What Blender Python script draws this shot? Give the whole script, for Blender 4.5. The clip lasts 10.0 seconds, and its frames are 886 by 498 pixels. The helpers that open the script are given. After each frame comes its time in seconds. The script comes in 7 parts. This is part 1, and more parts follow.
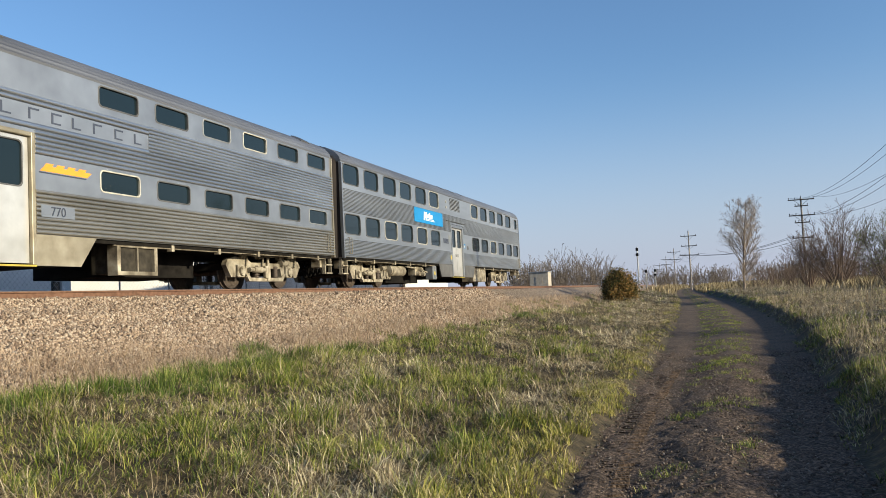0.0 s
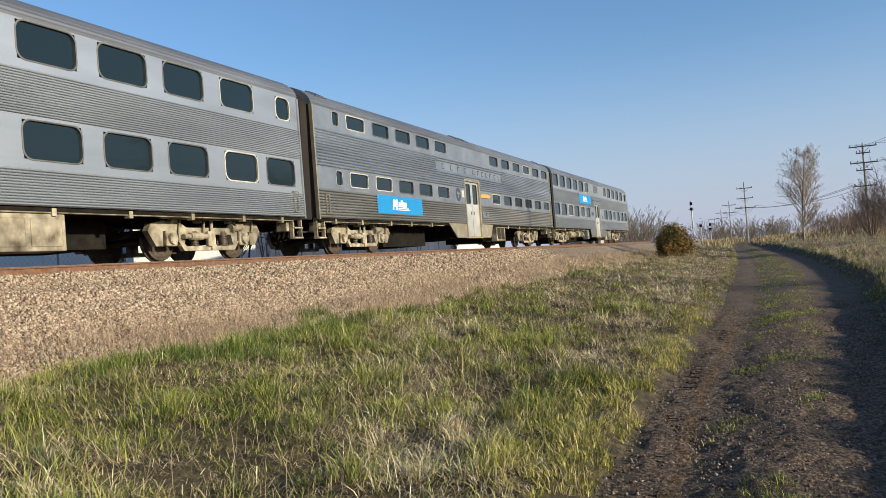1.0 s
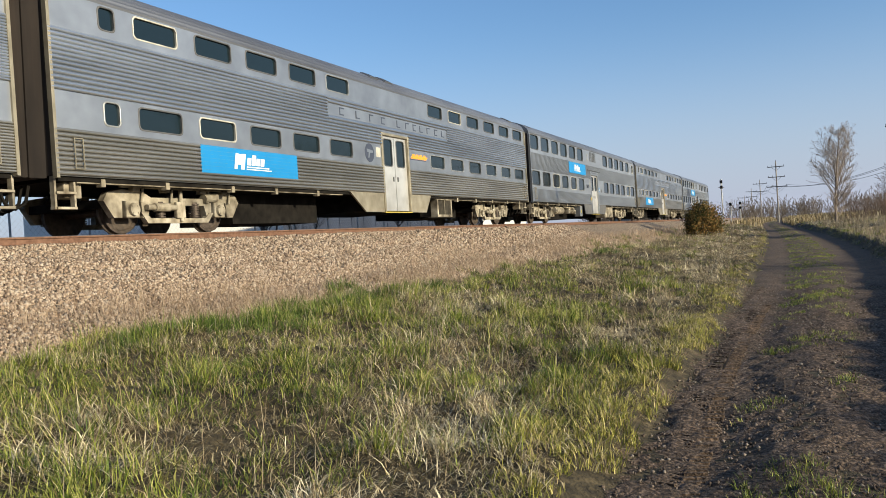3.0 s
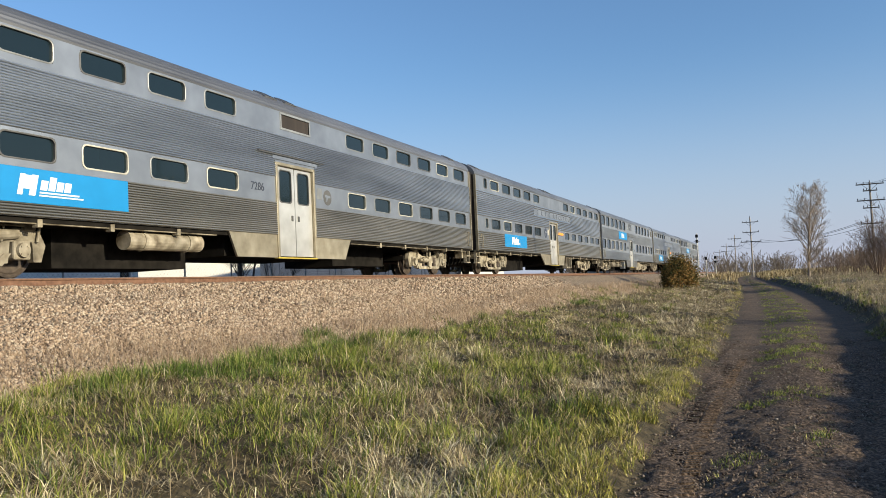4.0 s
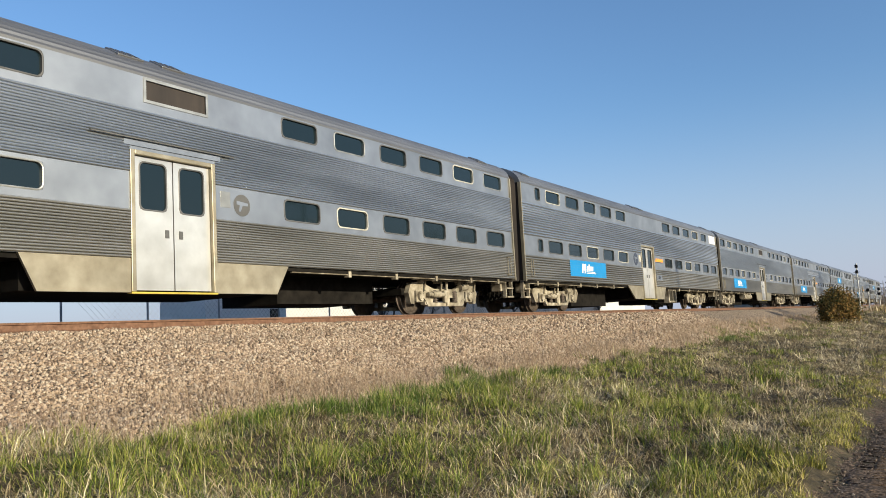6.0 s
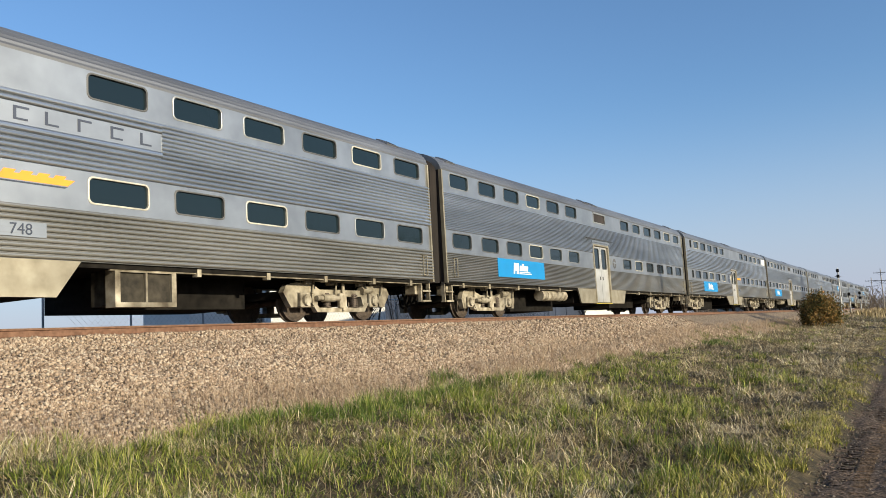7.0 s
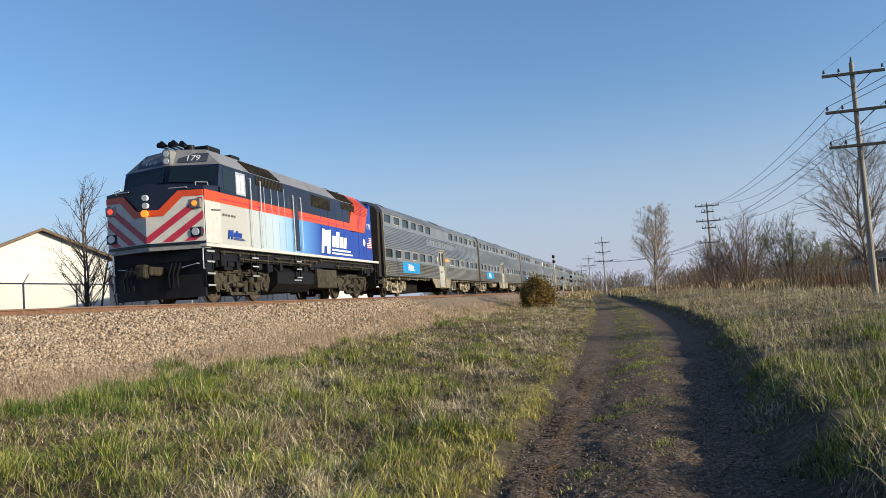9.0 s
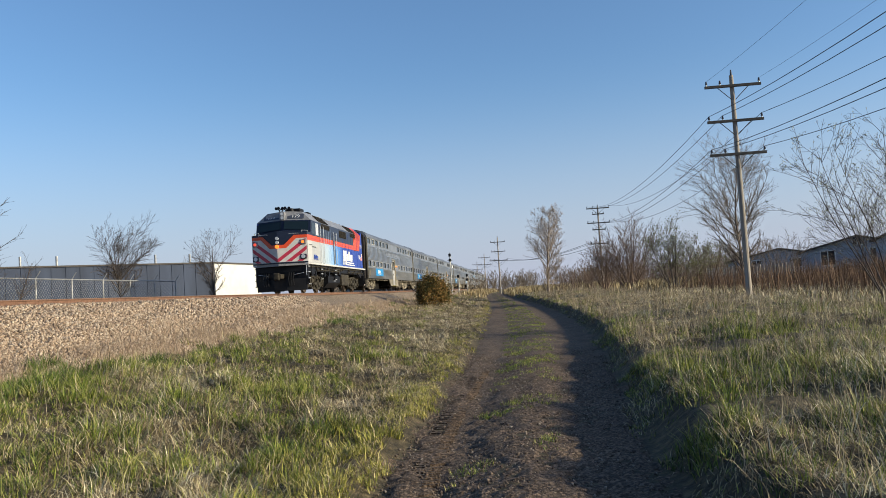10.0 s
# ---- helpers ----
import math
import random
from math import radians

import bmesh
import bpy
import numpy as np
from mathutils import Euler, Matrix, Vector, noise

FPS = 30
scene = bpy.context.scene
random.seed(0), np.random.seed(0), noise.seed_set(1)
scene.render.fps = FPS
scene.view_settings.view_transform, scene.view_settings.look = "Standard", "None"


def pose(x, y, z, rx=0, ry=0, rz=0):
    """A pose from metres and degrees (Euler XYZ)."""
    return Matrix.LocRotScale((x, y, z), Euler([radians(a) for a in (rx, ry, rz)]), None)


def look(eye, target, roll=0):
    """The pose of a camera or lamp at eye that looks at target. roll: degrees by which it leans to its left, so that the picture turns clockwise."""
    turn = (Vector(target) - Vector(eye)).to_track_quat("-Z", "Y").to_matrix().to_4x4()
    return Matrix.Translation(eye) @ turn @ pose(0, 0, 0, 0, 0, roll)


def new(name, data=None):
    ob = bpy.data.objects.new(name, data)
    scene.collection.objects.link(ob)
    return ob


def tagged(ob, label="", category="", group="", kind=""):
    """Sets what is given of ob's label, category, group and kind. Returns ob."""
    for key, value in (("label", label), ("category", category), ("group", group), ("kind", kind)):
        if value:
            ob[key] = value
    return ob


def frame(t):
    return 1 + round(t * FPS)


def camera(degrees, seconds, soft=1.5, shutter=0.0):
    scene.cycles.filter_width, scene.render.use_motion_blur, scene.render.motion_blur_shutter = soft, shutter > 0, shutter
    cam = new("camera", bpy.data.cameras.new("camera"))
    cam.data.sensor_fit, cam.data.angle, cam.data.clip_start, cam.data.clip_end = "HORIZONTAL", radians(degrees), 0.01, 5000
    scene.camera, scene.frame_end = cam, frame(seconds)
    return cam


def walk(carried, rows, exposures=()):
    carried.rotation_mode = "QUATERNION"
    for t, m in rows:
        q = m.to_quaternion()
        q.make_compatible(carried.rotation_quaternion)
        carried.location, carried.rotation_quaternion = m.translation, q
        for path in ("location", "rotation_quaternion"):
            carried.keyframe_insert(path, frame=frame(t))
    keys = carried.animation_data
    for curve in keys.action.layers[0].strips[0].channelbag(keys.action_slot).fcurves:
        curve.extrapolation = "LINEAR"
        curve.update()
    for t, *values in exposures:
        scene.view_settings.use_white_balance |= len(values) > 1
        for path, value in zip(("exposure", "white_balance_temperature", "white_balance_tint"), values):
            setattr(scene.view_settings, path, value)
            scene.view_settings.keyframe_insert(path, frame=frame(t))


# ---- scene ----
import functools

# heights in metres over the dirt road; the track runs along +y
EYE = 1.55
TRACK = -12.89          # centre line of the track
RAIL = 2.037            # top of the rails
CARLEN = 25.91          # one coach, coupler to coupler

cam = camera(57.62, 10.0, soft=0.9)
walk(cam, [
    (0.0, pose(0.069, 0.065, EYE, 93.42, 2.77, 18.60)),
    (0.5, pose(0.059, 0.038, EYE, 93.31, 3.79, 17.31)),
    (1.0, pose(0.005, -0.019, EYE, 90.93, 4.46, 22.24)),
    (1.5, pose(-0.024, -0.030, EYE, 89.41, 4.04, 25.62)),
    (2.0, pose(-0.019, -0.016, EYE, 89.45, 4.11, 25.83)),
    (3.3, pose(-0.029, -0.017, EYE, 89.39, 3.36, 23.09)),
    (3.5, pose(-0.034, -0.023, EYE, 90.32, 3.08, 22.59)),
    (4.0, pose(-0.027, -0.010, EYE, 92.69, 2.67, 22.49)),
    (4.5, pose(-0.026, -0.005, EYE, 94.26, 2.65, 24.62)),
    (5.0, pose(-0.061, 0.009, EYE, 95.13, 3.06, 29.77)),
    (5.5, pose(-0.088, 0.011, EYE, 95.82, 3.17, 32.25)),
    (7.0, pose(-0.071, -0.024, EYE, 96.12, 3.34, 31.16)),
    (7.5, pose(-0.023, -0.011, EYE, 95.82, 3.37, 26.44)),
    (8.0, pose(0.024, -0.011, EYE, 94.71, 4.16, 17.77)),
    (8.5, pose(0.029, 0.021, EYE, 94.03, 4.31, 13.97)),
    (9.0, pose(0.033, 0.000, EYE, 93.78, 4.13, 12.90)),
    (9.5, pose(0.075, 0.003, EYE, 93.18, 3.87, 8.00)),
    (10.0, pose(0.103, 0.026, EYE, 93.11, 3.66, 5.56)),
], exposures=[(0.0, 0.59, 6200, 8.5), (10.0, 0.59, 6200, 8.5)])

# ---- daylight: low evening sun from the side of the road ----
SUN_AZ, SUN_EL = 98.0, 15.5      # degrees right of straight ahead, above the horizon
world = bpy.data.worlds.new("sky")
scene.world = world
world.use_nodes = True
wn = world.node_tree.nodes
sky = wn.new("ShaderNodeTexSky")
sky.sky_type = "NISHITA"
sky.sun_disc = False
sky.sun_elevation, sky.sun_rotation = radians(SUN_EL), radians(SUN_AZ)
sky.air_density, sky.dust_density, sky.ozone_density = 1.0, 1.3, 3.9
# pale evening haze all round the horizon
where, parts_of, low_sky, haze = wn.new("ShaderNodeTexCoord"), wn.new("ShaderNodeSeparateXYZ"), wn.new("ShaderNodeMapRange"), wn.new("ShaderNodeMix")
low_sky.interpolation_type = "SMOOTHERSTEP"
for socket, value in (("From Min", 0.30), ("From Max", -0.06), ("To Min", 0.0), ("To Max", 0.85)):
    low_sky.inputs[socket].default_value = value
haze.data_type = "RGBA"
haze.inputs["B"].default_value = (3.0, 3.15, 3.9, 1)
wl = world.node_tree.links
wl.new(where.outputs["Generated"], parts_of.inputs[0])
wl.new(parts_of.outputs["Z"], low_sky.inputs["Value"])
wl.new(low_sky.outputs[0], haze.inputs["Factor"])
wl.new(sky.outputs[0], haze.inputs["A"])
wl.new(haze.outputs["Result"], wn["Background"].inputs[0])
wn["Background"].inputs[1].default_value = 0.122

sun = new("sun", bpy.data.lights.new("sun", "SUN"))
sun.data.energy, sun.data.angle, sun.data.color = 5.0, radians(0.6), (0.97, 0.83, 0.58)
d_sun = Vector((math.sin(radians(SUN_AZ)) * math.cos(radians(SUN_EL)), math.cos(radians(SUN_AZ)) * math.cos(radians(SUN_EL)), math.sin(radians(SUN_EL))))
sun.matrix_world = look(d_sun * 100, (0, 0, 0))


# ---- materials ----
def shader(name, rough=0.6, metal=0.0, spec=0.5):
    m = bpy.data.materials.new(name)
    m.use_nodes = True
    b = m.node_tree.nodes["Principled BSDF"]
    b.inputs["Roughness"].default_value = rough
    b.inputs["Metallic"].default_value = metal
    b.inputs["Specular IOR Level"].default_value = spec
    return m, m.node_tree.nodes, m.node_tree.links, b


def mottled(name, stops, scale=3.0, detail=6.0, rough=0.7, metal=0.0, bump=0.0, bump_scale=40.0, spec=0.4, stretch=(1, 1, 1), second=0.0, coarse=0.4):
    """Noise-coloured surface: stops are (position, (r, g, b)); second mixes in a larger stain scale."""
    m, n, l, b = shader(name, rough, metal, spec)
    tc, mp = n.new("ShaderNodeTexCoord"), n.new("ShaderNodeMapping")
    mp.inputs["Scale"].default_value = stretch
    l.new(tc.outputs["Object"], mp.inputs["Vector"])
    t = n.new("ShaderNodeTexNoise")
    t.inputs["Scale"].default_value, t.inputs["Detail"].default_value = scale, detail
    l.new(mp.outputs[0], t.inputs["Vector"])
    ramp = n.new("ShaderNodeValToRGB")
    while len(ramp.color_ramp.elements) < len(stops):
        ramp.color_ramp.elements.new(0.5)
    for e, (p, c) in zip(ramp.color_ramp.elements, stops):
        e.position, e.color = p, (*c, 1)
    l.new(t.outputs["Fac"], ramp.inputs[0])
    out = ramp.outputs[0]
    if second:
        t2 = n.new("ShaderNodeTexNoise")
        t2.inputs["Scale"].default_value, t2.inputs["Detail"].default_value = coarse, 4
        l.new(mp.outputs[0], t2.inputs["Vector"])
        r2 = n.new("ShaderNodeMapRange")
        r2.inputs["From Min"].default_value, r2.inputs["From Max"].default_value = 0.3, 0.7
        r2.inputs["To Min"].default_value, r2.inputs["To Max"].default_value = 1 - second, 1 + second * 0.4
        l.new(t2.outputs["Fac"], r2.inputs["Value"])
        mx = n.new("ShaderNodeVectorMath")
        mx.operation = "SCALE"
        l.new(out, mx.inputs[0])
        l.new(r2.outputs[0], mx.inputs["Scale"])
        out = mx.outputs[0]
    l.new(out, b.inputs["Base Color"])
    if bump:
        t3 = n.new("ShaderNodeTexNoise")
        t3.inputs["Scale"].default_value, t3.inputs["Detail"].default_value = bump_scale, 5
        l.new(mp.outputs[0], t3.inputs["Vector"])
        bp = n.new("ShaderNodeBump")
        bp.inputs["Strength"].default_value, bp.inputs["Distance"].default_value = bump, 0.03
        l.new(t3.outputs["Fac"], bp.inputs["Height"])
        l.new(bp.outputs[0], b.inputs["Normal"])
    return m


def by_island(name, stops, rough=0.7, translucent=0.0, patch=0.0):
    """Each loose piece takes its own colour from the stops; patch shifts whole areas."""
    m, n, l, b = shader(name, rough, 0.0, 0.25)
    g = n.new("ShaderNodeNewGeometry")
    ramp = n.new("ShaderNodeValToRGB")
    while len(ramp.color_ramp.elements) < len(stops):
        ramp.color_ramp.elements.new(0.5)
    for e, (p, c) in zip(ramp.color_ramp.elements, stops):
        e.position, e.color = p, (*c, 1)
    src = g.outputs["Random Per Island"]
    if patch:
        tc, t = n.new("ShaderNodeTexCoord"), n.new("ShaderNodeTexNoise")
        t.inputs["Scale"].default_value, t.inputs["Detail"].default_value = 0.55, 3
        l.new(tc.outputs["Object"], t.inputs["Vector"])
        a = n.new("ShaderNodeMapRange")
        a.inputs["From Min"].default_value, a.inputs["From Max"].default_value = 0.3, 0.7
        a.inputs["To Min"].default_value, a.inputs["To Max"].default_value = -patch, patch
        l.new(t.outputs["Fac"], a.inputs["Value"])
        s = n.new("ShaderNodeMath")
        s.use_clamp = True
        l.new(src, s.inputs[0])
        l.new(a.outputs[0], s.inputs[1])
        src = s.outputs[0]
    l.new(src, ramp.inputs[0])
    l.new(ramp.outputs[0], b.inputs["Base Color"])
    if translucent:
        tr, mx = n.new("ShaderNodeBsdfTranslucent"), n.new("ShaderNodeMixShader")
        l.new(ramp.outputs[0], tr.inputs["Color"])
        mx.inputs[0].default_value = translucent
        l.new(b.outputs[0], mx.inputs[1])
        l.new(tr.outputs[0], mx.inputs[2])
        l.new(mx.outputs[0], n["Material Output"].inputs[0])
    return m


def paint(name, c, rough=0.4, metal=0.0, dirt=0.25, spec=0.4):
    d = tuple(v * (1 - dirt) for v in c)
    u = tuple(min(1, v * (1 + dirt * 0.3)) for v in c)
    return mottled(name, [(0.3, d), (0.7, u)], 4.0, 8, rough, metal, second=dirt, coarse=0.5, spec=spec)


def glow(name, c, strength):
    m, n, l, b = shader(name, 0.3)
    b.inputs["Base Color"].default_value = (*c, 1)
    b.inputs["Emission Color"].default_value = (*c, 1)
    b.inputs["Emission Strength"].default_value = strength
    return m


SOIL = mottled("dirt_and_thatch", [(0.3, (0.0245, 0.0189, 0.0105)), (0.5, (0.0595, 0.0462, 0.0231)), (0.7, (0.133, 0.101, 0.0525))], 9, 8, 0.95, bump=0.9, bump_scale=30, second=0.4)
ROADM = mottled("packed_dirt_gravel", [(0.34, (0.0274, 0.0169, 0.0105)), (0.5, (0.0806, 0.0532, 0.0338)), (0.64, (0.202, 0.14, 0.0967))], 30, 10, 0.95, bump=1.0, bump_scale=45, second=0.35, coarse=1.1)
# the near-black low stops paint shade into the gaps between the stones
BALLASTM = mottled("pink_stone_shaded_gaps", [(0.40, (0.018, 0.0135, 0.0099)), (0.48, (0.198, 0.149, 0.106)), (0.6, (0.36, 0.279, 0.198)), (0.72, (0.45, 0.36, 0.27))], 24, 6, 0.9, bump=1.0, bump_scale=26, second=0.15)
STONEM = by_island("ballast_stones", [(0.0, (0.138, 0.0963, 0.0688)), (0.3, (0.275, 0.2, 0.141)), (0.65, (0.372, 0.282, 0.2)), (1.0, (0.468, 0.392, 0.303))], 0.85)
RUST = mottled("rusty_rail", [(0.3, (0.10, 0.05, 0.03)), (0.7, (0.20, 0.11, 0.07))], 12, 6, 0.75, 0.2)
RAILTOP = mottled("worn_rail_head", [(0.3, (0.35, 0.32, 0.30)), (0.7, (0.5, 0.48, 0.46))], 20, 4, 0.35, 0.9)
TIEM = mottled("creosoted_tie", [(0.3, (0.05, 0.035, 0.028)), (0.7, (0.11, 0.085, 0.07))], 8, 6, 0.9, bump=0.5, stretch=(0.3, 1, 1))
STEEL = mottled("brushed_stainless", [(0.3, (0.46, 0.48, 0.50)), (0.7, (0.67, 0.69, 0.71))], 2.2, 8, 0.28, 0.9, bump=0.02, bump_scale=60, stretch=(1, 0.12, 1), second=0.22)
STEEL_B = mottled("newer_bright_stainless", [(0.3, (0.36, 0.375, 0.395)), (0.7, (0.48, 0.50, 0.52))], 1.8, 8, 0.40, 0.8, stretch=(1, 0.15, 1), second=0.2)
STEEL_D = mottled("dusty_stainless", [(0.3, (0.27, 0.26, 0.23)), (0.7, (0.42, 0.40, 0.36))], 2.4, 8, 0.38, 0.8, stretch=(1, 0.15, 1), second=0.3)
STEEL_S = mottled("smooth_stainless_panel", [(0.3, (0.30, 0.315, 0.335)), (0.7, (0.40, 0.415, 0.435))], 1.6, 8, 0.40, 0.8, second=0.14)
ROOFM = mottled("dull_roof_steel", [(0.3, (0.20, 0.20, 0.205)), (0.7, (0.31, 0.31, 0.315))], 2.0, 8, 0.45, 0.8, stretch=(1, 0.15, 1), second=0.3)
DOORM = mottled("bright_door_steel", [(0.3, (0.56, 0.54, 0.49)), (0.7, (0.76, 0.74, 0.69))], 2.0, 6, 0.3, 0.6, second=0.3)
SKIRTM = mottled("dusty_tan_steel", [(0.3, (0.25, 0.215, 0.15)), (0.7, (0.42, 0.375, 0.28))], 3, 8, 0.45, 0.5, second=0.4)
TRUCKM = mottled("dusty_cast_steel", [(0.3, (0.085, 0.066, 0.042)), (0.5, (0.26, 0.225, 0.165)), (0.7, (0.44, 0.395, 0.31))], 3.5, 9, 0.75, 0.0, second=0.5, coarse=1.4)
TRUCKD = mottled("grimy_cast_steel", [(0.3, (0.016, 0.014, 0.011)), (0.7, (0.062, 0.053, 0.039))], 6, 8, 0.75, 0.0, second=0.4, spec=0.2)
# underframe black, also used as painted shade in recesses and the interior
DARKM = mottled("underframe_and_shade_black", [(0.3, (0.006, 0.0055, 0.005)), (0.7, (0.018, 0.016, 0.014))], 5, 6, 0.85, second=0.3, spec=0.08)
RUBBER = mottled("diaphragm_rubber", [(0.3, (0.014, 0.011, 0.010)), (0.7, (0.042, 0.032, 0.026))], 3, 6, 0.7, second=0.3, stretch=(1, 1, 0.2))
WHEELM = mottled("wheel_steel", [(0.3, (0.035, 0.028, 0.024)), (0.7, (0.11, 0.085, 0.066))], 8, 5, 0.6, 0.5)
FRAMEM = paint("window_frame_steel", (0.42, 0.42, 0.40), 0.4, 0.6)
FRAMEW = paint("bright_window_frame", (0.55, 0.52, 0.44), 0.4, 0.1)
FRAMED = paint("dark_window_gasket", (0.10, 0.10, 0.10), 0.6)
SIGNM = paint("cyan_blue_sign", (0.012, 0.20, 0.47), 0.45, dirt=0.06)
WHITEP = paint("white_lettering", (0.66, 0.66, 0.645), 0.5, dirt=0.05)
INK = paint("dark_lettering", (0.05, 0.06, 0.09), 0.5)
ORANGEP = paint("orange_lettering", (0.85, 0.30, 0.03), 0.5, dirt=0.08)
YELLOWP = paint("yellow_edge", (0.48, 0.37, 0.06), 0.5)
GREYBOX = paint("grey_locker_paint", (0.20, 0.21, 0.22), 0.5, 0.2, dirt=0.3)
WOODP = mottled("grey_pole_wood", [(0.3, (0.20, 0.17, 0.14)), (0.7, (0.36, 0.32, 0.27))], 5, 8, 0.85, bump=0.4, stretch=(3, 3, 0.15), second=0.2)
ARMM = mottled("dark_crossarm_wood", [(0.3, (0.03, 0.029, 0.028)), (0.7, (0.07, 0.065, 0.06))], 5, 8, 0.85)
WIREM = paint("dark_wire", (0.05, 0.05, 0.055), 0.6)
BARK = mottled("grey_brown_bark", [(0.3, (0.09, 0.07, 0.055)), (0.7, (0.20, 0.165, 0.135))], 9, 8, 0.9, second=0.2)
BARKP = mottled("pale_bark", [(0.3, (0.18, 0.14, 0.11)), (0.7, (0.34, 0.28, 0.23))], 9, 8, 0.9)
BARKR = mottled("reddish_twig_bark", [(0.3, (0.085, 0.058, 0.044)), (0.7, (0.17, 0.12, 0.093))], 9, 8, 0.9)
BARKD = mottled("dark_bark", [(0.3, (0.035, 0.028, 0.024)), (0.7, (0.09, 0.07, 0.06))], 9, 8, 0.9)


def glass_mat():
    m, n, l, b = shader("tinted_window_glass", 0.05, 0.0, 0.38)
    b.inputs["Base Color"].default_value = (0.008, 0.015, 0.019, 1)
    return m


GLASS = glass_mat()


# ---- mesh helpers ----
def box(bm, x0, x1, y0, y1, z0, z1, bevel=0.0):
    g = bmesh.ops.create_cube(bm, size=1.0)
    for v in g["verts"]:
        v.co = Vector(((x0 + x1) / 2 + v.co.x * (x1 - x0), (y0 + y1) / 2 + v.co.y * (y1 - y0), (z0 + z1) / 2 + v.co.z * (z1 - z0)))
    if bevel:
        es = list({e for v in g["verts"] for e in v.link_edges})
        bmesh.ops.bevel(bm, geom=es, offset=bevel, segments=2, affect="EDGES", profile=0.5)
    return g["verts"]


def rod(bm, a, b, r0, r1=None, seg=10):
    a, b = Vector(a), Vector(b)
    r1 = r0 if r1 is None else r1
    q = (b - a).to_track_quat("Z", "Y").to_matrix().to_4x4()
    bmesh.ops.create_cone(bm, cap_ends=True, segments=seg, radius1=r0, radius2=r1, depth=(b - a).length, matrix=Matrix.Translation((a + b) / 2) @ q)


def prism(bm, outline, axis, a, b):
    """A closed outline of 2D points pushed from a to b along axis x, y or z."""
    def at(p, c):
        return {"x": (c, p[0], p[1]), "y": (p[0], c, p[1]), "z": (p[0], p[1], c)}[axis]
    lo = [bm.verts.new(at(p, a)) for p in outline]
    hi = [bm.verts.new(at(p, b)) for p in outline]
    k = len(outline)
    bm.faces.new(lo)
    bm.faces.new(hi[::-1])
    for i in range(k):
        bm.faces.new((lo[i], hi[i], hi[(i + 1) % k], lo[(i + 1) % k]))


def part(name, bm, material, parent=None, label="", m=None):
    """Links a bmesh (or a shared mesh) as one object under its parent."""
    if isinstance(bm, bpy.types.Mesh):
        me = bm
    else:
        bmesh.ops.recalc_face_normals(bm, faces=bm.faces)
        me = bpy.data.meshes.new(name)
        bm.to_mesh(me)
        bm.free()
        me.materials.append(material)
    ob = new(name, me)
    if m is not None:
        ob.matrix_basis = m
    if parent is not None:
        ob.parent = parent
    if label:
        tagged(ob, label)
    return ob


def raw(name, verts, faces, material, smooth=False):
    """A mesh from numpy arrays of corners and equal-sized faces."""
    me = bpy.data.meshes.new(name)
    verts, faces = np.asarray(verts, np.float32), np.asarray(faces, np.int32)
    k = faces.shape[1]
    me.vertices.add(len(verts))
    me.vertices.foreach_set("co", verts.ravel())
    me.loops.add(faces.size)
    me.loops.foreach_set("vertex_index", faces.ravel())
    me.polygons.add(len(faces))
    me.polygons.foreach_set("loop_start", np.arange(0, faces.size, k, dtype=np.int32))
    if smooth:
        me.polygons.foreach_set("use_smooth", np.ones(len(faces), bool))
    me.update()
    me.validate()
    me.materials.append(material)
    return me


def letters(text, size, material, m, parent, name="lettering", shear=0.0, depth=0.003):
    cu = bpy.data.curves.new(name, "FONT")
    cu.body, cu.size, cu.extrude, cu.shear = text, size, depth, shear
    cu.align_x = "CENTER"
    cu.materials.append(material)
    ob = new(name, cu)
    ob.matrix_basis = m
    ob.parent = parent
    return ob


# ---- ground ----
def smooth01(a, b, v):
    k = np.clip((v - a) / (b - a), 0, 1)
    return k * k * (3 - 2 * k)


ROAD_Y = (-400.0, 4.0, 8.0, 11.0, 17.0, 26.0, 36.0, 46.0, 62.0, 77.0, 120.0, 160.0, 3000.0)
ROAD_L = (-1.22, -1.22, -1.22, -1.2, -1.22, -1.42, -1.65, -1.93, -2.4, -3.0, -5.3, -6.2, -6.2)
ROAD_R = (1.05, 1.05, 1.2, 1.4, 1.8, 2.2, 2.35, 2.15, 1.5, 0.5, -2.2, -3.4, -3.4)


def across(x, y):
    """Place across the road, with its left edge at -1.22 and its right edge at 1.45 all along its bends."""
    x, y = np.broadcast_arrays(np.asarray(x, float), np.asarray(y, float))
    a, b = np.interp(y, ROAD_Y, ROAD_L), np.interp(y, ROAD_Y, ROAD_R)
    left = -8 + (x + 8) / (a + 8) * 6.78
    mid = -1.22 + (x - a) / (b - a) * 2.67
    right = 1.45 + (x - b) / (8 - b) * 6.55
    return np.where((x < -8) | (x > 8), x, np.where(x < a, left, np.where(x < b, mid, right)))


def from_across(u, y):
    """The x of a place across the road, for places on it."""
    a, b = np.interp(y, ROAD_Y, ROAD_L), np.interp(y, ROAD_Y, ROAD_R)
    return a + (np.asarray(u, float) + 1.22) / 2.67 * (b - a)


def tussocks(x, y):
    """Uneven humps of the rough verge, between -1 and 1."""
    return (np.sin(x * 4.1 + 1.3 * np.sin(y * 2.2)) * np.sin(y * 3.3 + 1.1 * np.sin(x * 2.7)) + 0.7 * np.sin(x * 1.7 + y * 0.9) * np.sin(y * 1.23 - x * 0.8) + 0.5 * np.sin(7.3 * x - 2.9 * y) * np.sin(6.1 * y + 3.7 * x)) / 1.9


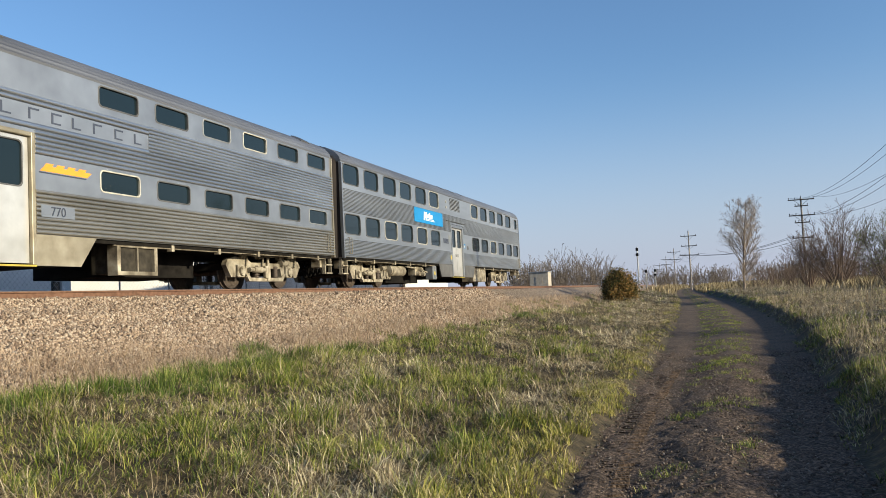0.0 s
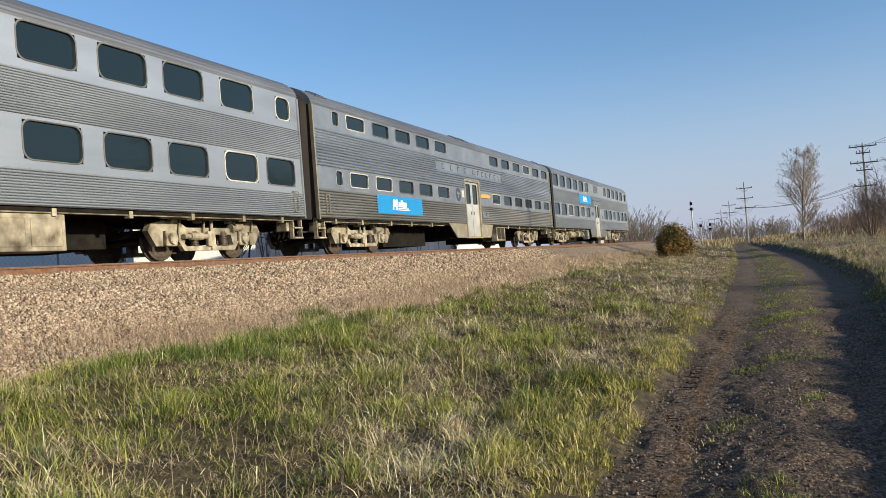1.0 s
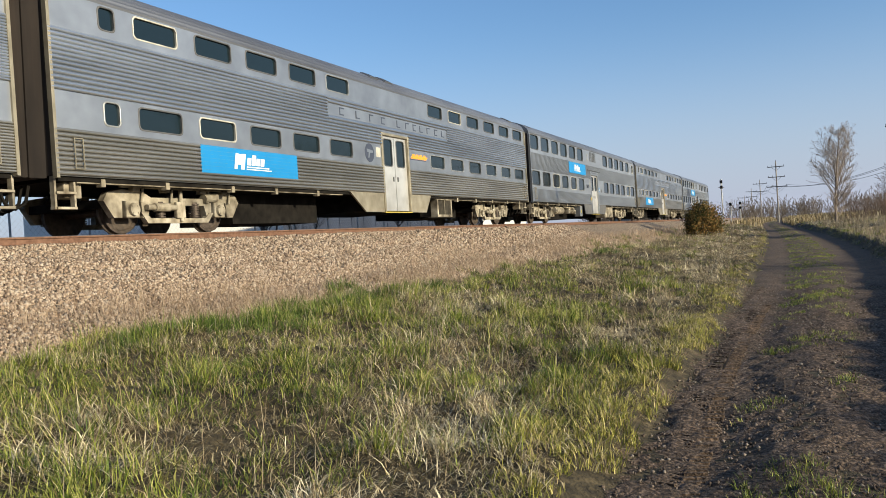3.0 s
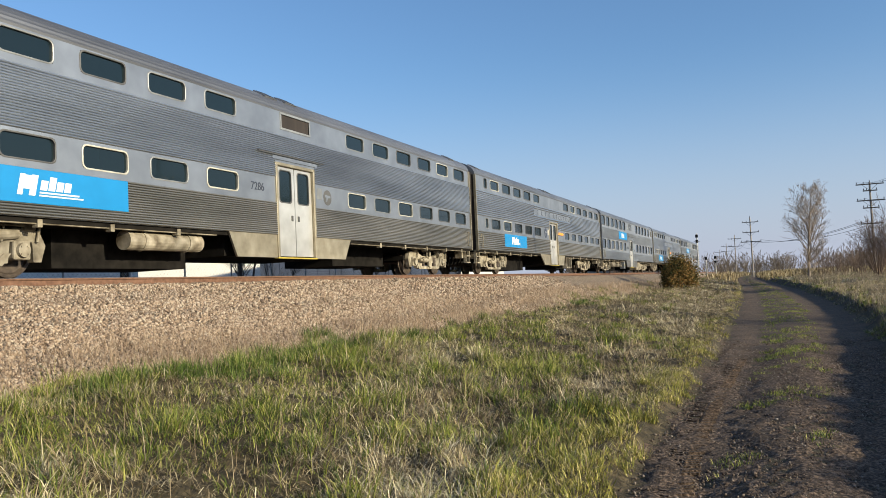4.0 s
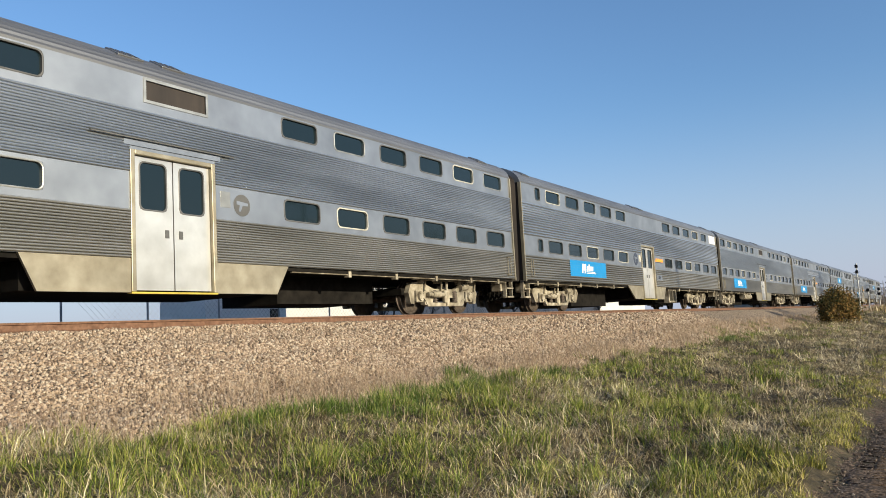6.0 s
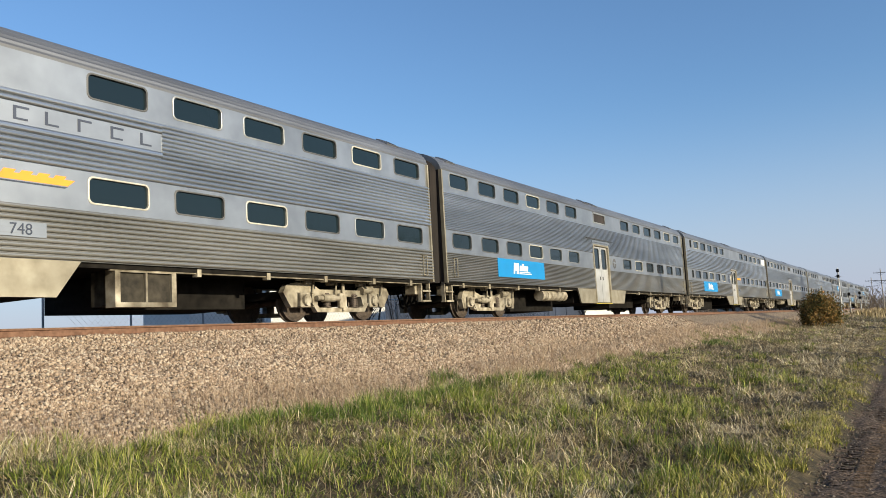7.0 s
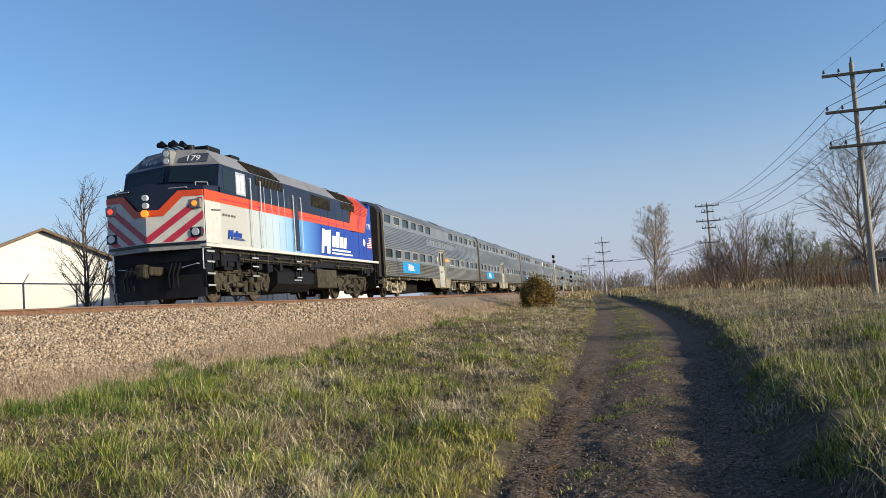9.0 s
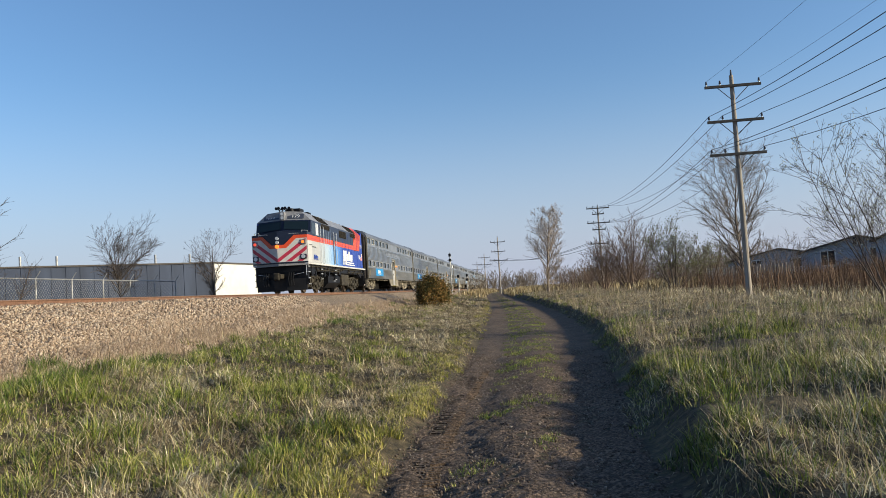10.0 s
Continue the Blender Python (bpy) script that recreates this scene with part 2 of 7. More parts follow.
def ground_height(x, y):
    """Height of the soil: sunken road, verge rising to the embankment, bank on the far side of the road."""
    y = np.asarray(y, float)
    real_x, x = np.asarray(x, float), across(x, y)
    rise = 0.75 * smooth01(20, 160, y)
    road = 0.05 * np.exp(-((x - 0.15) / 0.4) ** 2) - 0.03 * np.exp(-((x + 0.6) / 0.25) ** 2) - 0.03 * np.exp(-((x - 0.95) / 0.3) ** 2)
    left = 0.13 * smooth01(-1.12, -1.42, x) + 0.48 * smooth01(-1.4, -7.0, x) + 0.47 * smooth01(-14, -18, x)
    right = 0.35 * smooth01(1.42, 2.0, x) + 0.14 * smooth01(2, 6, x)
    beyond = -0.15 * smooth01(-15, -20, x)
    wob = 0.10 * tussocks(real_x, y) * np.clip((abs(x - 0.15) - 1.45) / 0.8, 0, 1) * (0.25 + 0.75 * smooth01(45, 15, y)) * smooth01(-9.5, -7.0, x)
    return road + left + right + rise + beyond + wob


def build_ground():
    xs = np.unique(np.concatenate([np.linspace(-1800, -60, 14), np.linspace(-60, -16, 16), np.linspace(-16, -8.2, 24), np.linspace(-8.1, -1.6, 56), np.linspace(-1.6, 2.2, 40), np.linspace(2.2, 9, 50), np.linspace(9.2, 14, 16), np.linspace(14, 60, 14), np.linspace(60, 1800, 14)]))
    ys = np.unique(np.concatenate([np.linspace(-300, -10, 10), np.linspace(-10, 1, 40), np.linspace(1.1, 26, 190), np.linspace(26.4, 60, 80), np.linspace(61, 160, 60), np.linspace(160, 500, 14), np.linspace(500, 3000, 10)]))
    X, Y = np.meshgrid(xs, ys)
    Z = ground_height(X, Y)
    v = np.stack([X, Y, Z], -1).reshape(-1, 3)
    w = len(xs)
    i, j = np.meshgrid(np.arange(w - 1), np.arange(len(ys) - 1))
    a = (j * w + i).ravel()
    tagged(new("ground", raw("ground", v, np.stack([a, a + 1, a + w + 1, a + w], 1), SOIL, True)), "brown soil and dead thatch under rough grass", "ground", kind="structure")
    # the dirt road lies on it, a little higher than the soil sheet
    us = np.linspace(-1.36, 1.66, 60)
    ys = np.concatenate([np.linspace(-10, 1.8, 40), np.linspace(2, 18, 250), np.linspace(18.2, 30, 60), np.linspace(30.5, 170, 140)])
    U, Y = np.meshgrid(us, ys)
    X = from_across(U, Y)
    X = X + (0.07 * np.sin(Y * 1.3) + 0.04 * np.sin(Y * 3.1 + 1)) * np.abs(U - 0.15) / 1.5
    Z = ground_height(X, Y) + 0.012 - 0.035 * smooth01(1.15, 1.5, abs(U - 0.15)) + 0.02 * smooth01(60, 120, Y)
    clods = np.random.default_rng(3).normal(0, 1, X.shape)          # lumps and ruts of the dry mud
    clods = clods + 0.6 * (np.roll(clods, 1, 0) + np.roll(clods, 1, 1))
    Z = Z + 0.0065 * clods * smooth01(30, 12, Y) + 0.012 * np.sin(U * 7 + 1.5 * np.sin(Y * 0.8)) * np.sin(Y * 2.1 + 3 * U)
    v = np.stack([X, Y, Z], -1).reshape(-1, 3)
    xs = us
    w = len(xs)
    i, j = np.meshgrid(np.arange(w - 1), np.arange(len(ys) - 1))
    a = (j * w + i).ravel()
    tagged(new("road", raw("road", v, np.stack([a, a + 1, a + w + 1, a + w], 1), ROADM, True)), "rutted brown dirt and gravel farm road", "road", kind="structure")


build_ground()


# ---- track ----
BED = RAIL - 0.20       # top of the ballast


def ballast_height(x, y):
    u = np.abs(np.asarray(x, float) - TRACK)
    return np.where(u < 1.9, BED, BED - (u - 1.9) * 0.335) + 0.02 * np.sin(x * 5 + y * 3.1) * np.sin(y * 2.3 - x * 2)


def build_track():
    xs = np.linspace(TRACK - 6.0, TRACK + 6.2, 70)
    ys = np.concatenate([np.linspace(-120, -12, 40), np.linspace(-11.5, 45, 160), np.linspace(46, 420, 120)])
    X, Y = np.meshgrid(xs, ys)
    Z = ballast_height(X, Y)
    v = np.stack([X, Y, Z], -1).reshape(-1, 3)
    w = len(xs)
    i, j = np.meshgrid(np.arange(w - 1), np.arange(len(ys) - 1))
    a = (j * w + i).ravel()
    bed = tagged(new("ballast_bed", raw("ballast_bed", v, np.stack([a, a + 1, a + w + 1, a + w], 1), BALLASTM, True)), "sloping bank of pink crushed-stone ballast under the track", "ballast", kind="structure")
    for side in (-1, 1):
        bm = bmesh.new()
        c = TRACK + side * 0.755
        prism(bm, [(c - 0.07, RAIL - 0.17), (c + 0.07, RAIL - 0.17), (c + 0.07, RAIL - 0.155), (c + 0.012, RAIL - 0.13), (c + 0.012, RAIL - 0.045), (c + 0.036, RAIL - 0.035), (c + 0.036, RAIL - 0.004), (c - 0.036, RAIL - 0.004), (c - 0.036, RAIL - 0.035), (c - 0.012, RAIL - 0.045), (c - 0.012, RAIL - 0.13), (c - 0.07, RAIL - 0.155)], "y", -120, 420)
        rail = part("rail", bm, RUST)
        tagged(rail, "rust-brown steel rail on the ballast bed", "rail", "rails of the track", "structure")
        bm = bmesh.new()
        box(bm, c - 0.03, c + 0.03, -120, 420, RAIL - 0.004, RAIL)
        part("railhead", bm, RAILTOP, rail, "polished running surface")
    bm = bmesh.new()
    box(bm, -1.3, 1.3, -0.11, 0.11, -0.16, 0.0)
    me = bpy.data.meshes.new("tie")
    bm.to_mesh(me)
    bm.free()
    me.materials.append(TIEM)
    for i in range(300):
        y = -25 + i * 0.55
        part("tie", me, None, bed, m=pose(TRACK + random.uniform(-0.03, 0.03), y, RAIL - 0.171))


build_track()


# ---- the train ----
def advance(t):
    """Distance along the track of the back end of the leading coach."""
    return 21.786 + 21.7455 * t + 0.08434 * (t - 5) ** 2


MOVING = []
TURNING = []
SIDE = 1.60             # half width of a coach


def round_rect(w, h, r, k=5):
    pts = []
    for cx, cz, a0 in ((w / 2 - r, h / 2 - r, 0), (-w / 2 + r, h / 2 - r, 90), (-w / 2 + r, -h / 2 + r, 180), (w / 2 - r, -h / 2 + r, 270)):
        for i in range(k + 1):
            a = radians(a0 + 90 * i / k)
            pts.append((cx + r * math.cos(a), cz + r * math.sin(a)))
    return pts


@functools.lru_cache(None)
def frame_mesh(w, h, r, style, lip=0.022):
    """Ring round a window, seen from +x; centre at the origin."""
    bm = bmesh.new()
    inner, outer = round_rect(w - 0.01, h - 0.01, r), round_rect(w + 2 * lip, h + 2 * lip, r + lip * 0.5)
    loops = [[bm.verts.new((x, p[0], p[1])) for p in pts] for x, pts in ((-0.05, inner), (0.008, inner), (0.012, round_rect(w + lip * 0.6, h + lip * 0.6, r)), (0.008, outer), (-0.01, outer))]
    k = len(inner)
    for a, b in zip(loops, loops[1:]):
        for i in range(k):
            bm.faces.new((a[i], a[(i + 1) % k], b[(i + 1) % k], b[i]))
    bmesh.ops.recalc_face_normals(bm, faces=bm.faces)
    me = bpy.data.meshes.new("window_frame")
    bm.to_mesh(me)
    bm.free()
    me.materials.append({"steel": FRAMEM, "bright": FRAMEW, "dark": FRAMED}[style])
    return me


@functools.lru_cache(None)
def pane_mesh(w, h, r):
    bm = bmesh.new()
    prism(bm, round_rect(w, h, r), "x", -0.055, -0.035)
    bmesh.ops.recalc_face_normals(bm, faces=bm.faces)
    me = bpy.data.meshes.new("pane")
    bm.to_mesh(me)
    bm.free()
    me.materials.append(GLASS)
    return me


def coach_window(car, y, z, w, h, r, style):
    win = part("window", frame_mesh(w, h, r, style), None, car, "", pose(SIDE, y + w / 2, z + h / 2))
    part("pane", pane_mesh(w, h, r), None, win)
    return win


def flutes(z0, z1, pitch):
    """Outline points (x, z) of a fluted sheet between two heights."""
    out = 0.014 + 0.34 * pitch
    n = max(1, round((z1 - z0) / pitch))
    p = (z1 - z0) / n
    pts = []
    for i in range(n):
        a = z0 + i * p
        pts += [(SIDE - 0.012, a), (SIDE - 0.012, a + p * 0.15), (SIDE + out * 0.62, a + p * 0.20), (SIDE + out * 0.93, a + p * 0.34), (SIDE + out, a + p * 0.55), (SIDE + out * 0.90, a + p * 0.78), (SIDE + out * 0.60, a + p * 0.94)]
    pts.append((SIDE - 0.012, z1))
    return pts


def fluted_sheet(car, name, z0, z1, pitch, spans, material=STEEL):
    for y0, y1 in spans:
        bm = bmesh.new()
        pts = flutes(z0, z1, pitch)
        prism(bm, pts + [(SIDE - 0.06, z1), (SIDE - 0.06, z0)], "y", y0, y1)
        part(name, bm, material, car)


def belt(car, z0, z1, spans, holes, material=STEEL_S):
    """A smooth belt of panels pierced by the windows: holes are (y, width, z, height)."""
    for y0, y1 in spans:
        mine = [h for h in holes if y0 < h[0] < y1]
        ys = sorted({y0, y1, *(round(h[0], 4) for h in mine), *(round(h[0] + h[1], 4) for h in mine)})
        zs = sorted({z0, z1, *(round(h[2], 4) for h in mine), *(round(h[2] + h[3], 4) for h in mine)})
        bm = bmesh.new()
        for ya, yb in zip(ys, ys[1:]):
            for za, zb in zip(zs, zs[1:]):
                ym, zm = (ya + yb) / 2, (za + zb) / 2
                if not any(h[0] < ym < h[0] + h[1] and h[2] < zm < h[2] + h[3] for h in mine):
                    box(bm, SIDE - 0.06, SIDE, ya, yb, za, zb)
        bmesh.ops.remove_doubles(bm, verts=bm.verts, dist=0.0005)
        part("window_belt", bm, material, car)


def lathe(bm, profile, axis_at, seg=28):
    """A body of revolution about an axis along x at (y, z): profile of (x, radius)."""
    rings = []
    for x, r in profile:
        rings.append([bm.verts.new((x, axis_at[0] + r * math.cos(2 * math.pi * i / seg), axis_at[1] + r * math.sin(2 * math.pi * i / seg))) for i in range(seg)])
    for a, b in zip(rings, rings[1:]):
        for i in range(seg):
            bm.faces.new((a[i], a[(i + 1) % seg], b[(i + 1) % seg], b[i]))
    bm.faces.new(rings[0])
    bm.faces.new(rings[-1][::-1])


@functools.lru_cache(None)
def wheel_mesh(r):
    bm = bmesh.new()
    for s in (-1, 1):
        lathe(bm, [(s * 0.69, r + 0.028), (s * 0.72, r + 0.028), (s * 0.735, r), (s * 0.82, r - 0.006), (s * 0.825, r - 0.06), (s * 0.79, r - 0.09), (s * 0.775, r * 0.45), (s * 0.81, r * 0.3), (s * 0.86, 0.10), (s * 0.70, 0.10), (s * 0.71, r * 0.4)], (0, 0))
    rod(bm, (-1.05, 0, 0), (1.05, 0, 0), 0.075, seg=12)
    bmesh.ops.recalc_face_normals(bm, faces=bm.faces)
    me = bpy.data.meshes.new("wheelset")
    bm.to_mesh(me)
    bm.free()
    me.materials.append(WHEELM)
    return me


@functools.lru_cache(None)
def bogie_meshes(kind):
    """Meshes of one bogie's pieces, centred on it; heights over the rail."""
    wb, r = {"coach": (1.26, 0.457), "alt": (1.26, 0.457), "loco": (1.37, 0.508)}[kind]
    out = []
    for s in (1, -1):
        x0, x1 = s * 0.98, s * 1.12
        bm = bmesh.new()
        if kind == "coach":
            top = [(-1.95, 0.62), (-1.85, 0.78), (-1.5, 0.84), (-1.0, 0.82), (-0.75, 0.70), (0.75, 0.70), (1.0, 0.82), (1.5, 0.84), (1.85, 0.78), (1.95, 0.62)]
            low = [(1.72, 0.30), (1.52, 0.30), (1.50, 0.62), (1.02, 0.62), (1.00, 0.30), (0.86, 0.30), (0.78, 0.55), (-0.78, 0.55), (-0.86, 0.30), (-1.00, 0.30), (-1.02, 0.62), (-1.50, 0.62), (-1.52, 0.30), (-1.72, 0.30)]
        elif kind == "alt":
            top = [(-1.75, 0.55), (-1.62, 0.80), (-1.15, 0.83), (-0.55, 0.66), (0.55, 0.66), (1.15, 0.83), (1.62, 0.80), (1.75, 0.55)]
            low = [(1.66, 0.26), (1.50, 0.26), (1.48, 0.60), (1.04, 0.60), (1.00, 0.24), (0.70, 0.20), (0.55, 0.42), (-0.55, 0.42), (-0.70, 0.20), (-1.00, 0.24), (-1.04, 0.60), (-1.48, 0.60), (-1.50, 0.26), (-1.66, 0.26)]
        else:
            top = [(-1.95, 0.70), (-1.85, 0.92), (-0.9, 0.95), (-0.6, 1.02), (0.6, 1.02), (0.9, 0.95), (1.85, 0.92), (1.95, 0.70)]
            low = [(1.72, 0.30), (1.56, 0.30), (1.54, 0.68), (1.2, 0.68), (1.14, 0.30), (0.95, 0.30), (0.6, 0.62), (-0.6, 0.62), (-0.95, 0.30), (-1.14, 0.30), (-1.2, 0.68), (-1.54, 0.68), (-1.56, 0.30), (-1.72, 0.30)]
        prism(bm, top + low, "x", x0, x1)
        out.append(("side_frame", bm))
        for y in (-wb, wb):
            bm = bmesh.new()
            box(bm, s * 0.96, s * 1.15, y - 0.17, y + 0.17, r - 0.16, r + 0.17, 0.03)
            rod(bm, (s * 1.14, y, r), (s * 1.21, y, r), 0.13, 0.12, 16)
            for a in range(4):
                rod(bm, (s * 1.20, y + 0.09 * math.cos(a * 1.571 + 0.8), r + 0.09 * math.sin(a * 1.571 + 0.8)), (s * 1.225, y + 0.09 * math.cos(a * 1.571 + 0.8), r + 0.09 * math.sin(a * 1.571 + 0.8)), 0.018, seg=6)
            out.append(("axle_box", bm))
        bm = bmesh.new()                                   # drop equaliser below the springs
        prism(bm, [(-1.05, 0.40), (-0.88, 0.19), (0.88, 0.19), (1.05, 0.40), (0.92, 0.40), (0.80, 0.29), (-0.80, 0.29), (-0.92, 0.40)], "x", s * 1.02, s * 1.14)
        out.append(("equaliser_bar", bm))
        for y in (-0.5, 0.5):
            bm = bmesh.new()
            for i in range(6):
                z = 0.30 + i * 0.052
                rod(bm, (s * 1.09, y, z), (s * 1.09, y, z + 0.030), 0.105, 0.105, 14)
            rod(bm, (s * 1.09, y, 0.29), (s * 1.09, y, 0.62), 0.075, seg=10)
            out.append(("coil_spring", bm))
        bm = bmesh.new()                                   # hanger and damper
        box(bm, s * 1.10, s * 1.20, -0.13, 0.13, 0.28, 0.62, 0.02)
        rod(bm, (s * 1.17, 0.03, 0.22), (s * 1.17, 0.03, 0.86), 0.04, seg=10)
        rod(bm, (s * 1.19, -0.95, 0.50), (s * 1.19, -0.15, 0.50), 0.06, seg=12)
        rod(bm, (s * 1.19, -0.75, 0.50), (s * 1.19, -0.35, 0.50), 0.085, seg=12)
        out.append(("damper", bm))
        bm = bmesh.new()                                   # brake rigging along the top
        rod(bm, (s * 1.16, -1.6, 0.90), (s * 1.16, 1.6, 0.88), 0.028, seg=8)
        for y in (-1.2, -0.4, 0.7, 1.4):
            box(bm, s * 1.08, s * 1.2, y - 0.10, y + 0.10, 0.80, 0.92, 0.015)
            rod(bm, (s * 1.17, y + 0.14, 0.60), (s * 1.17, y + 0.20, 0.90), 0.025, seg=8)
        rod(bm, (s * 1.14, 0.75, 0.70), (s * 1.14, 1.15, 0.74), 0.10, seg=12)
        out.append(("brake_rigging", bm))
    bm = bmesh.new()
    box(bm, -1.0, 1.0, -0.22, 0.22, 0.45, 0.80, 0.03)
    out.append(("bolster", bm))
    for y in (-1.85, 1.70):
        bm = bmesh.new()
        box(bm, -0.97, 0.97, y, y + 0.15, 0.5, 0.66)
        out.append(("end_beam", bm))
    made = []
    for name, bm in out:
        bmesh.ops.recalc_face_normals(bm, faces=bm.faces)
        me = bpy.data.meshes.new(name)
        bm.to_mesh(me)
        bm.free()
        # near-black inner beams and darker springs put shade into the bogie's cavities
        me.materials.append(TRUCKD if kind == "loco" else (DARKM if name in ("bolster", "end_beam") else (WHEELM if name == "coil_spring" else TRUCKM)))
        made.append((name, me))
    return made, wb, r


def bogie(car, y, kind, shift=0.0):
    made, wb, r = bogie_meshes(kind)
    bolster = [me for n, me in made if n == "bolster"][0]
    root = part("bogie", bolster, None, car, "dust-coated cast steel four-wheel bogie" if kind != "loco" else "grimy dark cast steel four-wheel bogie", pose(0, y, 0))
    for n, me in made:
        if n != "bolster":
            part(n, me, None, root)
    for s in (-1, 1):
        w = part("wheelset", wheel_mesh(r), None, root, "", pose(0, s * wb, r))
        if kind == "loco":
            TURNING.append((w, s * wb, r))


def plain_logo(parent, x, y, z, w, h, material):
    """A row of slanted blocks over two underlines, in the place of a brand mark."""
    bm = bmesh.new()
    sl = 0.22 * h
    def block(a, b, z0, z1):
        prism(bm, [(y + a * w + sl * z0, z + z0 * h), (y + b * w + sl * z0, z + z0 * h), (y + b * w + sl * z1, z + z1 * h), (y + a * w + sl * z1, z + z1 * h)], "x", x, x + 0.004)
    block(0.00, 0.08, 0.0, 1.0)
    block(0.08, 0.18, 0.30, 0.96)
    block(0.18, 0.28, 0.0, 1.0)
    for i in range(4):
        block(0.34 + i * 0.13, 0.45 + i * 0.13, 0.30, (0.78, 0.98, 0.78, 0.78)[i])
    block(0.34, 1.0, 0.14, 0.22)
    block(0.34, 1.08, 0.0, 0.07)
    part("logo", bm, material, parent, "plain slanted white blocks over underlines" if material is WHITEP else "")


def sign_panel(car, y0, y1, z0, z1):
    bm = bmesh.new()
    box(bm, SIDE + 0.020, SIDE + 0.042, y0, y1, z0, z1, 0.004)
    sign = part("sign_panel", bm, SIGNM, car, "bright blue rectangular sign panel")
    w, h = y1 - y0, z1 - z0
    plain_logo(sign, SIDE + 0.043, y0 + w * 0.30, z0 + h * 0.22, w * 0.36, h * 0.60, WHITEP)


def roof_outline():
    pts = []
    for i in range(49):
        a = math.pi * i / 48
        rib = 0.012 if (i % 2 and abs(math.cos(a)) > 0.45) else 0.0
        pts.append(((SIDE + rib) * math.cos(a), 4.10 + (0.68 + rib) * math.sin(a)))
    return pts


COACH_LEN = 25.22


def coach(kind, number="", text=False, first_small=False, white_patch=False, bright=(), seed=0):
    """A gallery coach; y runs from its back end, z from the rail top."""
    rnd = random.Random(seed)
    car = new("gallery_coach")
    car.empty_display_size = 0.5
    big = kind == "C"
    zl, hl, zu, hu = (1.76, 0.66, 3.44, 0.66) if big else (1.93, 0.41, 3.65, 0.40)
    r = 0.17 if big else (0.10 if kind == "B" else 0.085)
    w = {"A": 1.14, "B": 1.07, "C": 1.24}[kind]
    back = {"A": (0.27, 1.95, 3.63, 5.31, 6.99, 8.67), "B": (0.47, 2.19, 3.86, 5.53, 7.22, 8.93), "C": (0.18, 1.88, 3.60, 5.26, 7.00, 8.68)}[kind]
    front = {"A": (14.97, 16.69, 18.43, 20.17, 21.92, 23.65), "B": (15.15, 16.82, 18.52, 20.22, 21.88, 23.58), "C": (14.95, 16.66, 18.42, 20.15, 22.00, 23.62)}[kind]
    wins = []
    for row, (z, h) in enumerate(((zl, hl), (zu, hu))):
        for i, y in enumerate(back + front):
            if first_small and i == 0:
                wins.append((1.12, 0.36, z, h, i, row))
            elif big and row == 1 and i == 11:
                wins.append((24.2, 0.62, z + 0.02, h - 0.1, i, row))
            elif not (white_patch and row == 1 and i == 11):
                wins.append((y, w, z, h, i, row))
    low = (1.60, 2.50) if big else (1.79, 2.42)
    upp = (3.28, 4.14) if big else (3.49, 4.10)
    d0, d1 = 11.50, 13.32                        # doorway
    pitch = 0.083 if kind == "A" else 0.047
    both = [(0.0, d0), (d1, COACH_LEN)]
    sheet, smooth_sheet = (STEEL_B, STEEL_B) if big else (STEEL, STEEL_S)
    fluted_sheet(car, "fluted_side", 0.98, low[0], pitch, both, STEEL_B if big else STEEL_D)
    belt(car, *low, both, [q[:4] for q in wins if q[5] == 0], smooth_sheet)
    fluted_sheet(car, "fluted_side", low[1], 2.86, pitch, both, sheet)
    if text:
        fluted_sheet(car, "fluted_side", 2.86, upp[0], pitch, [(0.0, 8.62), (16.4, COACH_LEN)])
        fluted_sheet(car, "fluted_side", 3.30, upp[0], pitch, [(8.62, 16.4)])
        fluted_sheet(car, "fluted_side", 2.86, 2.98, pitch, [(8.62, 16.4)])
        bm = bmesh.new()
        box(bm, SIDE - 0.05, SIDE + 0.012, 8.62, 16.4, 2.98, 3.30)
        board = part("letter_board", bm, STEEL_S, car, "plain steel letter board with dark marks")
        bm = bmesh.new()
        marks = [9.35, 10.22, 11.0, 11.72, 12.72, 13.32, 13.85, 14.35, 14.9, 15.5, 16.08]
        for i, y in enumerate(marks):
            x0, x1 = SIDE + 0.013, SIDE + 0.017
            box(bm, x0, x1, y - 0.13, y - 0.08, 3.04, 3.25)
            if i % 3 != 1:
                box(bm, x0, x1, y - 0.08, y + 0.12, 3.215, 3.25)
            if i % 3 != 2:
                box(bm, x0, x1, y - 0.08, y + 0.10, 3.04, 3.07)
        part("dark_marks", bm, INK, board)
    else:
        fluted_sheet(car, "fluted_side", 2.86, upp[0], pitch, [(0.0, COACH_LEN)], sheet)
    holes = [q[:4] for q in wins if q[5] == 1]
    if big:
        holes.append((11.5, 1.54, 3.52, 0.56))
    if kind == "B":
        holes.append((11.85, 1.3, 3.70, 0.34))
    belt(car, *upp, [(0.0, COACH_LEN)], holes, smooth_sheet)
    # head above the door
    bm = bmesh.new()
    box(bm, SIDE - 0.06, SIDE + 0.012, d0, d1, 2.80, 2.858)
    part("door_head", bm, STEEL_S, car)
    for y, ww, z, h, i, row in wins:
        style = "bright" if (row, i) in bright else ("steel" if rnd.random() < 0.3 else "dark")
        coach_window(car, y, z, ww, h, min(r, ww * 0.3), style)
    # roof, far side, ends, inner core
    bm = bmesh.new()
    prism(bm, roof_outline() if not big else [(x, z + 0.03) for x, z in roof_outline()], "y", 0.0, COACH_LEN)
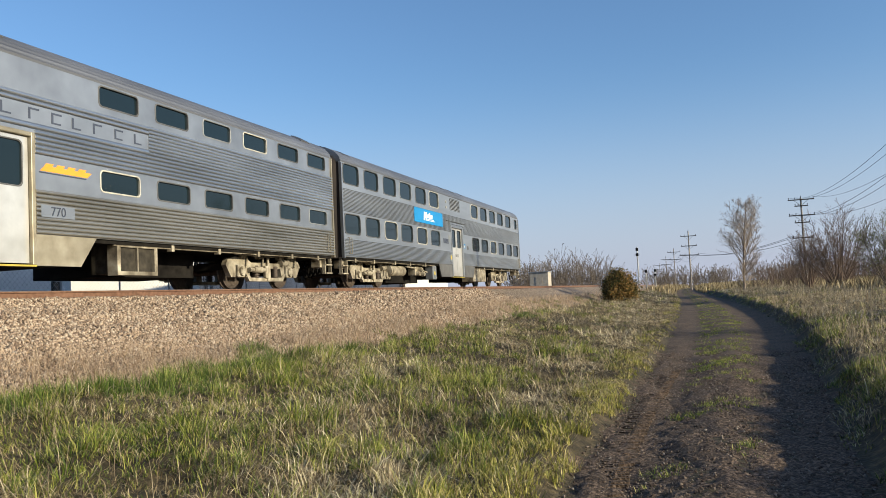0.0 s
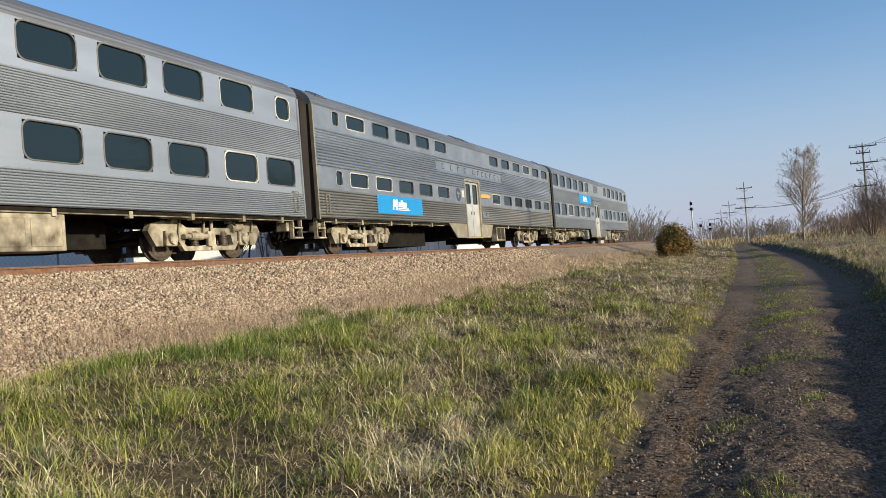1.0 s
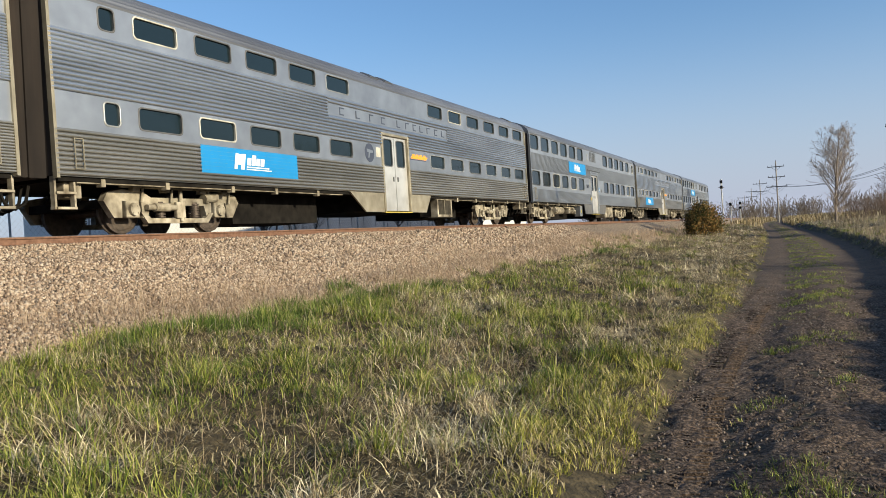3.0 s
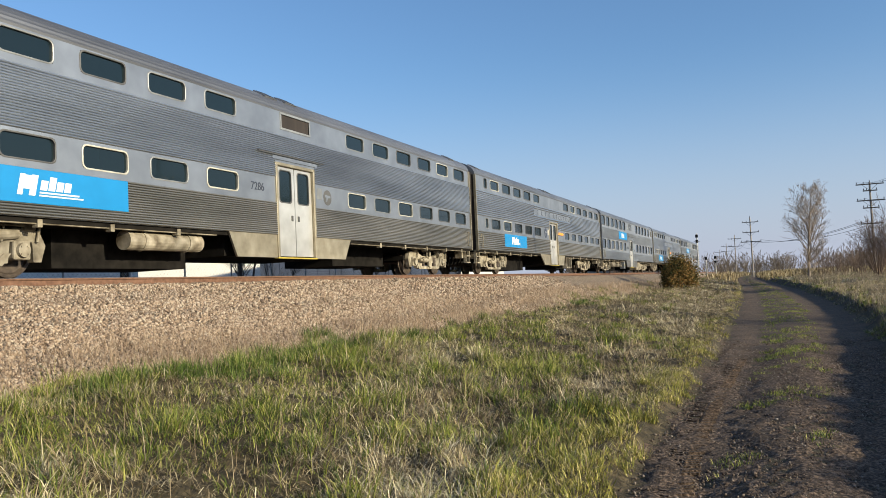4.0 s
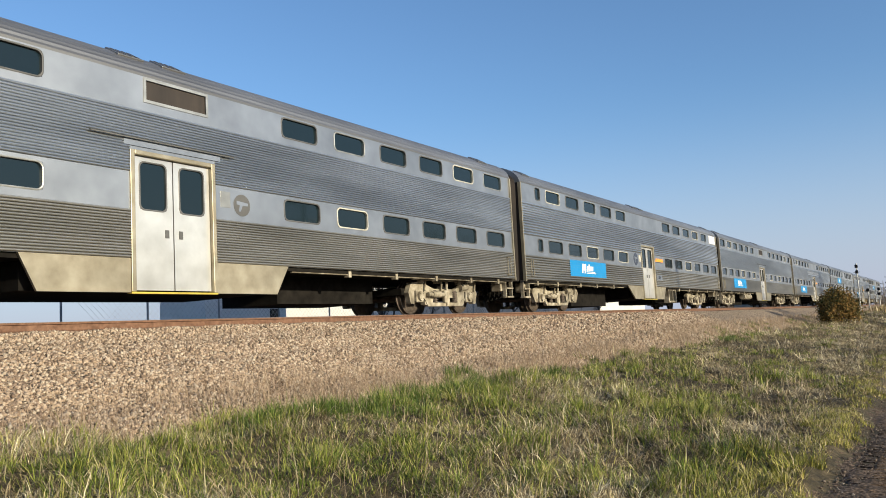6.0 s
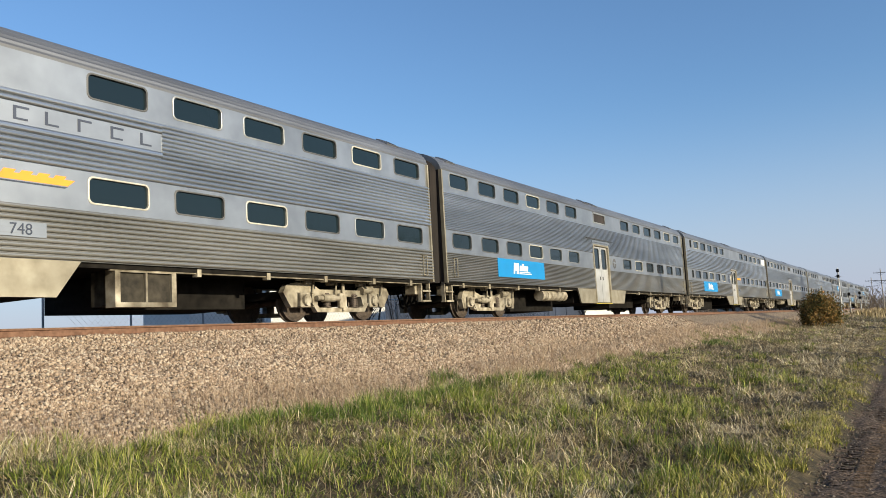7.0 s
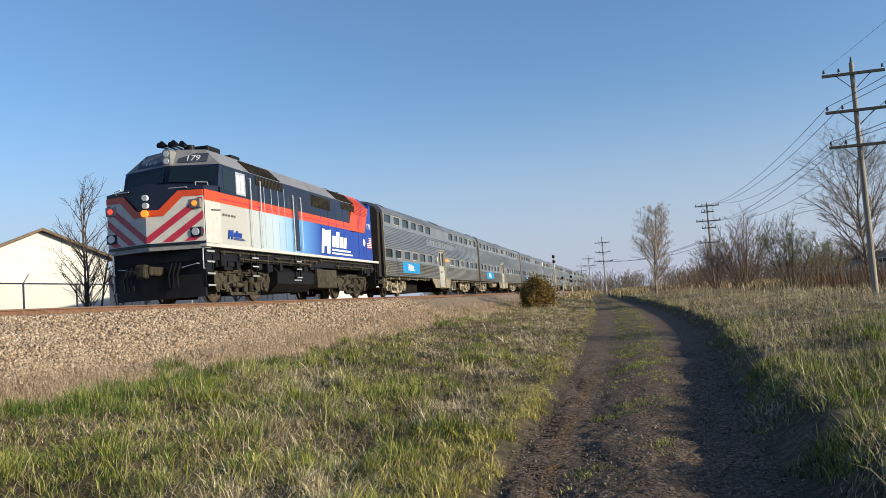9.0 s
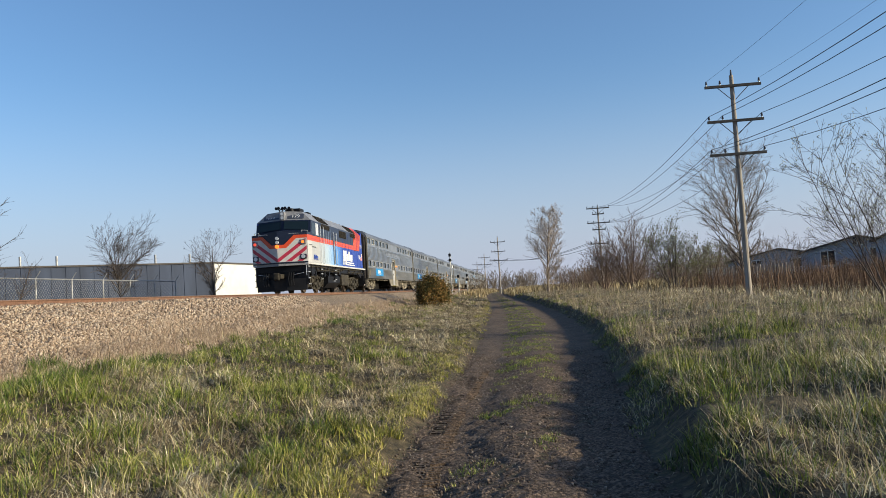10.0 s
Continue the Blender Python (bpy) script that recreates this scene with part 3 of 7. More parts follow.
    part("roof", bm, ROOFM, car, "dull ribbed steel roof")
    bm = bmesh.new()
    box(bm, -SIDE, -SIDE + 0.05, 0, COACH_LEN, 0.98, 4.10)
    part("far_side", bm, STEEL, car)
    # solid black box: the unlit interior is put in as colour
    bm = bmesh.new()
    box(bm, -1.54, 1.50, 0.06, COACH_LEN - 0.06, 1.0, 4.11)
    part("inner_shell", bm, DARKM, car, "black box standing in for the unlit interior")
    for y0, y1, s in ((-0.0, 0.05, -1), (COACH_LEN - 0.05, COACH_LEN, 1)):
        bm = bmesh.new()
        box(bm, -1.535, 1.535, y0 + 0.004, y1 - 0.004, 0.99, 4.12)
        end = part("end_wall", bm, RUBBER, car, "dark brown end wall")
        bm = bmesh.new()
        ya, yb = (y0 - 0.33, y0) if s < 0 else (y1, y1 + 0.33)
        outline = [(-1.38, 0.95)] + [(1.46 * math.cos(a), 4.05 + 0.62 * math.sin(a)) for a in [math.pi - math.pi * i / 14 for i in range(15)]] + [(1.38, 0.95)]
        rings = []
        for i in range(9):
            q = 1.0 - 0.05 * (i % 2)
            rings.append([bm.verts.new((x * q, ya + (yb - ya) * i / 8, 0.95 + (z - 0.95) * (1 - 0.02 * (i % 2)))) for x, z in outline])
        for lo, hi in zip(rings, rings[1:]):
            for k in range(len(lo)):
                bm.faces.new((lo[k], hi[k], hi[(k + 1) % len(hi)], lo[(k + 1) % len(lo)]))
        bm.faces.new(rings[0])
        bm.faces.new(rings[-1][::-1])
        part("diaphragm", bm, RUBBER, end, "folded dark rubber diaphragm")
        bm = bmesh.new()                            # bright corner post
        yy = 0.0 if s < 0 else COACH_LEN - 0.05
        box(bm, SIDE - 0.06, SIDE + 0.04, yy - 0.012, yy + 0.05, 0.94, 4.1)
        part("corner_post", bm, SKIRTM if kind != "C" else STEEL_S, car)
        bm = bmesh.new()                            # grab iron beside the end
        yg = 0.45 if s < 0 else COACH_LEN - 0.45
        for dy in (-0.09, 0.09):
            rod(bm, (SIDE + 0.07, yg + dy, 1.10), (SIDE + 0.07, yg + dy, 1.62), 0.012, seg=6)
        for z in (1.10, 1.62):
            rod(bm, (SIDE + 0.0, yg - 0.09, z), (SIDE + 0.07, yg - 0.09, z), 0.012, seg=6)
            rod(bm, (SIDE + 0.07, yg - 0.09, z), (SIDE + 0.07, yg + 0.09, z), 0.012, seg=6)
        part("grab_iron", bm, SKIRTM, car)
        bm = bmesh.new()                            # end step under the body
        ys = 0.25 if s < 0 else COACH_LEN - 0.25
        for dy in (-0.2, 0.2):
            box(bm, 1.40, 1.50, ys + dy - 0.02, ys + dy + 0.02, 0.42, 0.98)
        for z in (0.42, 0.68):
            box(bm, 1.36, 1.54, ys - 0.2, ys + 0.2, z, z + 0.04)
        box(bm, 1.05, 1.38, ys - 0.12 - 0.2 * s, ys + 0.25 - 0.2 * s, 0.62, 0.9, 0.02)
        part("end_step", bm, TRUCKM, car)
        bm = bmesh.new()                            # coupler and hoses
        yc = -0.05 if s < 0 else COACH_LEN + 0.05
        box(bm, -0.16, 0.16, min(yc, yc + s * 0.33), max(yc, yc + s * 0.33), 0.72, 1.0, 0.04)
        for k in range(5):
            x = 0.35 + 0.16 * k
            pts = [Vector((x, yc, 0.85)), Vector((x + 0.03, yc + s * 0.10, 0.55)), Vector((x, yc + s * 0.22, 0.36 + 0.03 * k)), Vector((x, yc + s * 0.33, 0.33 + 0.03 * k))]
            for a, b in zip(pts, pts[1:]):
                rod(bm, a, b, 0.028, seg=6)
        part("coupler", bm, DARKM, car, "dark coupler with hanging air hoses")
    # doors
    bm = bmesh.new()
    for y in (d0, d1 - 0.09):
        box(bm, SIDE - 0.12, SIDE + 0.030, y, y + 0.09, 0.43, 2.80, 0.012)
    box(bm, SIDE - 0.12, SIDE + 0.030, d0 + 0.09, d1 - 0.09, 2.72, 2.80, 0.012)
    surround = part("door_surround", bm, STEEL_S if big else SKIRTM, car, "dusty steel door surround")
    for y0 in (d0 + 0.10, (d0 + d1) / 2 + 0.012):
        y1 = y0 + (d1 - d0) / 2 - 0.112
        bm = bmesh.new()
        ym, wl, zc, hw = (y0 + y1) / 2, (y1 - y0) * 0.66, 2.22, 0.80
        box(bm, SIDE - 0.09, SIDE - 0.045, y0, ym - wl / 2, 0.46, 2.71)
        box(bm, SIDE - 0.09, SIDE - 0.045, ym + wl / 2, y1, 0.46, 2.71)
        box(bm, SIDE - 0.09, SIDE - 0.045, ym - wl / 2, ym + wl / 2, 0.46, zc - hw / 2)
        box(bm, SIDE - 0.09, SIDE - 0.045, ym - wl / 2, ym + wl / 2, zc + hw / 2, 2.71)
        leaf = part("door", bm, DOORM, car, "bright dented steel sliding door leaf")
        part("door_window_frame", frame_mesh(round(wl, 3), hw, 0.09, "dark", 0.02), None, leaf, "", pose(SIDE - 0.045, ym, zc))
        part("pane", pane_mesh(round(wl, 3), hw, 0.09), None, leaf, "", pose(SIDE - 0.03, ym, zc))
        bm = bmesh.new()
        e = y1 - 0.17 if y0 < 12 else y0 + 0.10
        box(bm, SIDE - 0.046, SIDE - 0.03, e, e + 0.08, 1.36, 1.50, 0.005)
        part("handle", bm, FRAMED, leaf, "small dark recessed handle")
    bm = bmesh.new()
    box(bm, SIDE - 0.1, SIDE + 0.02, d0, d1, 0.40, 0.43)
    part("threshold", bm, YELLOWP, car, "worn yellow door threshold")
    # skirts round the door well
    s0, s1 = ((9.55, 10.40), (14.40, 14.82)) if kind == "A" else ((9.62, 9.90), (14.86, 15.2))
    for outline in ([(s0[0], 0.98), (d0, 0.98), (d0, 0.42), (s0[1], 0.42)], [(d1, 0.98), (s1[1], 0.98), (s1[0], 0.42), (d1, 0.42)]):
        bm = bmesh.new()
        prism(bm, outline, "x", SIDE - 0.05, SIDE)
        part("skirt", bm, SKIRTM if kind != "C" else FRAMED, car, "dusty tan door-well skirt" if kind != "C" else "dark grey door-well skirt")
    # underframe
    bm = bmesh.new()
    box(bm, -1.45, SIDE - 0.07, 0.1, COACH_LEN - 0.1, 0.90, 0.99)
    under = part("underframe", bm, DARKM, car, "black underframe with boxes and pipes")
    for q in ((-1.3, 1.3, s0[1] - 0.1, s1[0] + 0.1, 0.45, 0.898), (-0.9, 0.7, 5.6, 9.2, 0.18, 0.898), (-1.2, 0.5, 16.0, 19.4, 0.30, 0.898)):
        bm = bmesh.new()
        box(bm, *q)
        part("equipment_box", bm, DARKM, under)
    for ya, yb, clips in ((0.5, 9.3, (1.0, 2.6, 4.6, 6.2, 8.0)), (15.4, 24.8, (17.2, 19.0, 20.8, 22.6, 24.2))):
        bm = bmesh.new()
        rod(bm, (SIDE - 0.12, ya, 0.90), (SIDE - 0.12, yb, 0.90), 0.03, seg=8)
        for y in clips:
            box(bm, SIDE - 0.20, SIDE - 0.06, y, y + 0.10, 0.82, 0.96, 0.01)
        part("train_line_pipe", bm, TRUCKM, car, "dusty pipe along the lower edge")
    if kind == "A":
        bm = bmesh.new()
        for a in ((15.5, 16.75, 0.28, 0.36), (15.5, 16.75, 0.86, 0.94), (15.5, 15.6, 0.36, 0.86), (16.65, 16.75, 0.36, 0.86), (16.10, 16.14, 0.36, 0.86)):
            box(bm, 1.25, 1.5, *a)
        grille = part("radiator_box", bm, TRUCKM, car, "cream framed radiator box with dark mesh")
        bm = bmesh.new()
        box(bm, 0.8, 1.44, 15.55, 16.7, 0.32, 0.9)
        part("mesh_panel", bm, TRUCKD, grille)
    elif kind == "B":
        bm = bmesh.new()
        rod(bm, (1.25, 6.8, 0.70), (1.25, 8.95, 0.70), 0.19, seg=18)
        for y in (7.2, 8.5):
            rod(bm, (1.25, y, 0.70), (1.25, y + 0.06, 0.70), 0.205, seg=18)
        part("air_tank", bm, TRUCKM, car, "dusty cream cylindrical air tank")
    else:
        bm = bmesh.new()
        rod(bm, (1.20, 4.6, 0.62), (1.20, 6.1, 0.62), 0.20, seg=18)
        part("air_tank", bm, TRUCKM, car, "dusty cream cylindrical air tank")
        bm = bmesh.new()
        box(bm, 0.9, 1.5, 15.15, 17.5, 0.22, 0.86, 0.02)
        for i in range(3):
            box(bm, 1.5, 1.51, 15.25 + i * 0.76, 15.9 + i * 0.76, 0.30, 0.78, 0.01)
        part("battery_box", bm, TRUCKM, car, "cream sheet-metal equipment box")
        bm = bmesh.new()
        box(bm, 0.95, 1.30, 7.42, 8.28, 0.46, 0.84, 0.03)
        valve = part("brake_valve", bm, TRUCKM, car, "cream brake valve unit")
        for k, (y, z) in enumerate(((7.55, 0.55), (7.85, 0.70), (8.15, 0.52))):
            bm = bmesh.new()
            rod(bm, (1.30, y, z), (1.44, y, z), 0.11, 0.09, 14)
            rod(bm, (1.42, y, z), (1.47, y, z), 0.05, seg=10)
            part("valve_cap", bm, TRUCKM, valve)
        bm = bmesh.new()
        rod(bm, (1.34, 6.2, 0.80), (1.34, 7.4, 0.76), 0.03, seg=8)
        part("valve_pipe", bm, TRUCKM, valve)
        bm = bmesh.new()
        rod(bm, (1.25, 8.26, 0.70), (1.25, 8.95, 0.62), 0.03, seg=8)
        part("valve_pipe", bm, TRUCKM, valve)
    # roof fittings
    for y in ((0.9, 11.7, 12.6, 23.9) if kind != "C" else (0.9, 11.2, 12.6, 14.2)):
        bm = bmesh.new()
        box(bm, -0.20, 0.20, -0.26, 0.26, 0.0, 0.05, 0.01)
        for i in range(4):
            box(bm, -0.16, 0.16, -0.2 + i * 0.11, -0.15 + i * 0.11, 0.05, 0.062)
        part("roof_vent", bm, ROOFM, car, "low louvred roof vent", pose(1.24, y, 4.505, 0, 29, 0))
    if big:
        bm = bmesh.new()
        box(bm, SIDE - 0.06, SIDE - 0.03, 11.5, 13.04, 3.5, 4.1)
        louver = part("louvred_grille", bm, DARKM, car, "dark louvred ventilation grille")
        for i in range(9):
            bm = bmesh.new()
            prism(bm, [(SIDE - 0.03, 3.53 + i * 0.062), (SIDE + 0.006, 3.53 + i * 0.062), (SIDE - 0.01, 3.565 + i * 0.062)], "y", 11.5, 13.04)
            part("slat", bm, FRAMEM, louver)
        for z in (3.6, 3.85):
            bm = bmesh.new()
            rod(bm, (SIDE - 0.01, 10.95, z), (SIDE + 0.02, 10.95, z), 0.06, seg=12)
            part("marker_light", bm, FRAMEW, car)
        if number:
            letters(number, 0.30, INK, Matrix.Translation((SIDE + 0.006, 10.75, 1.93)) @ pose(0, 0, 0, 90, 0, 90), car, "numerals")
        else:
            bm = bmesh.new()
            for i in range(4):
                box(bm, SIDE + 0.001, SIDE + 0.005, 10.38 + i * 0.19, 10.52 + i * 0.19, 1.93, 2.15)
            part("dark_marks", bm, INK, car)
        bm = bmesh.new()
        box(bm, SIDE + 0.001, SIDE + 0.006, 13.47, 13.69, 1.80, 2.04)
        plate = part("access_plate", bm, SIGNM, car, "small blue access plate")
        bm = bmesh.new()
        lathe(bm, [(SIDE + 0.006, 0.07), (SIDE + 0.010, 0.07)], (13.57, 1.89), 16)
        box(bm, SIDE + 0.006, SIDE + 0.010, 13.545, 13.575, 1.92, 2.0)
        part("plate_mark", bm, WHITEP, plate)
        bm = bmesh.new()
        lathe(bm, [(SIDE + 0.001, 0.11), (SIDE + 0.005, 0.11)], (14.12, 1.86), 24)
        part("round_emblem", bm, FRAMED, car, "small round grey emblem")
        bm = bmesh.new()
        box(bm, SIDE + 0.014, SIDE + 0.044, 11.12, 11.44, 1.12, 1.50, 0.004)
        cover = part("access_cover", bm, STEEL_S, car, "square steel access cover with a yellow sticker")
        bm = bmesh.new()
        box(bm, SIDE + 0.045, SIDE + 0.048, 11.19, 11.37, 1.22, 1.40)
        part("sticker", bm, YELLOWP, cover)
        bm = bmesh.new()
        box(bm, 1.18, 1.52, 8.95, 9.45, 0.30, 0.88, 0.015)
        locker = part("hung_locker", bm, GREYBOX, car, "grey steel locker hung under the floor")
        bm = bmesh.new()
        box(bm, 1.521, 1.524, 9.12, 9.30, 0.50, 0.64)
        part("sticker", bm, YELLOWP, locker)
        sign_panel(car, 6.68, 10.27, 2.64, 3.24)
    else:
        y = 3.55 if first_small else 3.08
        sign_panel(car, y, y + 3.47, 1.20, 1.78)
    if kind == "B":
        bm = bmesh.new()
        box(bm, SIDE - 0.06, SIDE - 0.02, 11.85, 13.15, 3.70, 4.04)
        part("vent_recess", bm, RUBBER, car, "dark brown recessed vent")
    if kind != "A":
        bm = bmesh.new()                            # drip rail over the doors
        prism(bm, [(SIDE, 2.985), (SIDE + 0.075, 2.965), (SIDE + 0.075, 2.985), (SIDE, 3.005)], "y", 10.75, 13.75)
        part("drip_rail", bm, FRAMED, car, "dark drip rail over the doors")
        bm = bmesh.new()
        box(bm, SIDE - 0.04, SIDE + 0.034, d0 - 0.12, d1 + 0.12, 2.86, 2.95)
        part("door_header", bm, STEEL_S, car)
        bm = bmesh.new()
        ya = 11.12 if big else 13.45
        box(bm, SIDE, SIDE + 0.006, ya, ya + 0.24, 2.02, 2.32, 0.002)
        part("notice_plate", bm, FRAMEM, car, "small pale steel notice plate")
    if kind == "B":
        bm = bmesh.new()
        lathe(bm, [(SIDE + 0.001, 0.21), (SIDE + 0.005, 0.21)], (13.98, 2.10), 28)
        disc = part("round_emblem", bm, FRAMED, car, "faded round grey emblem")
        bm = bmesh.new()
        prism(bm, [(13.84, 2.18), (14.13, 2.15), (14.13, 2.10), (13.99, 2.09), (13.94, 1.98), (13.89, 1.98), (13.92, 2.10), (13.84, 2.11)], "x", SIDE + 0.006, SIDE + 0.009)
        part("emblem_shape", bm, STEEL_S, disc)
        bm = bmesh.new()                            # frame round the vent
        for q in ((11.80, 11.85, 3.65, 4.09), (13.15, 13.20, 3.65, 4.09), (11.85, 13.15, 3.65, 3.70), (11.85, 13.15, 4.04, 4.09)):
            box(bm, SIDE - 0.02, SIDE + 0.015, *q)
        part("vent_frame", bm, FRAMEM, car)
        if number:
            letters(number, 0.27, INK, Matrix.Translation((SIDE + 0.006, 10.75, 2.02)) @ pose(0, 0, 0, 90, 0, 90), car, "numerals")
    if kind == "A":
        bm = bmesh.new()
        rod(bm, (SIDE, 10.78, 2.13), (SIDE + 0.004, 10.78, 2.13), 0.27, seg=32)
        disc = part("round_emblem", bm, INK, car, "round dark grey emblem")
        bm = bmesh.new()
        prism(bm, [(10.62, 2.24), (10.98, 2.20), (10.98, 2.14), (10.80, 2.13), (10.74, 1.98), (10.68, 1.98), (10.72, 2.14), (10.62, 2.15)], "x", SIDE + 0.005, SIDE + 0.008)
        part("emblem_shape", bm, STEEL_S, disc)
        bm = bmesh.new()
        box(bm, SIDE, SIDE + 0.006, 11.17, 11.43, 2.04, 2.32, 0.002)
        part("notice_plate", bm, FRAMEW, car, "small cream notice plate")
        bm = bmesh.new()
        prism(bm, [(13.44, 2.14), (14.6, 2.14), (14.72, 2.24), (13.56, 2.24)], "x", SIDE + 0.001, SIDE + 0.005)
        for i in range(4):
            prism(bm, [(13.55 + i * 0.27, 2.24), (13.73 + i * 0.27, 2.24), (13.77 + i * 0.27, 2.29), (13.59 + i * 0.27, 2.29)], "x", SIDE + 0.001, SIDE + 0.005)
        part("orange_emblem", bm, ORANGEP, car, "orange streak emblem")
        bm = bmesh.new()
        prism(bm, [(13.42, 2.10), (14.55, 2.10), (14.6, 2.125), (13.42, 2.125)], "x", SIDE + 0.001, SIDE + 0.005)
        part("dark_marks", bm, INK, car)
    if number and kind == "A":
        bm = bmesh.new()
        box(bm, SIDE + 0.014, SIDE + 0.042, 13.42, 14.22, 1.30, 1.52)
        plate = part("number_board", bm, STEEL_S, car, "small steel board with black numerals")
        letters(number, 0.24, INK, Matrix.Translation((SIDE + 0.045, 13.82, 1.33)) @ pose(0, 0, 0, 90, 0, 90), plate)
    if white_patch:
        bm = bmesh.new()
        box(bm, SIDE, SIDE + 0.006, 23.7, 25.0, 3.62, 4.06, 0.002)
        part("white_patch_plate", bm, WHITEP, car, "white covering plate over a window")
    bogie(car, 3.36, "alt" if kind == "B" else "coach")
    bogie(car, COACH_LEN - 3.36, "alt" if kind == "B" else "coach")
    return car


BR = {1: ((1, 1), (0, 1), (0, 6), (0, 2), (1, 9)), 2: ((0, 2), (0, 4), (1, 11), (0, 10)), 3: ((1, 1), (0, 2), (1, 7)), 4: ((1, 1), (0, 3), (0, 5), (1, 10), (0, 6), (0, 8)), 5: ((1, 1), (0, 3), (0, 5), (1, 9), (0, 8)), 6: ((1, 10), (0, 3), (0, 7), (1, 3)), 7: ((1, 1), (0, 3), (0, 8), (1, 10), (0, 6), (0, 1)), 0: ((0, 2), (0, 4), (1, 5), (1, 6), (0, 8))}
COACHES = [
    ("C", dict(), "large-windowed stainless steel cab coach with blue sign, leading the train"),
    ("A", dict(number="770", text=True, first_small=True), "coarse-fluted stainless gallery coach with letter board, dusty lower panels"),
    ("C", dict(number="8601"), "fine-fluted stainless gallery coach with large rounded windows and louvre"),
    ("A", dict(text=True, first_small=True), "coarse-fluted stainless gallery coach with letter board and blue sign"),
    ("B", dict(number="7286"), "fine-fluted stainless gallery coach with small rounded windows and recessed vent"),
    ("A", dict(number="805", first_small=True, white_patch=True), "coarse-fluted stainless gallery coach with a white covering plate"),
    ("B", dict(), "fine-fluted stainless gallery coach with small rounded windows and air tank"),
    ("A", dict(number="748", text=True), "coarse-fluted stainless gallery coach coupled to the locomotive"),
]
for k, (kind, opts, label) in enumerate(COACHES):
    c = coach(kind, bright=BR[k], seed=k, **opts)
    tagged(c, label, "railway coach", "coaches of the train")
    MOVING.append((c, -CARLEN * k))


# ---- locomotive: y runs from the back end of the last coach ----
NAVY = paint("navy_paint", (0.011, 0.016, 0.036), 0.3, dirt=0.15, spec=0.25)
# panel red made darker: the shadow of the slats is in their colour
LOUVRE = paint("shade_darkened_louvre_red", (0.30, 0.025, 0.012), 0.5, dirt=0.2)
REDORANGE = paint("red_orange_paint", (0.52, 0.060, 0.014), 0.35, dirt=0.1)
CRIMSON = paint("crimson_paint", (0.36, 0.022, 0.05), 0.35, dirt=0.1)
LOCOWHITE = paint("white_paint", (0.47, 0.465, 0.455), 0.4, dirt=0.12)
LOCOGREY = paint("silver_grey_roof_paint", (0.22, 0.22, 0.235), 0.4, dirt=0.25)
BLUEP = paint("royal_blue_paint", (0.008, 0.036, 0.27), 0.3, dirt=0.1)
BLACKP = paint("black_paint", (0.008, 0.008, 0.010), 0.5, dirt=0.3, spec=0.2)
CHROME = paint("polished_handrail", (0.75, 0.75, 0.73), 0.25, 0.7, dirt=0.1)
REDLAMP = glow("lit_red_lamp", (1.0, 0.07, 0.03), 0.9)
AMBERLAMP = glow("lit_amber_lamp", (1.0, 0.22, 0.02), 0.9)
LENS = paint("lamp_lens", (0.55, 0.57, 0.6), 0.1, dirt=0.05)


def fading_paint():
    """White at the cab fading through pale blue to royal blue towards the back."""
    m, n, l, b = shader("white_to_blue_fade_paint", 0.32, 0.0, 0.5)
    tc, sp = n.new("ShaderNodeTexCoord"), n.new("ShaderNodeSeparateXYZ")
    l.new(tc.outputs["Object"], sp.inputs[0])
    mr = n.new("ShaderNodeMapRange")
    mr.inputs["From Min"].default_value, mr.inputs["From Max"].default_value = -14.5, -8.0
    l.new(sp.outputs["Y"], mr.inputs["Value"])
    ramp = n.new("ShaderNodeValToRGB")
    ramp.color_ramp.elements[0].color = (0.34, 0.34, 0.335, 1)
    ramp.color_ramp.elements[1].color = (0.008, 0.036, 0.27, 1)
    for p, c in ((0.35, (0.34, 0.43, 0.52, 1)), (0.65, (0.10, 0.28, 0.60, 1))):
        ramp.color_ramp.elements.new(p).color = c
    l.new(mr.outputs[0], ramp.inputs[0])
    l.new(ramp.outputs[0], b.inputs["Base Color"])
    t = n.new("ShaderNodeTexNoise")
    t.inputs["Scale"].default_value = 1.5
    r2 = n.new("ShaderNodeMapRange")
    r2.inputs["To Min"].default_value, r2.inputs["To Max"].default_value = 0.25, 0.42
    l.new(tc.outputs["Object"], t.inputs["Vector"])
    l.new(t.outputs["Fac"], r2.inputs["Value"])
    l.new(r2.outputs[0], b.inputs["Roughness"])
    return m


FADE = fading_paint()


def handrail(parent, a, b, out=(0.07, 0, 0), r=0.016, mat=CHROME):
    bm = bmesh.new()
    a, b, o = Vector(a), Vector(b), Vector(out)
    rod(bm, a + o, b + o, r, seg=8)
    rod(bm, a, a + o, r, seg=8)
    rod(bm, b, b + o, r, seg=8)
    part("handrail", bm, mat, parent)


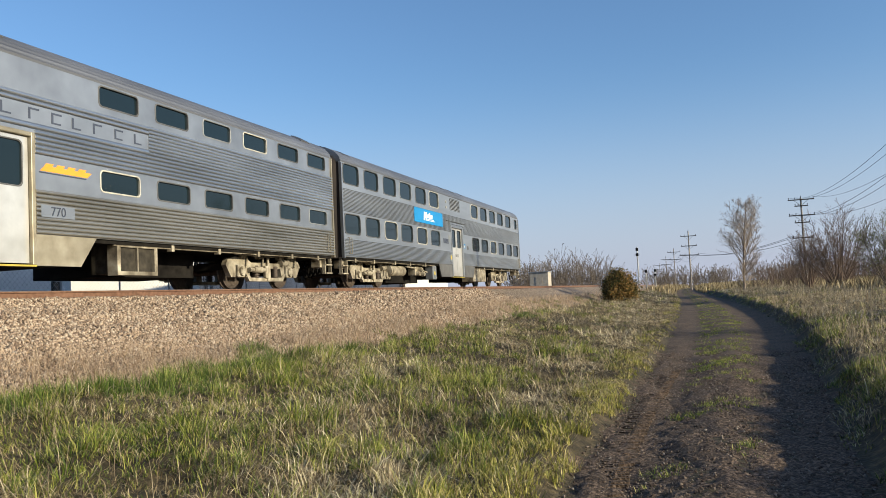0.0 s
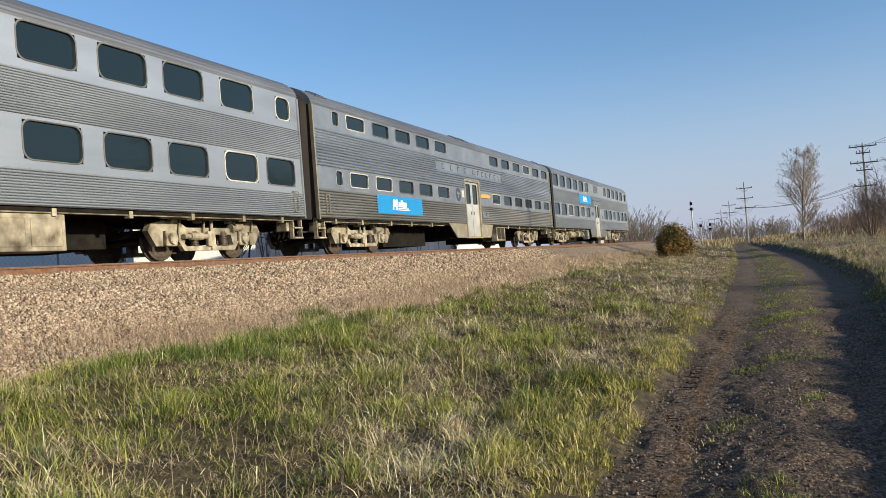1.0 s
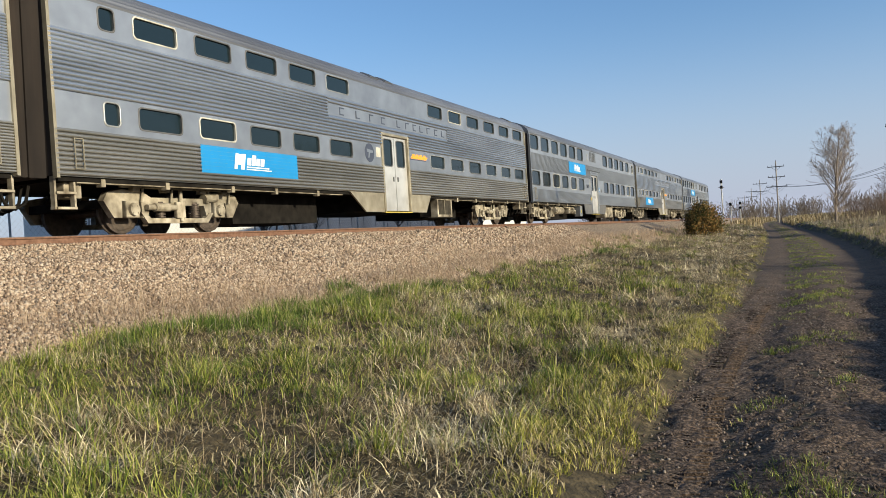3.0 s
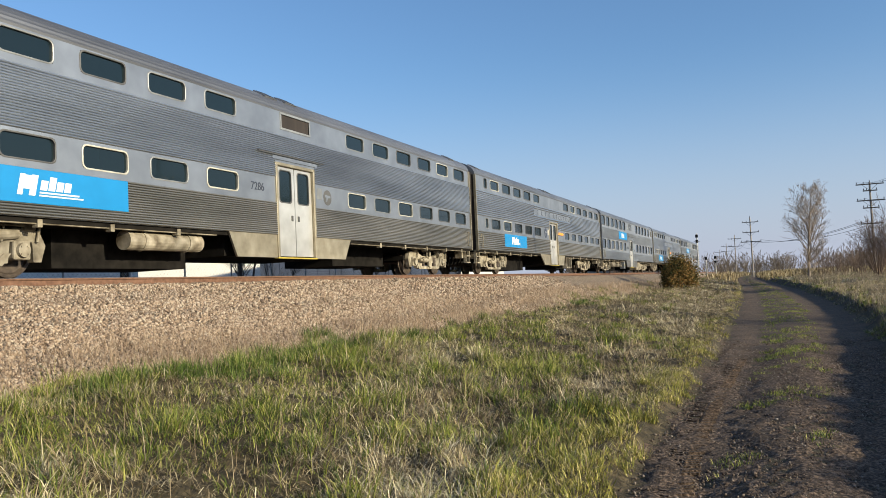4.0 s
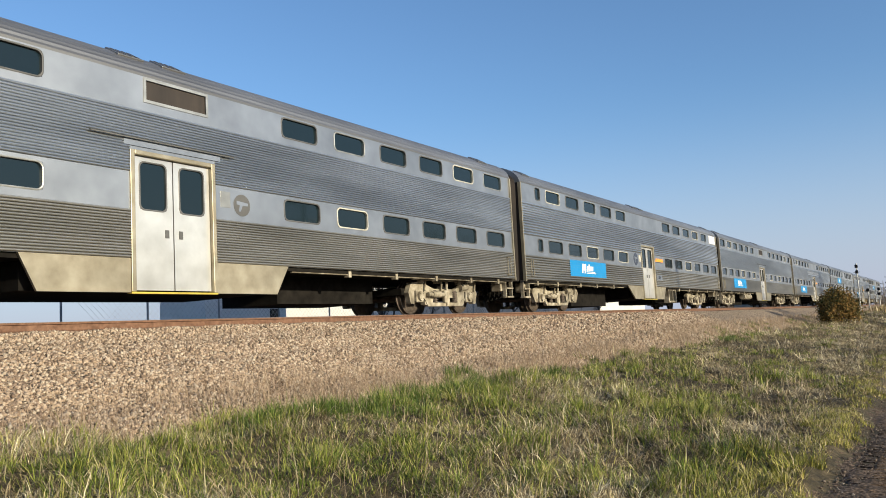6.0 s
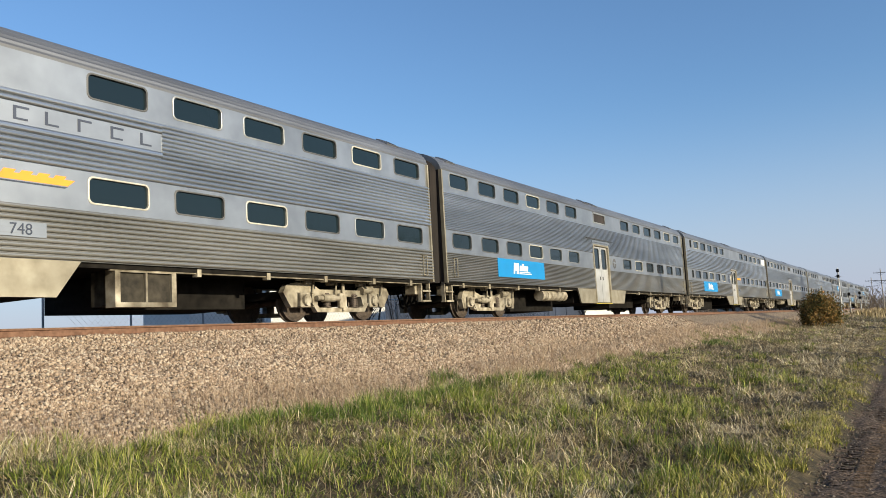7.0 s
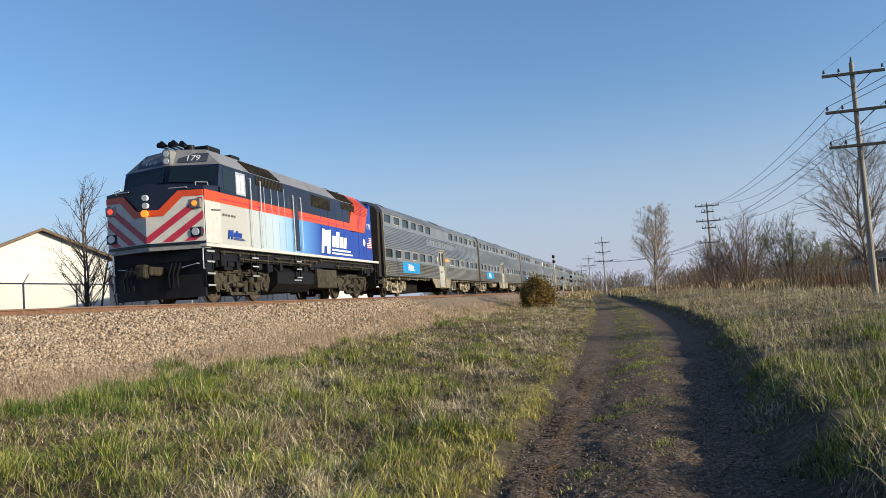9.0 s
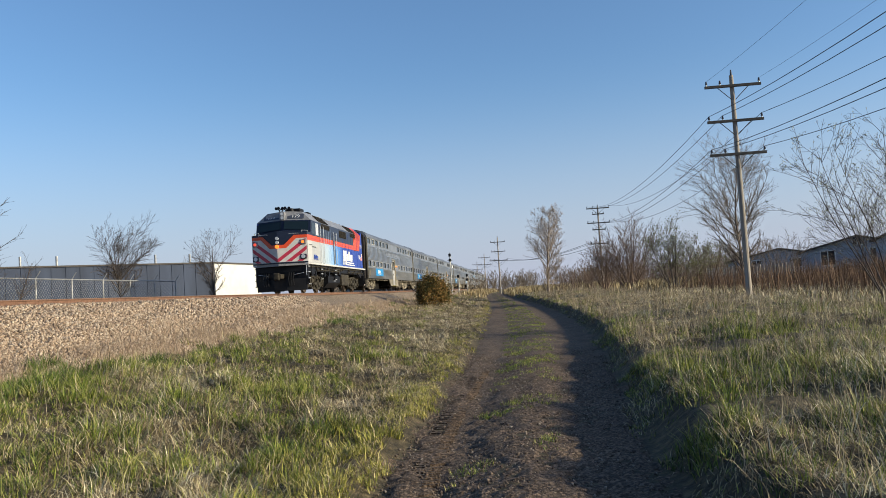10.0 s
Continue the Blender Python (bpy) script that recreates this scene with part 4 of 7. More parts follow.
def locomotive():
    loco = new("locomotive")
    W = 1.53
    y0, y1 = -16.0, -1.66                     # cab front, back of the hood
    def slab(name, ya, yb, za, zb, mat, label="", x0=1.40, x1=W):
        bm = bmesh.new()
        box(bm, x0, x1, ya, yb, za, zb)
        return part(name, bm, mat, loco, label)
    # body core and lower, middle and upper sides
    bm = bmesh.new()
    box(bm, -1.5, 1.45, y0 + 0.2, y1, 1.6, 4.04)
    part("hood_core", bm, NAVY, loco, "navy engine hood")
    side = slab("lower_side", -16.85, y1, 1.66, 2.88, FADE, "lower side fading from white to royal blue")
    slab("stripe", -16.85, -4.6, 2.884, 3.19, REDORANGE, "red-orange side stripe")
    slab("thin_stripe", -16.85, -4.6, 2.99, 3.03, CRIMSON, "", 1.45, W + 0.004)
    slab("upper_side", y0 + 0.03, -4.6, 3.194, 4.05, NAVY, "navy upper side")
    bm = bmesh.new()
    prism(bm, [(-4.596, 2.84), (-2.78, 2.872), (-2.68, 2.90), (-2.62, 2.99), (-2.02, 4.05), (-4.1, 4.05), (-4.596, 3.30)], "x", 1.40, W)
    part("orange_panel", bm, REDORANGE, loco, "red-orange swept panel at the back")
    bm = bmesh.new()
    prism(bm, [(-3.74, 2.95), (-3.46, 2.95), (-2.80, 4.05), (-3.10, 4.05)], "x", W, W + 0.003)
    part("crimson_streak", bm, CRIMSON, loco)
    bm = bmesh.new()
    prism(bm, [(-2.676, 2.884), (y1, 2.884), (y1 - 0.02, 4.3), (-2.016, 4.05), (-2.616, 2.99)], "x", 1.40, W)
    box(bm, -1.5, 1.52, y1 - 0.02, y1 + 0.02, 1.66, 4.2)
    part("rear_panel", bm, BLUEP, loco, "royal blue rear panel")
    bm = bmesh.new()
    box(bm, -W, -1.45, y0, y1, 1.66, 4.04)
    part("far_side", bm, BLUEP, loco)
    # panel joints and doors along the hood
    for y in (-13.0, -12.45, -11.9, -11.4, -8.0, -7.2, -6.3, -5.4, -3.55, -2.95, -2.50):
        bm = bmesh.new()
        box(bm, W, W + 0.008, y - 0.014, y + 0.014, 1.75, 3.85 if y < -4.6 else 2.82)
        part("door_edge", bm, FADE if y < -8.5 else BLUEP, loco)
        if -4.6 < y < -2.8:
            bm = bmesh.new()
            box(bm, W, W + 0.008, y - 0.012, y + 0.012, 2.90, 3.62)
            part("door_edge", bm, REDORANGE, loco)
    # sill and walkway
    bm = bmesh.new()
    box(bm, -1.56, 1.56, -16.95, -0.87, 1.56, 1.66, 0.01)
    part("side_sill", bm, LOCOWHITE, loco, "white side sill edge")
    bm = bmesh.new()
    box(bm, -1.40, 1.40, -16.9, -0.6, 1.20, 1.56)
    box(bm, -0.8, 0.8, -14.6, -1.6, 0.75, 1.2)
    rn = random.Random(4)
    for i in range(34):
        y = rn.uniform(-16.2, -1.2)
        box(bm, rn.uniform(0.9, 1.2), rn.uniform(1.3, 1.44), y, y + rn.uniform(0.06, 0.4), rn.uniform(0.9, 1.25), 1.5)
    rod(bm, (1.35, -16.2, 1.36), (1.35, -1.0, 1.36), 0.035, seg=8)
    rod(bm, (1.30, -12.4, 1.22), (1.30, -4.0, 1.22), 0.045, seg=8)
    part("underframe", bm, BLACKP, loco, "black underframe with pipes")
    for k, (ya, yb, z) in enumerate(((-16.0, -12.6, 1.46), (-12.2, -8.4, 1.40), (-8.2, -2.0, 1.47), (-14.8, -9.0, 1.28), (-6.4, -1.4, 1.30))):
        bm = bmesh.new()
        rod(bm, (1.44, ya, z), (1.44, yb, z), 0.028, seg=8)
        for y in np.linspace(ya + 0.2, yb - 0.2, 4):
            box(bm, 1.38, 1.47, y - 0.04, y + 0.04, z - 0.10, z + 0.05)
        part("air_pipe", bm, TRUCKD, loco)
    # roof with chamfers
    zr0, zr1 = 4.05, 4.58
    prof = [(W, zr0), (1.0, zr1), (0.5, zr1 + 0.08), (-0.5, zr1 + 0.08), (-1.0, zr1), (-W, zr0)]
    bm = bmesh.new()
    prism(bm, prof, "y", -15.1, -4.3)
    part("roof", bm, LOCOGREY, loco, "silver-grey chamfered roof")
    bm = bmesh.new()
    prism(bm, prof, "y", -4.298, -2.10)
    part("rear_roof", bm, REDORANGE, loco, "red-orange rear roof")
    bm = bmesh.new()
    prism(bm, prof, "y", -2.098, y1 - 0.05)
    part("rear_roof_end", bm, BLUEP, loco, "royal blue end of the roof")
    # sloped cab roof front with number boards
    bm = bmesh.new()
    f = [(-1.56, -15.95, 4.05), (-0.12, -16.12, 4.12), (0.12, -16.12, 4.12), (1.56, -15.95, 4.05)]
    t = [(-0.98, -15.72, 4.58), (-0.10, -15.85, 4.64), (0.10, -15.85, 4.64), (0.98, -15.72, 4.58)]
    b = [(-W, -15.1, zr0), (-1.0, -15.1, zr1), (-0.5, -15.1, zr1 + 0.08), (0.5, -15.1, zr1 + 0.08), (1.0, -15.1, zr1), (W, -15.1, zr0)]
    vf, vt, vb = [bm.verts.new(p) for p in f], [bm.verts.new(p) for p in t], [bm.verts.new(p) for p in b]
    for i in range(3):
        bm.faces.new((vf[i], vf[i + 1], vt[i + 1], vt[i]))
    bm.faces.new((vf[3], vb[5], vb[4], vt[3]))
    bm.faces.new((vf[0], vt[0], vb[1], vb[0]))
    bm.faces.new((vt[3], vb[4], vb[3], vb[2], vb[1], vt[0], vt[1], vt[2]))
    bm.faces.new((vf[0], vb[0], vb[5], vf[3], vf[2], vf[1]))
    cabroof = part("cab_roof", bm, LOCOGREY, loco, "silver-grey sloped cab roof")
    for s in (-1, 1):
        a, c = Vector((s * 0.12, -16.12, 4.12)), Vector((s * 1.56, -15.95, 4.05))
        up = Vector((s * 0.3, -15.78, 4.60)) - (a + c) / 2
        along = (c - a).normalized()
        up = (up - along * up.dot(along)).normalized()
        xa = along if s > 0 else -along
        nrm = xa.cross(up).normalized()
        m = Matrix((xa, up, nrm)).transposed().to_4x4()
        centre = a + along * 0.58 + up * 0.27
        bm = bmesh.new()
        prism(bm, round_rect(0.92, 0.35, 0.06), "z", 0.0, 0.02)
        board = part("number_board", bm, INK, loco, "dark number board with white numerals", Matrix.Translation(centre) @ m)
        letters("179", 0.31, WHITEP, pose(0, -0.11, 0.022), board)
    bm = bmesh.new()
    prism(bm, round_rect(0.26, 0.52, 0.12), "y", -16.24, -15.85)
    bmesh.ops.translate(bm, verts=bm.verts, vec=(0, 0, 4.36))
    head = part("headlight_housing", bm, LOCOGREY, loco, "grey headlight housing")
    for z in (4.25, 4.47):
        bm = bmesh.new()
        rod(bm, (0, -16.24, z), (0, -16.26, z), 0.085, seg=16)
        part("headlight", bm, LENS, head)
    # windshield band
    bm = bmesh.new()
    lo = [(-1.56, -16.15, 3.36), (0.0, -16.36, 3.50), (1.56, -16.15, 3.36)]
    hi = [(-1.55, -15.96, 4.05), (0.0, -16.14, 4.12), (1.55, -15.96, 4.05)]
    bk = [(-1.5, -15.5, 3.36), (1.5, -15.5, 3.36), (-1.5, -15.5, 4.05), (1.5, -15.5, 4.05)]
    vl, vh, vb = [bm.verts.new(p) for p in lo], [bm.verts.new(p) for p in hi], [bm.verts.new(p) for p in bk]
    for i in range(2):
        bm.faces.new((vl[i], vl[i + 1], vh[i + 1], vh[i]))
    bm.faces.new((vl[2], vb[1], vb[3], vh[2]))
    bm.faces.new((vl[0], vh[0], vb[2], vb[0]))
    bm.faces.new((vh[0], vh[1], vh[2], vb[3], vb[2]))
    bm.faces.new((vl[0], vb[0], vb[1], vl[2], vl[1]))
    cab = part("cab_front", bm, NAVY, loco, "navy windshield surround")
    for s in (-1, 1):
        bm = bmesh.new()
        q = [Vector((s * 0.10, -16.355, 3.60)), Vector((s * 1.42, -16.178, 3.50)), Vector((s * 1.42, -16.01, 3.99)), Vector((s * 0.10, -16.175, 4.05))]
        v = [bm.verts.new(p + Vector((0, -0.008, 0))) for p in q]
        w = [bm.verts.new(p + Vector((0, 0.01, 0))) for p in q]
        bm.faces.new(v)
        bm.faces.new(w[::-1])
        for i in range(4):
            bm.faces.new((v[i], w[i], w[(i + 1) % 4], v[(i + 1) % 4]))
        part("windshield", bm, GLASS, cab, "dark windshield pane")
    # nose: two facets meeting in a shallow V
    tip, cor = -17.42, -16.95
    zb, zt, zc = 1.66, 3.28, 3.42
    bm = bmesh.new()
    A = [(-1.55, cor, zb), (0, tip, zb), (1.55, cor, zb)]
    B = [(-1.55, cor, zt), (0, tip + 0.06, zc), (1.55, cor, zt)]
    C = [(-1.55, -16.1, zb), (1.55, -16.1, zb), (-1.55, -16.1, 3.38), (0, -16.30, 3.52), (1.55, -16.1, 3.38)]
    va, vb, vc = [bm.verts.new(p) for p in A], [bm.verts.new(p) for p in B], [bm.verts.new(p) for p in C]
    for i in range(2):
        bm.faces.new((va[i], va[i + 1], vb[i + 1], vb[i]))
    bm.faces.new((va[2], vc[1], vc[4], vb[2]))
    bm.faces.new((va[0], vb[0], vc[2], vc[0]))
    bm.faces.new((vb[0], vb[1], vc[3], vc[2]))
    bm.faces.new((vb[1], vb[2], vc[4], vc[3]))
    bm.faces.new((va[0], vc[0], vc[1], va[2], va[1]))
    nose = part("nose", bm, NAVY, loco, "navy blunt nose")
    # nose side panel (white) and its stripe
    def facet(s, u, z):
        """A point of the nose front: u from the centre (0) to the corner (1)."""
        k = (z - zb) / (zt - zb)
        return Vector((s * 1.55 * u, tip + 0.05 * k * (1 - u) + (cor - tip) * u, z))
    def decal(s, pts, mat, name, label="", out=0.006):
        bm = bmesh.new()
        v = [bm.verts.new(facet(s, u, z) + Vector((0, -out, 0))) for u, z in pts]
        w = [bm.verts.new(facet(s, u, z) + Vector((0, 0.004, 0))) for u, z in pts]
        bm.faces.new(v)
        bm.faces.new(w[::-1])
        for i in range(len(pts)):
            j = (i + 1) % len(pts)
            bm.faces.new((v[i], w[i], w[j], v[j]))
        part(name, bm, mat, nose, label)
    for s in (-1, 1):
        decal(s, [(0.0, 1.72), (0.99, 1.72), (0.99, 2.52), (0.0, 2.52)], LOCOWHITE, "white_field", "white field of the chevrons", 0.030)
        decal(s, [(0.28, 2.52), (0.99, 2.52), (0.99, 3.02), (0.62, 3.02)], LOCOWHITE, "white_field", "white field of the chevrons", 0.030)
        for q in ([(0.0, 2.48), (0.30, 2.48), (0.22, 2.66), (0.0, 2.66)], [(0.30, 2.48), (0.64, 3.00), (0.56, 3.17), (0.22, 2.66)], [(0.64, 3.00), (0.99, 3.00), (0.99, 3.17), (0.56, 3.17)]):
            decal(s, q, REDORANGE, "stripe", "red-orange V stripe", 0.042)
        for a, w in ((-0.14, 0.19), (0.26, 0.19), (0.64, 0.19)):
            lo, hi = [], []
            for i in range(24):
                z = 1.74 + i * 0.055
                u = a + (z - 1.74) * 0.86
                top = 2.50 if u + w / 2 < 0.28 else 2.50 + (u + w / 2 - 0.28) * 1.5
                if u > 0.97 or z > min(top, 3.0):
                    break
                if u + w > 0.01:
                    lo.append((max(u, 0.002), z))
                    hi.append((min(u + w, 0.98), z))
            if len(lo) > 1:
                decal(s, lo + hi[::-1], CRIMSON, "chevron", "crimson diagonal stripe", 0.036)
        # lamps
        for z, mat, lab, rr in ((2.78, REDLAMP if s < 0 else AMBERLAMP, "lit marker lamp", 0.075), (1.98, LENS, "round ditch light", 0.11)):
            c = facet(s, 0.86, z)
            bm = bmesh.new()
            box(bm, c.x - 0.17, c.x + 0.17, c.y - 0.10, c.y + 0.02, z - 0.13, z + 0.13, 0.02)
            can = part("lamp_housing", bm, LOCOGREY if z > 2.5 else NAVY, nose)
            bm = bmesh.new()
            rod(bm, (c.x, c.y - 0.10, z), (c.x, c.y - 0.13, z), rr, seg=16)
            part("lamp", bm, mat, can, lab)
    bm = bmesh.new()
    rod(bm, (0.0, tip - 0.01, 2.57), (0.0, tip - 0.10, 2.57), 0.10, seg=16)
    part("bell_lamp", bm, AMBERLAMP, nose, "lit amber lamp at the point of the V")
    for z in (2.80, 3.02):
        bm = bmesh.new()
        rod(bm, (0, tip + 0.05, z), (0, tip - 0.05, z), 0.085, seg=16)
        part("headlight", bm, LENS, nose)
    for s in (-1, 1):
        c = facet(s, 0.55, 3.24)
        handrail(nose, c + Vector((-0.25, 0, 0)), c + Vector((0.25, 0.08 * s, 0)), (0, -0.06, 0.02))
        handrail(nose, (s * 1.2, -16.75, 3.34), (s * 1.5, -16.6, 3.32), (0, -0.03, 0.10))
    bm = bmesh.new()
    box(bm, 1.45, 1.553, -16.94, -16.05, 1.67, 2.88)
    part("nose_side", bm, LOCOWHITE, nose, "white side of the nose")
    bm = bmesh.new()
    box(bm, 1.45, 1.554, -16.94, -16.05, 2.884, 3.19)
    part("nose_side_stripe", bm, REDORANGE, nose)
    # pilot beam, plow, steps, coupler
    bm = bmesh.new()
    prism(bm, [(-1.50, -16.9), (0, -17.36), (1.50, -16.9), (1.50, -16.6), (-1.50, -16.6)], "z", 1.52, 1.655)
    part("anticlimber", bm, LOCOGREY, loco, "grey anticlimber beam")
    bm = bmesh.new()
    prism(bm, [(-1.45, -16.85), (1.45, -16.85), (1.45, -16.5), (-1.45, -16.5)], "z", 0.75, 1.52)
    prism(bm, [(-1.40, -16.85), (-0.35, -17.15), (0.35, -17.15), (1.40, -16.85), (1.40, -16.75), (0.3, -17.05), (-0.3, -17.05), (-1.40, -16.75)], "z", 0.16, 0.80)
    part("pilot", bm, BLACKP, loco, "black pilot and snow plow")
    bm = bmesh.new()
    box(bm, -0.18, 0.18, -17.6, -16.9, 0.82, 1.08, 0.05)
    box(bm, -0.22, 0.10, -17.75, -17.5, 0.74, 1.14, 0.06)
    part("coupler", bm, TRUCKD, loco, "grimy knuckle coupler")
    for k in range(6):
        bm = bmesh.new()
        x = (-0.95 + 0.13 * k) if k < 3 else (0.45 + 0.13 * k - 0.39)
        pts = [Vector((x, -16.95, 1.15)), Vector((x, -17.15, 0.8)), Vector((x + 0.04, -17.18, 0.45))]
        for a, b2 in zip(pts, pts[1:]):
            rod(bm, a, b2, 0.03, seg=6)
        part("air_hose", bm, BLACKP, loco)
    for s in (-1, 1):
        handrail(loco, (s * 0.75, -16.87, 1.02), (s * 1.25, -16.87, 1.10), (0, -0.09, 0.0))
        handrail(loco, (s * 1.42, -16.87, 0.95), (s * 1.42, -16.87, 1.5), (0, -0.06, 0.0))
        bm = bmesh.new()
        for z in (0.45, 0.78, 1.12, 1.42):
            box(bm, s * 1.18, s * 1.50, -16.85, -16.45, z, z + 0.035)
        for dy in (-16.87, -16.45):
            box(bm, s * 1.20, s * 1.45, dy, dy + 0.03, 0.45, 1.55)
        steps = part("cab_steps", bm, BLACKP, loco, "black cab steps")
        for z in (0.45, 0.78, 1.12, 1.42):
            bm = bmesh.new()
            box(bm, s * 1.495, s * 1.512, -16.86, -16.44, z - 0.004, z + 0.044)
            part("step_edge", bm, CHROME, steps, "pale step edge")
    for ya in (-14.1, -11.0 + 0.4):
        bm = bmesh.new()
        for z in (0.75, 1.05, 1.32):
            box(bm, 1.22, 1.52, ya, ya + 0.45, z, z + 0.03)
        for dy in (0, 0.42):
            box(bm, 1.44, 1.48, ya + dy, ya + dy + 0.03, 0.75, 1.56)
        steps = part("side_steps", bm, BLACKP, loco)
        for z in (0.75, 1.05, 1.32):
            bm = bmesh.new()
            box(bm, 1.515, 1.53, ya, ya + 0.45, z - 0.004, z + 0.036)
            part("step_edge", bm, CHROME, steps, "pale step edge")
    # cab window, rails, door
    bm = bmesh.new()
    for a in ((-14.98, -14.92, 3.25, 3.95), (-14.42, -14.36, 3.25, 3.95), (-14.92, -14.42, 3.25, 3.31), (-14.92, -14.42, 3.89, 3.95), (-14.70, -14.65, 3.31, 3.89)):
        box(bm, W, W + 0.02, *a)
    win = part("cab_window", bm, CHROME, loco, "bright sliding cab side window")
    bm = bmesh.new()
    box(bm, W, W + 0.008, -14.92, -14.42, 3.31, 3.89)
    part("pane", bm, LENS, win)
    bm = bmesh.new()
    box(bm, W, W + 0.006, -15.75, -15.1, 3.30, 3.92)
    part("cab_side_pane", bm, GLASS, loco, "dark cab side window")
    for y in (-14.12, -13.42, -10.80, -10.10):
        handrail(loco, (W, y, 1.70), (W, y, 3.85 if y < -13 else 3.68), (0.08, 0, 0), 0.02)
    bm = bmesh.new()
    box(bm, W, W + 0.01, -10.72, -10.2, 1.72, 3.6)
    door = part("engine_room_door", bm, NAVY, loco, "navy engine-room door")
    bm = bmesh.new()
    box(bm, W + 0.01, W + 0.014, -10.6, -10.3, 2.95, 3.4)
    part("pane", bm, GLASS, door)
    handrail(loco, (W, -16.6, 2.62), (W, -16.1, 2.66), (0.06, 0, 0), 0.012, BLACKP)
    # grilles on the chamfer
    for ya, yb, za, zb2, chamfer in ((-13.9, -11.6, 0.05, 0.85, True), (-8.9, -6.9, -0.55, -0.1, False), (-6.0, -3.9, 0.05, 0.85, True), (-13.6, -11.5, -0.32, -0.04, False), (-5.6, -3.9, -0.32, -0.04, False)):
        bm = bmesh.new()
        n = int((yb - ya) / 0.11)
        if chamfer:
            d = Vector((1.0 - W, 0, zr1 - zr0))
            nn = Vector((zr1 - zr0, 0, W - 1.0)).normalized()
            p0, p1 = Vector((W, 0, zr0)) + d * za, Vector((W, 0, zr0)) + d * zb2
            q = [p0, p1, p1 + nn * 0.02, p0 + nn * 0.02]
            prism(bm, [(v.x, v.z) for v in q], "y", ya, yb)
            g = part("intake_grille", bm, DARKM, loco, "dark intake grille")
            for i in range(n):
                bm = bmesh.new()
                y = ya + 0.05 + i * 0.11
                q2 = [p0 + nn * 0.02, p1 + nn * 0.02, p1 + nn * 0.04, p0 + nn * 0.04]
                prism(bm, [(v.x, v.z) for v in q2], "y", y, y + 0.03)
                part("grille_bar", bm, TRUCKD, g)
        else:
            box(bm, W, W + 0.008, ya, yb, zr0 + za, zr0 + zb2)
            g = part("intake_grille", bm, DARKM, loco, "dark intake grille")
            for i in range(n):
                bm = bmesh.new()
                y = ya + 0.05 + i * 0.11
                box(bm, W + 0.008, W + 0.02, y, y + 0.03, zr0 + za, zr0 + zb2)
                part("grille_bar", bm, TRUCKD, g)
    # roof fittings: horns, antenna box, fans, exhaust
    bm = bmesh.new()
    for k, (x, dy) in enumerate(((-0.40, 0.0), (-0.22, -0.15), (-0.05, 0.05), (0.14, -0.1), (0.3, 0.1))):
        rod(bm, (x, -15.6 + dy, 4.80), (x, -15.95 + dy, 4.82), 0.025, 0.085, 12)
        rod(bm, (x, -15.2, 4.78), (x, -15.6 + dy, 4.80), 0.03, seg=8)
        rod(bm, (x, -15.3, 4.62), (x, -15.3, 4.80), 0.025, seg=8)
    part("air_horn", bm, BLACKP, loco, "cluster of dark air horns")
    bm = bmesh.new()
    box(bm, -0.1, 0.75, -15.1, -14.3, 4.60, 4.86, 0.05)
    rod(bm, (0.3, -15.35, 4.6), (0.3, -15.35, 4.84), 0.16, 0.12, 16)
    box(bm, 0.3, 0.9, -13.9, -13.3, 4.6, 4.74, 0.04)
    part("roof_equipment", bm, BLACKP, loco, "dark roof equipment boxes")
    for y in (-10.6, -7.2, -6.0, -4.9, -3.6, -2.6):
        bm = bmesh.new()
        rod(bm, (0.2, y, 4.62), (0.2, y, 4.74), 0.50 if y < -3 else 0.4, seg=24)
        part("roof_fan", bm, LOCOGREY if y < -5 else BLACKP, loco, "round roof fan")
    # fuel tank and side tank
    bm = bmesh.new()
    prism(bm, [(1.25, 1.10), (1.40, 0.95), (1.38, 0.55), (1.1, 0.28), (-1.1, 0.28), (-1.4, 0.55), (-1.4, 1.1)], "y", -12.0, -8.75)
    tank = part("fuel_tank", bm, BLACKP, loco, "large black fuel tank")
    bm = bmesh.new()
    box(bm, 1.38, 1.42, -10.6, -10.0, 0.66, 0.70)
    part("tank_step", bm, CHROME, tank)
    bm = bmesh.new()
    box(bm, 0.9, 1.46, -8.5, -6.4, 0.40, 1.12, 0.03)
    part("battery_box", bm, TRUCKD, loco, "dull grey battery box")
    # louvres high on the rear side, steps at the rear corner
    for k in range(13):
        bm = bmesh.new()
        z = 3.66 + k * 0.062
        x = W + 0.004 if z < 4.05 else W + 0.006 - (z - 4.05)
        rod(bm, (x, -4.25, z), (x, -2.30 + 0.3 * (z - 3.66), z), 0.011, seg=4)
        part("louvre", bm, LOUVRE, loco)
    for s in (-1, 1):
        bm = bmesh.new()
        box(bm, s * 1.12, s * 1.48, -1.32, -1.28, 0.42, 1.55)
        box(bm, s * 1.12, s * 1.48, -0.92, -0.88, 0.42, 1.55)
        box(bm, s * 1.10, s * 1.14, -1.30, -0.90, 0.42, 1.55)
        for z in (0.44, 0.80, 1.16):
            box(bm, s * 1.12, s * 1.46, -1.30, -0.90, z, z + 0.035)
        part("rear_steps", bm, BLACKP, loco, "black steps at the rear corner")
        bm = bmesh.new()
        box(bm, s * 1.46, s * 1.49, -1.27, -0.93, 0.435, 0.485)
        part("step_edge", bm, WHITEP, loco)
    # markings
    plain_logo(loco, W + 0.010, -8.15, 1.76, 3.35, 0.96, WHITEP)
    plain_logo(loco, W + 0.026, -15.65, 1.84, 1.0, 0.28, BLUEP)
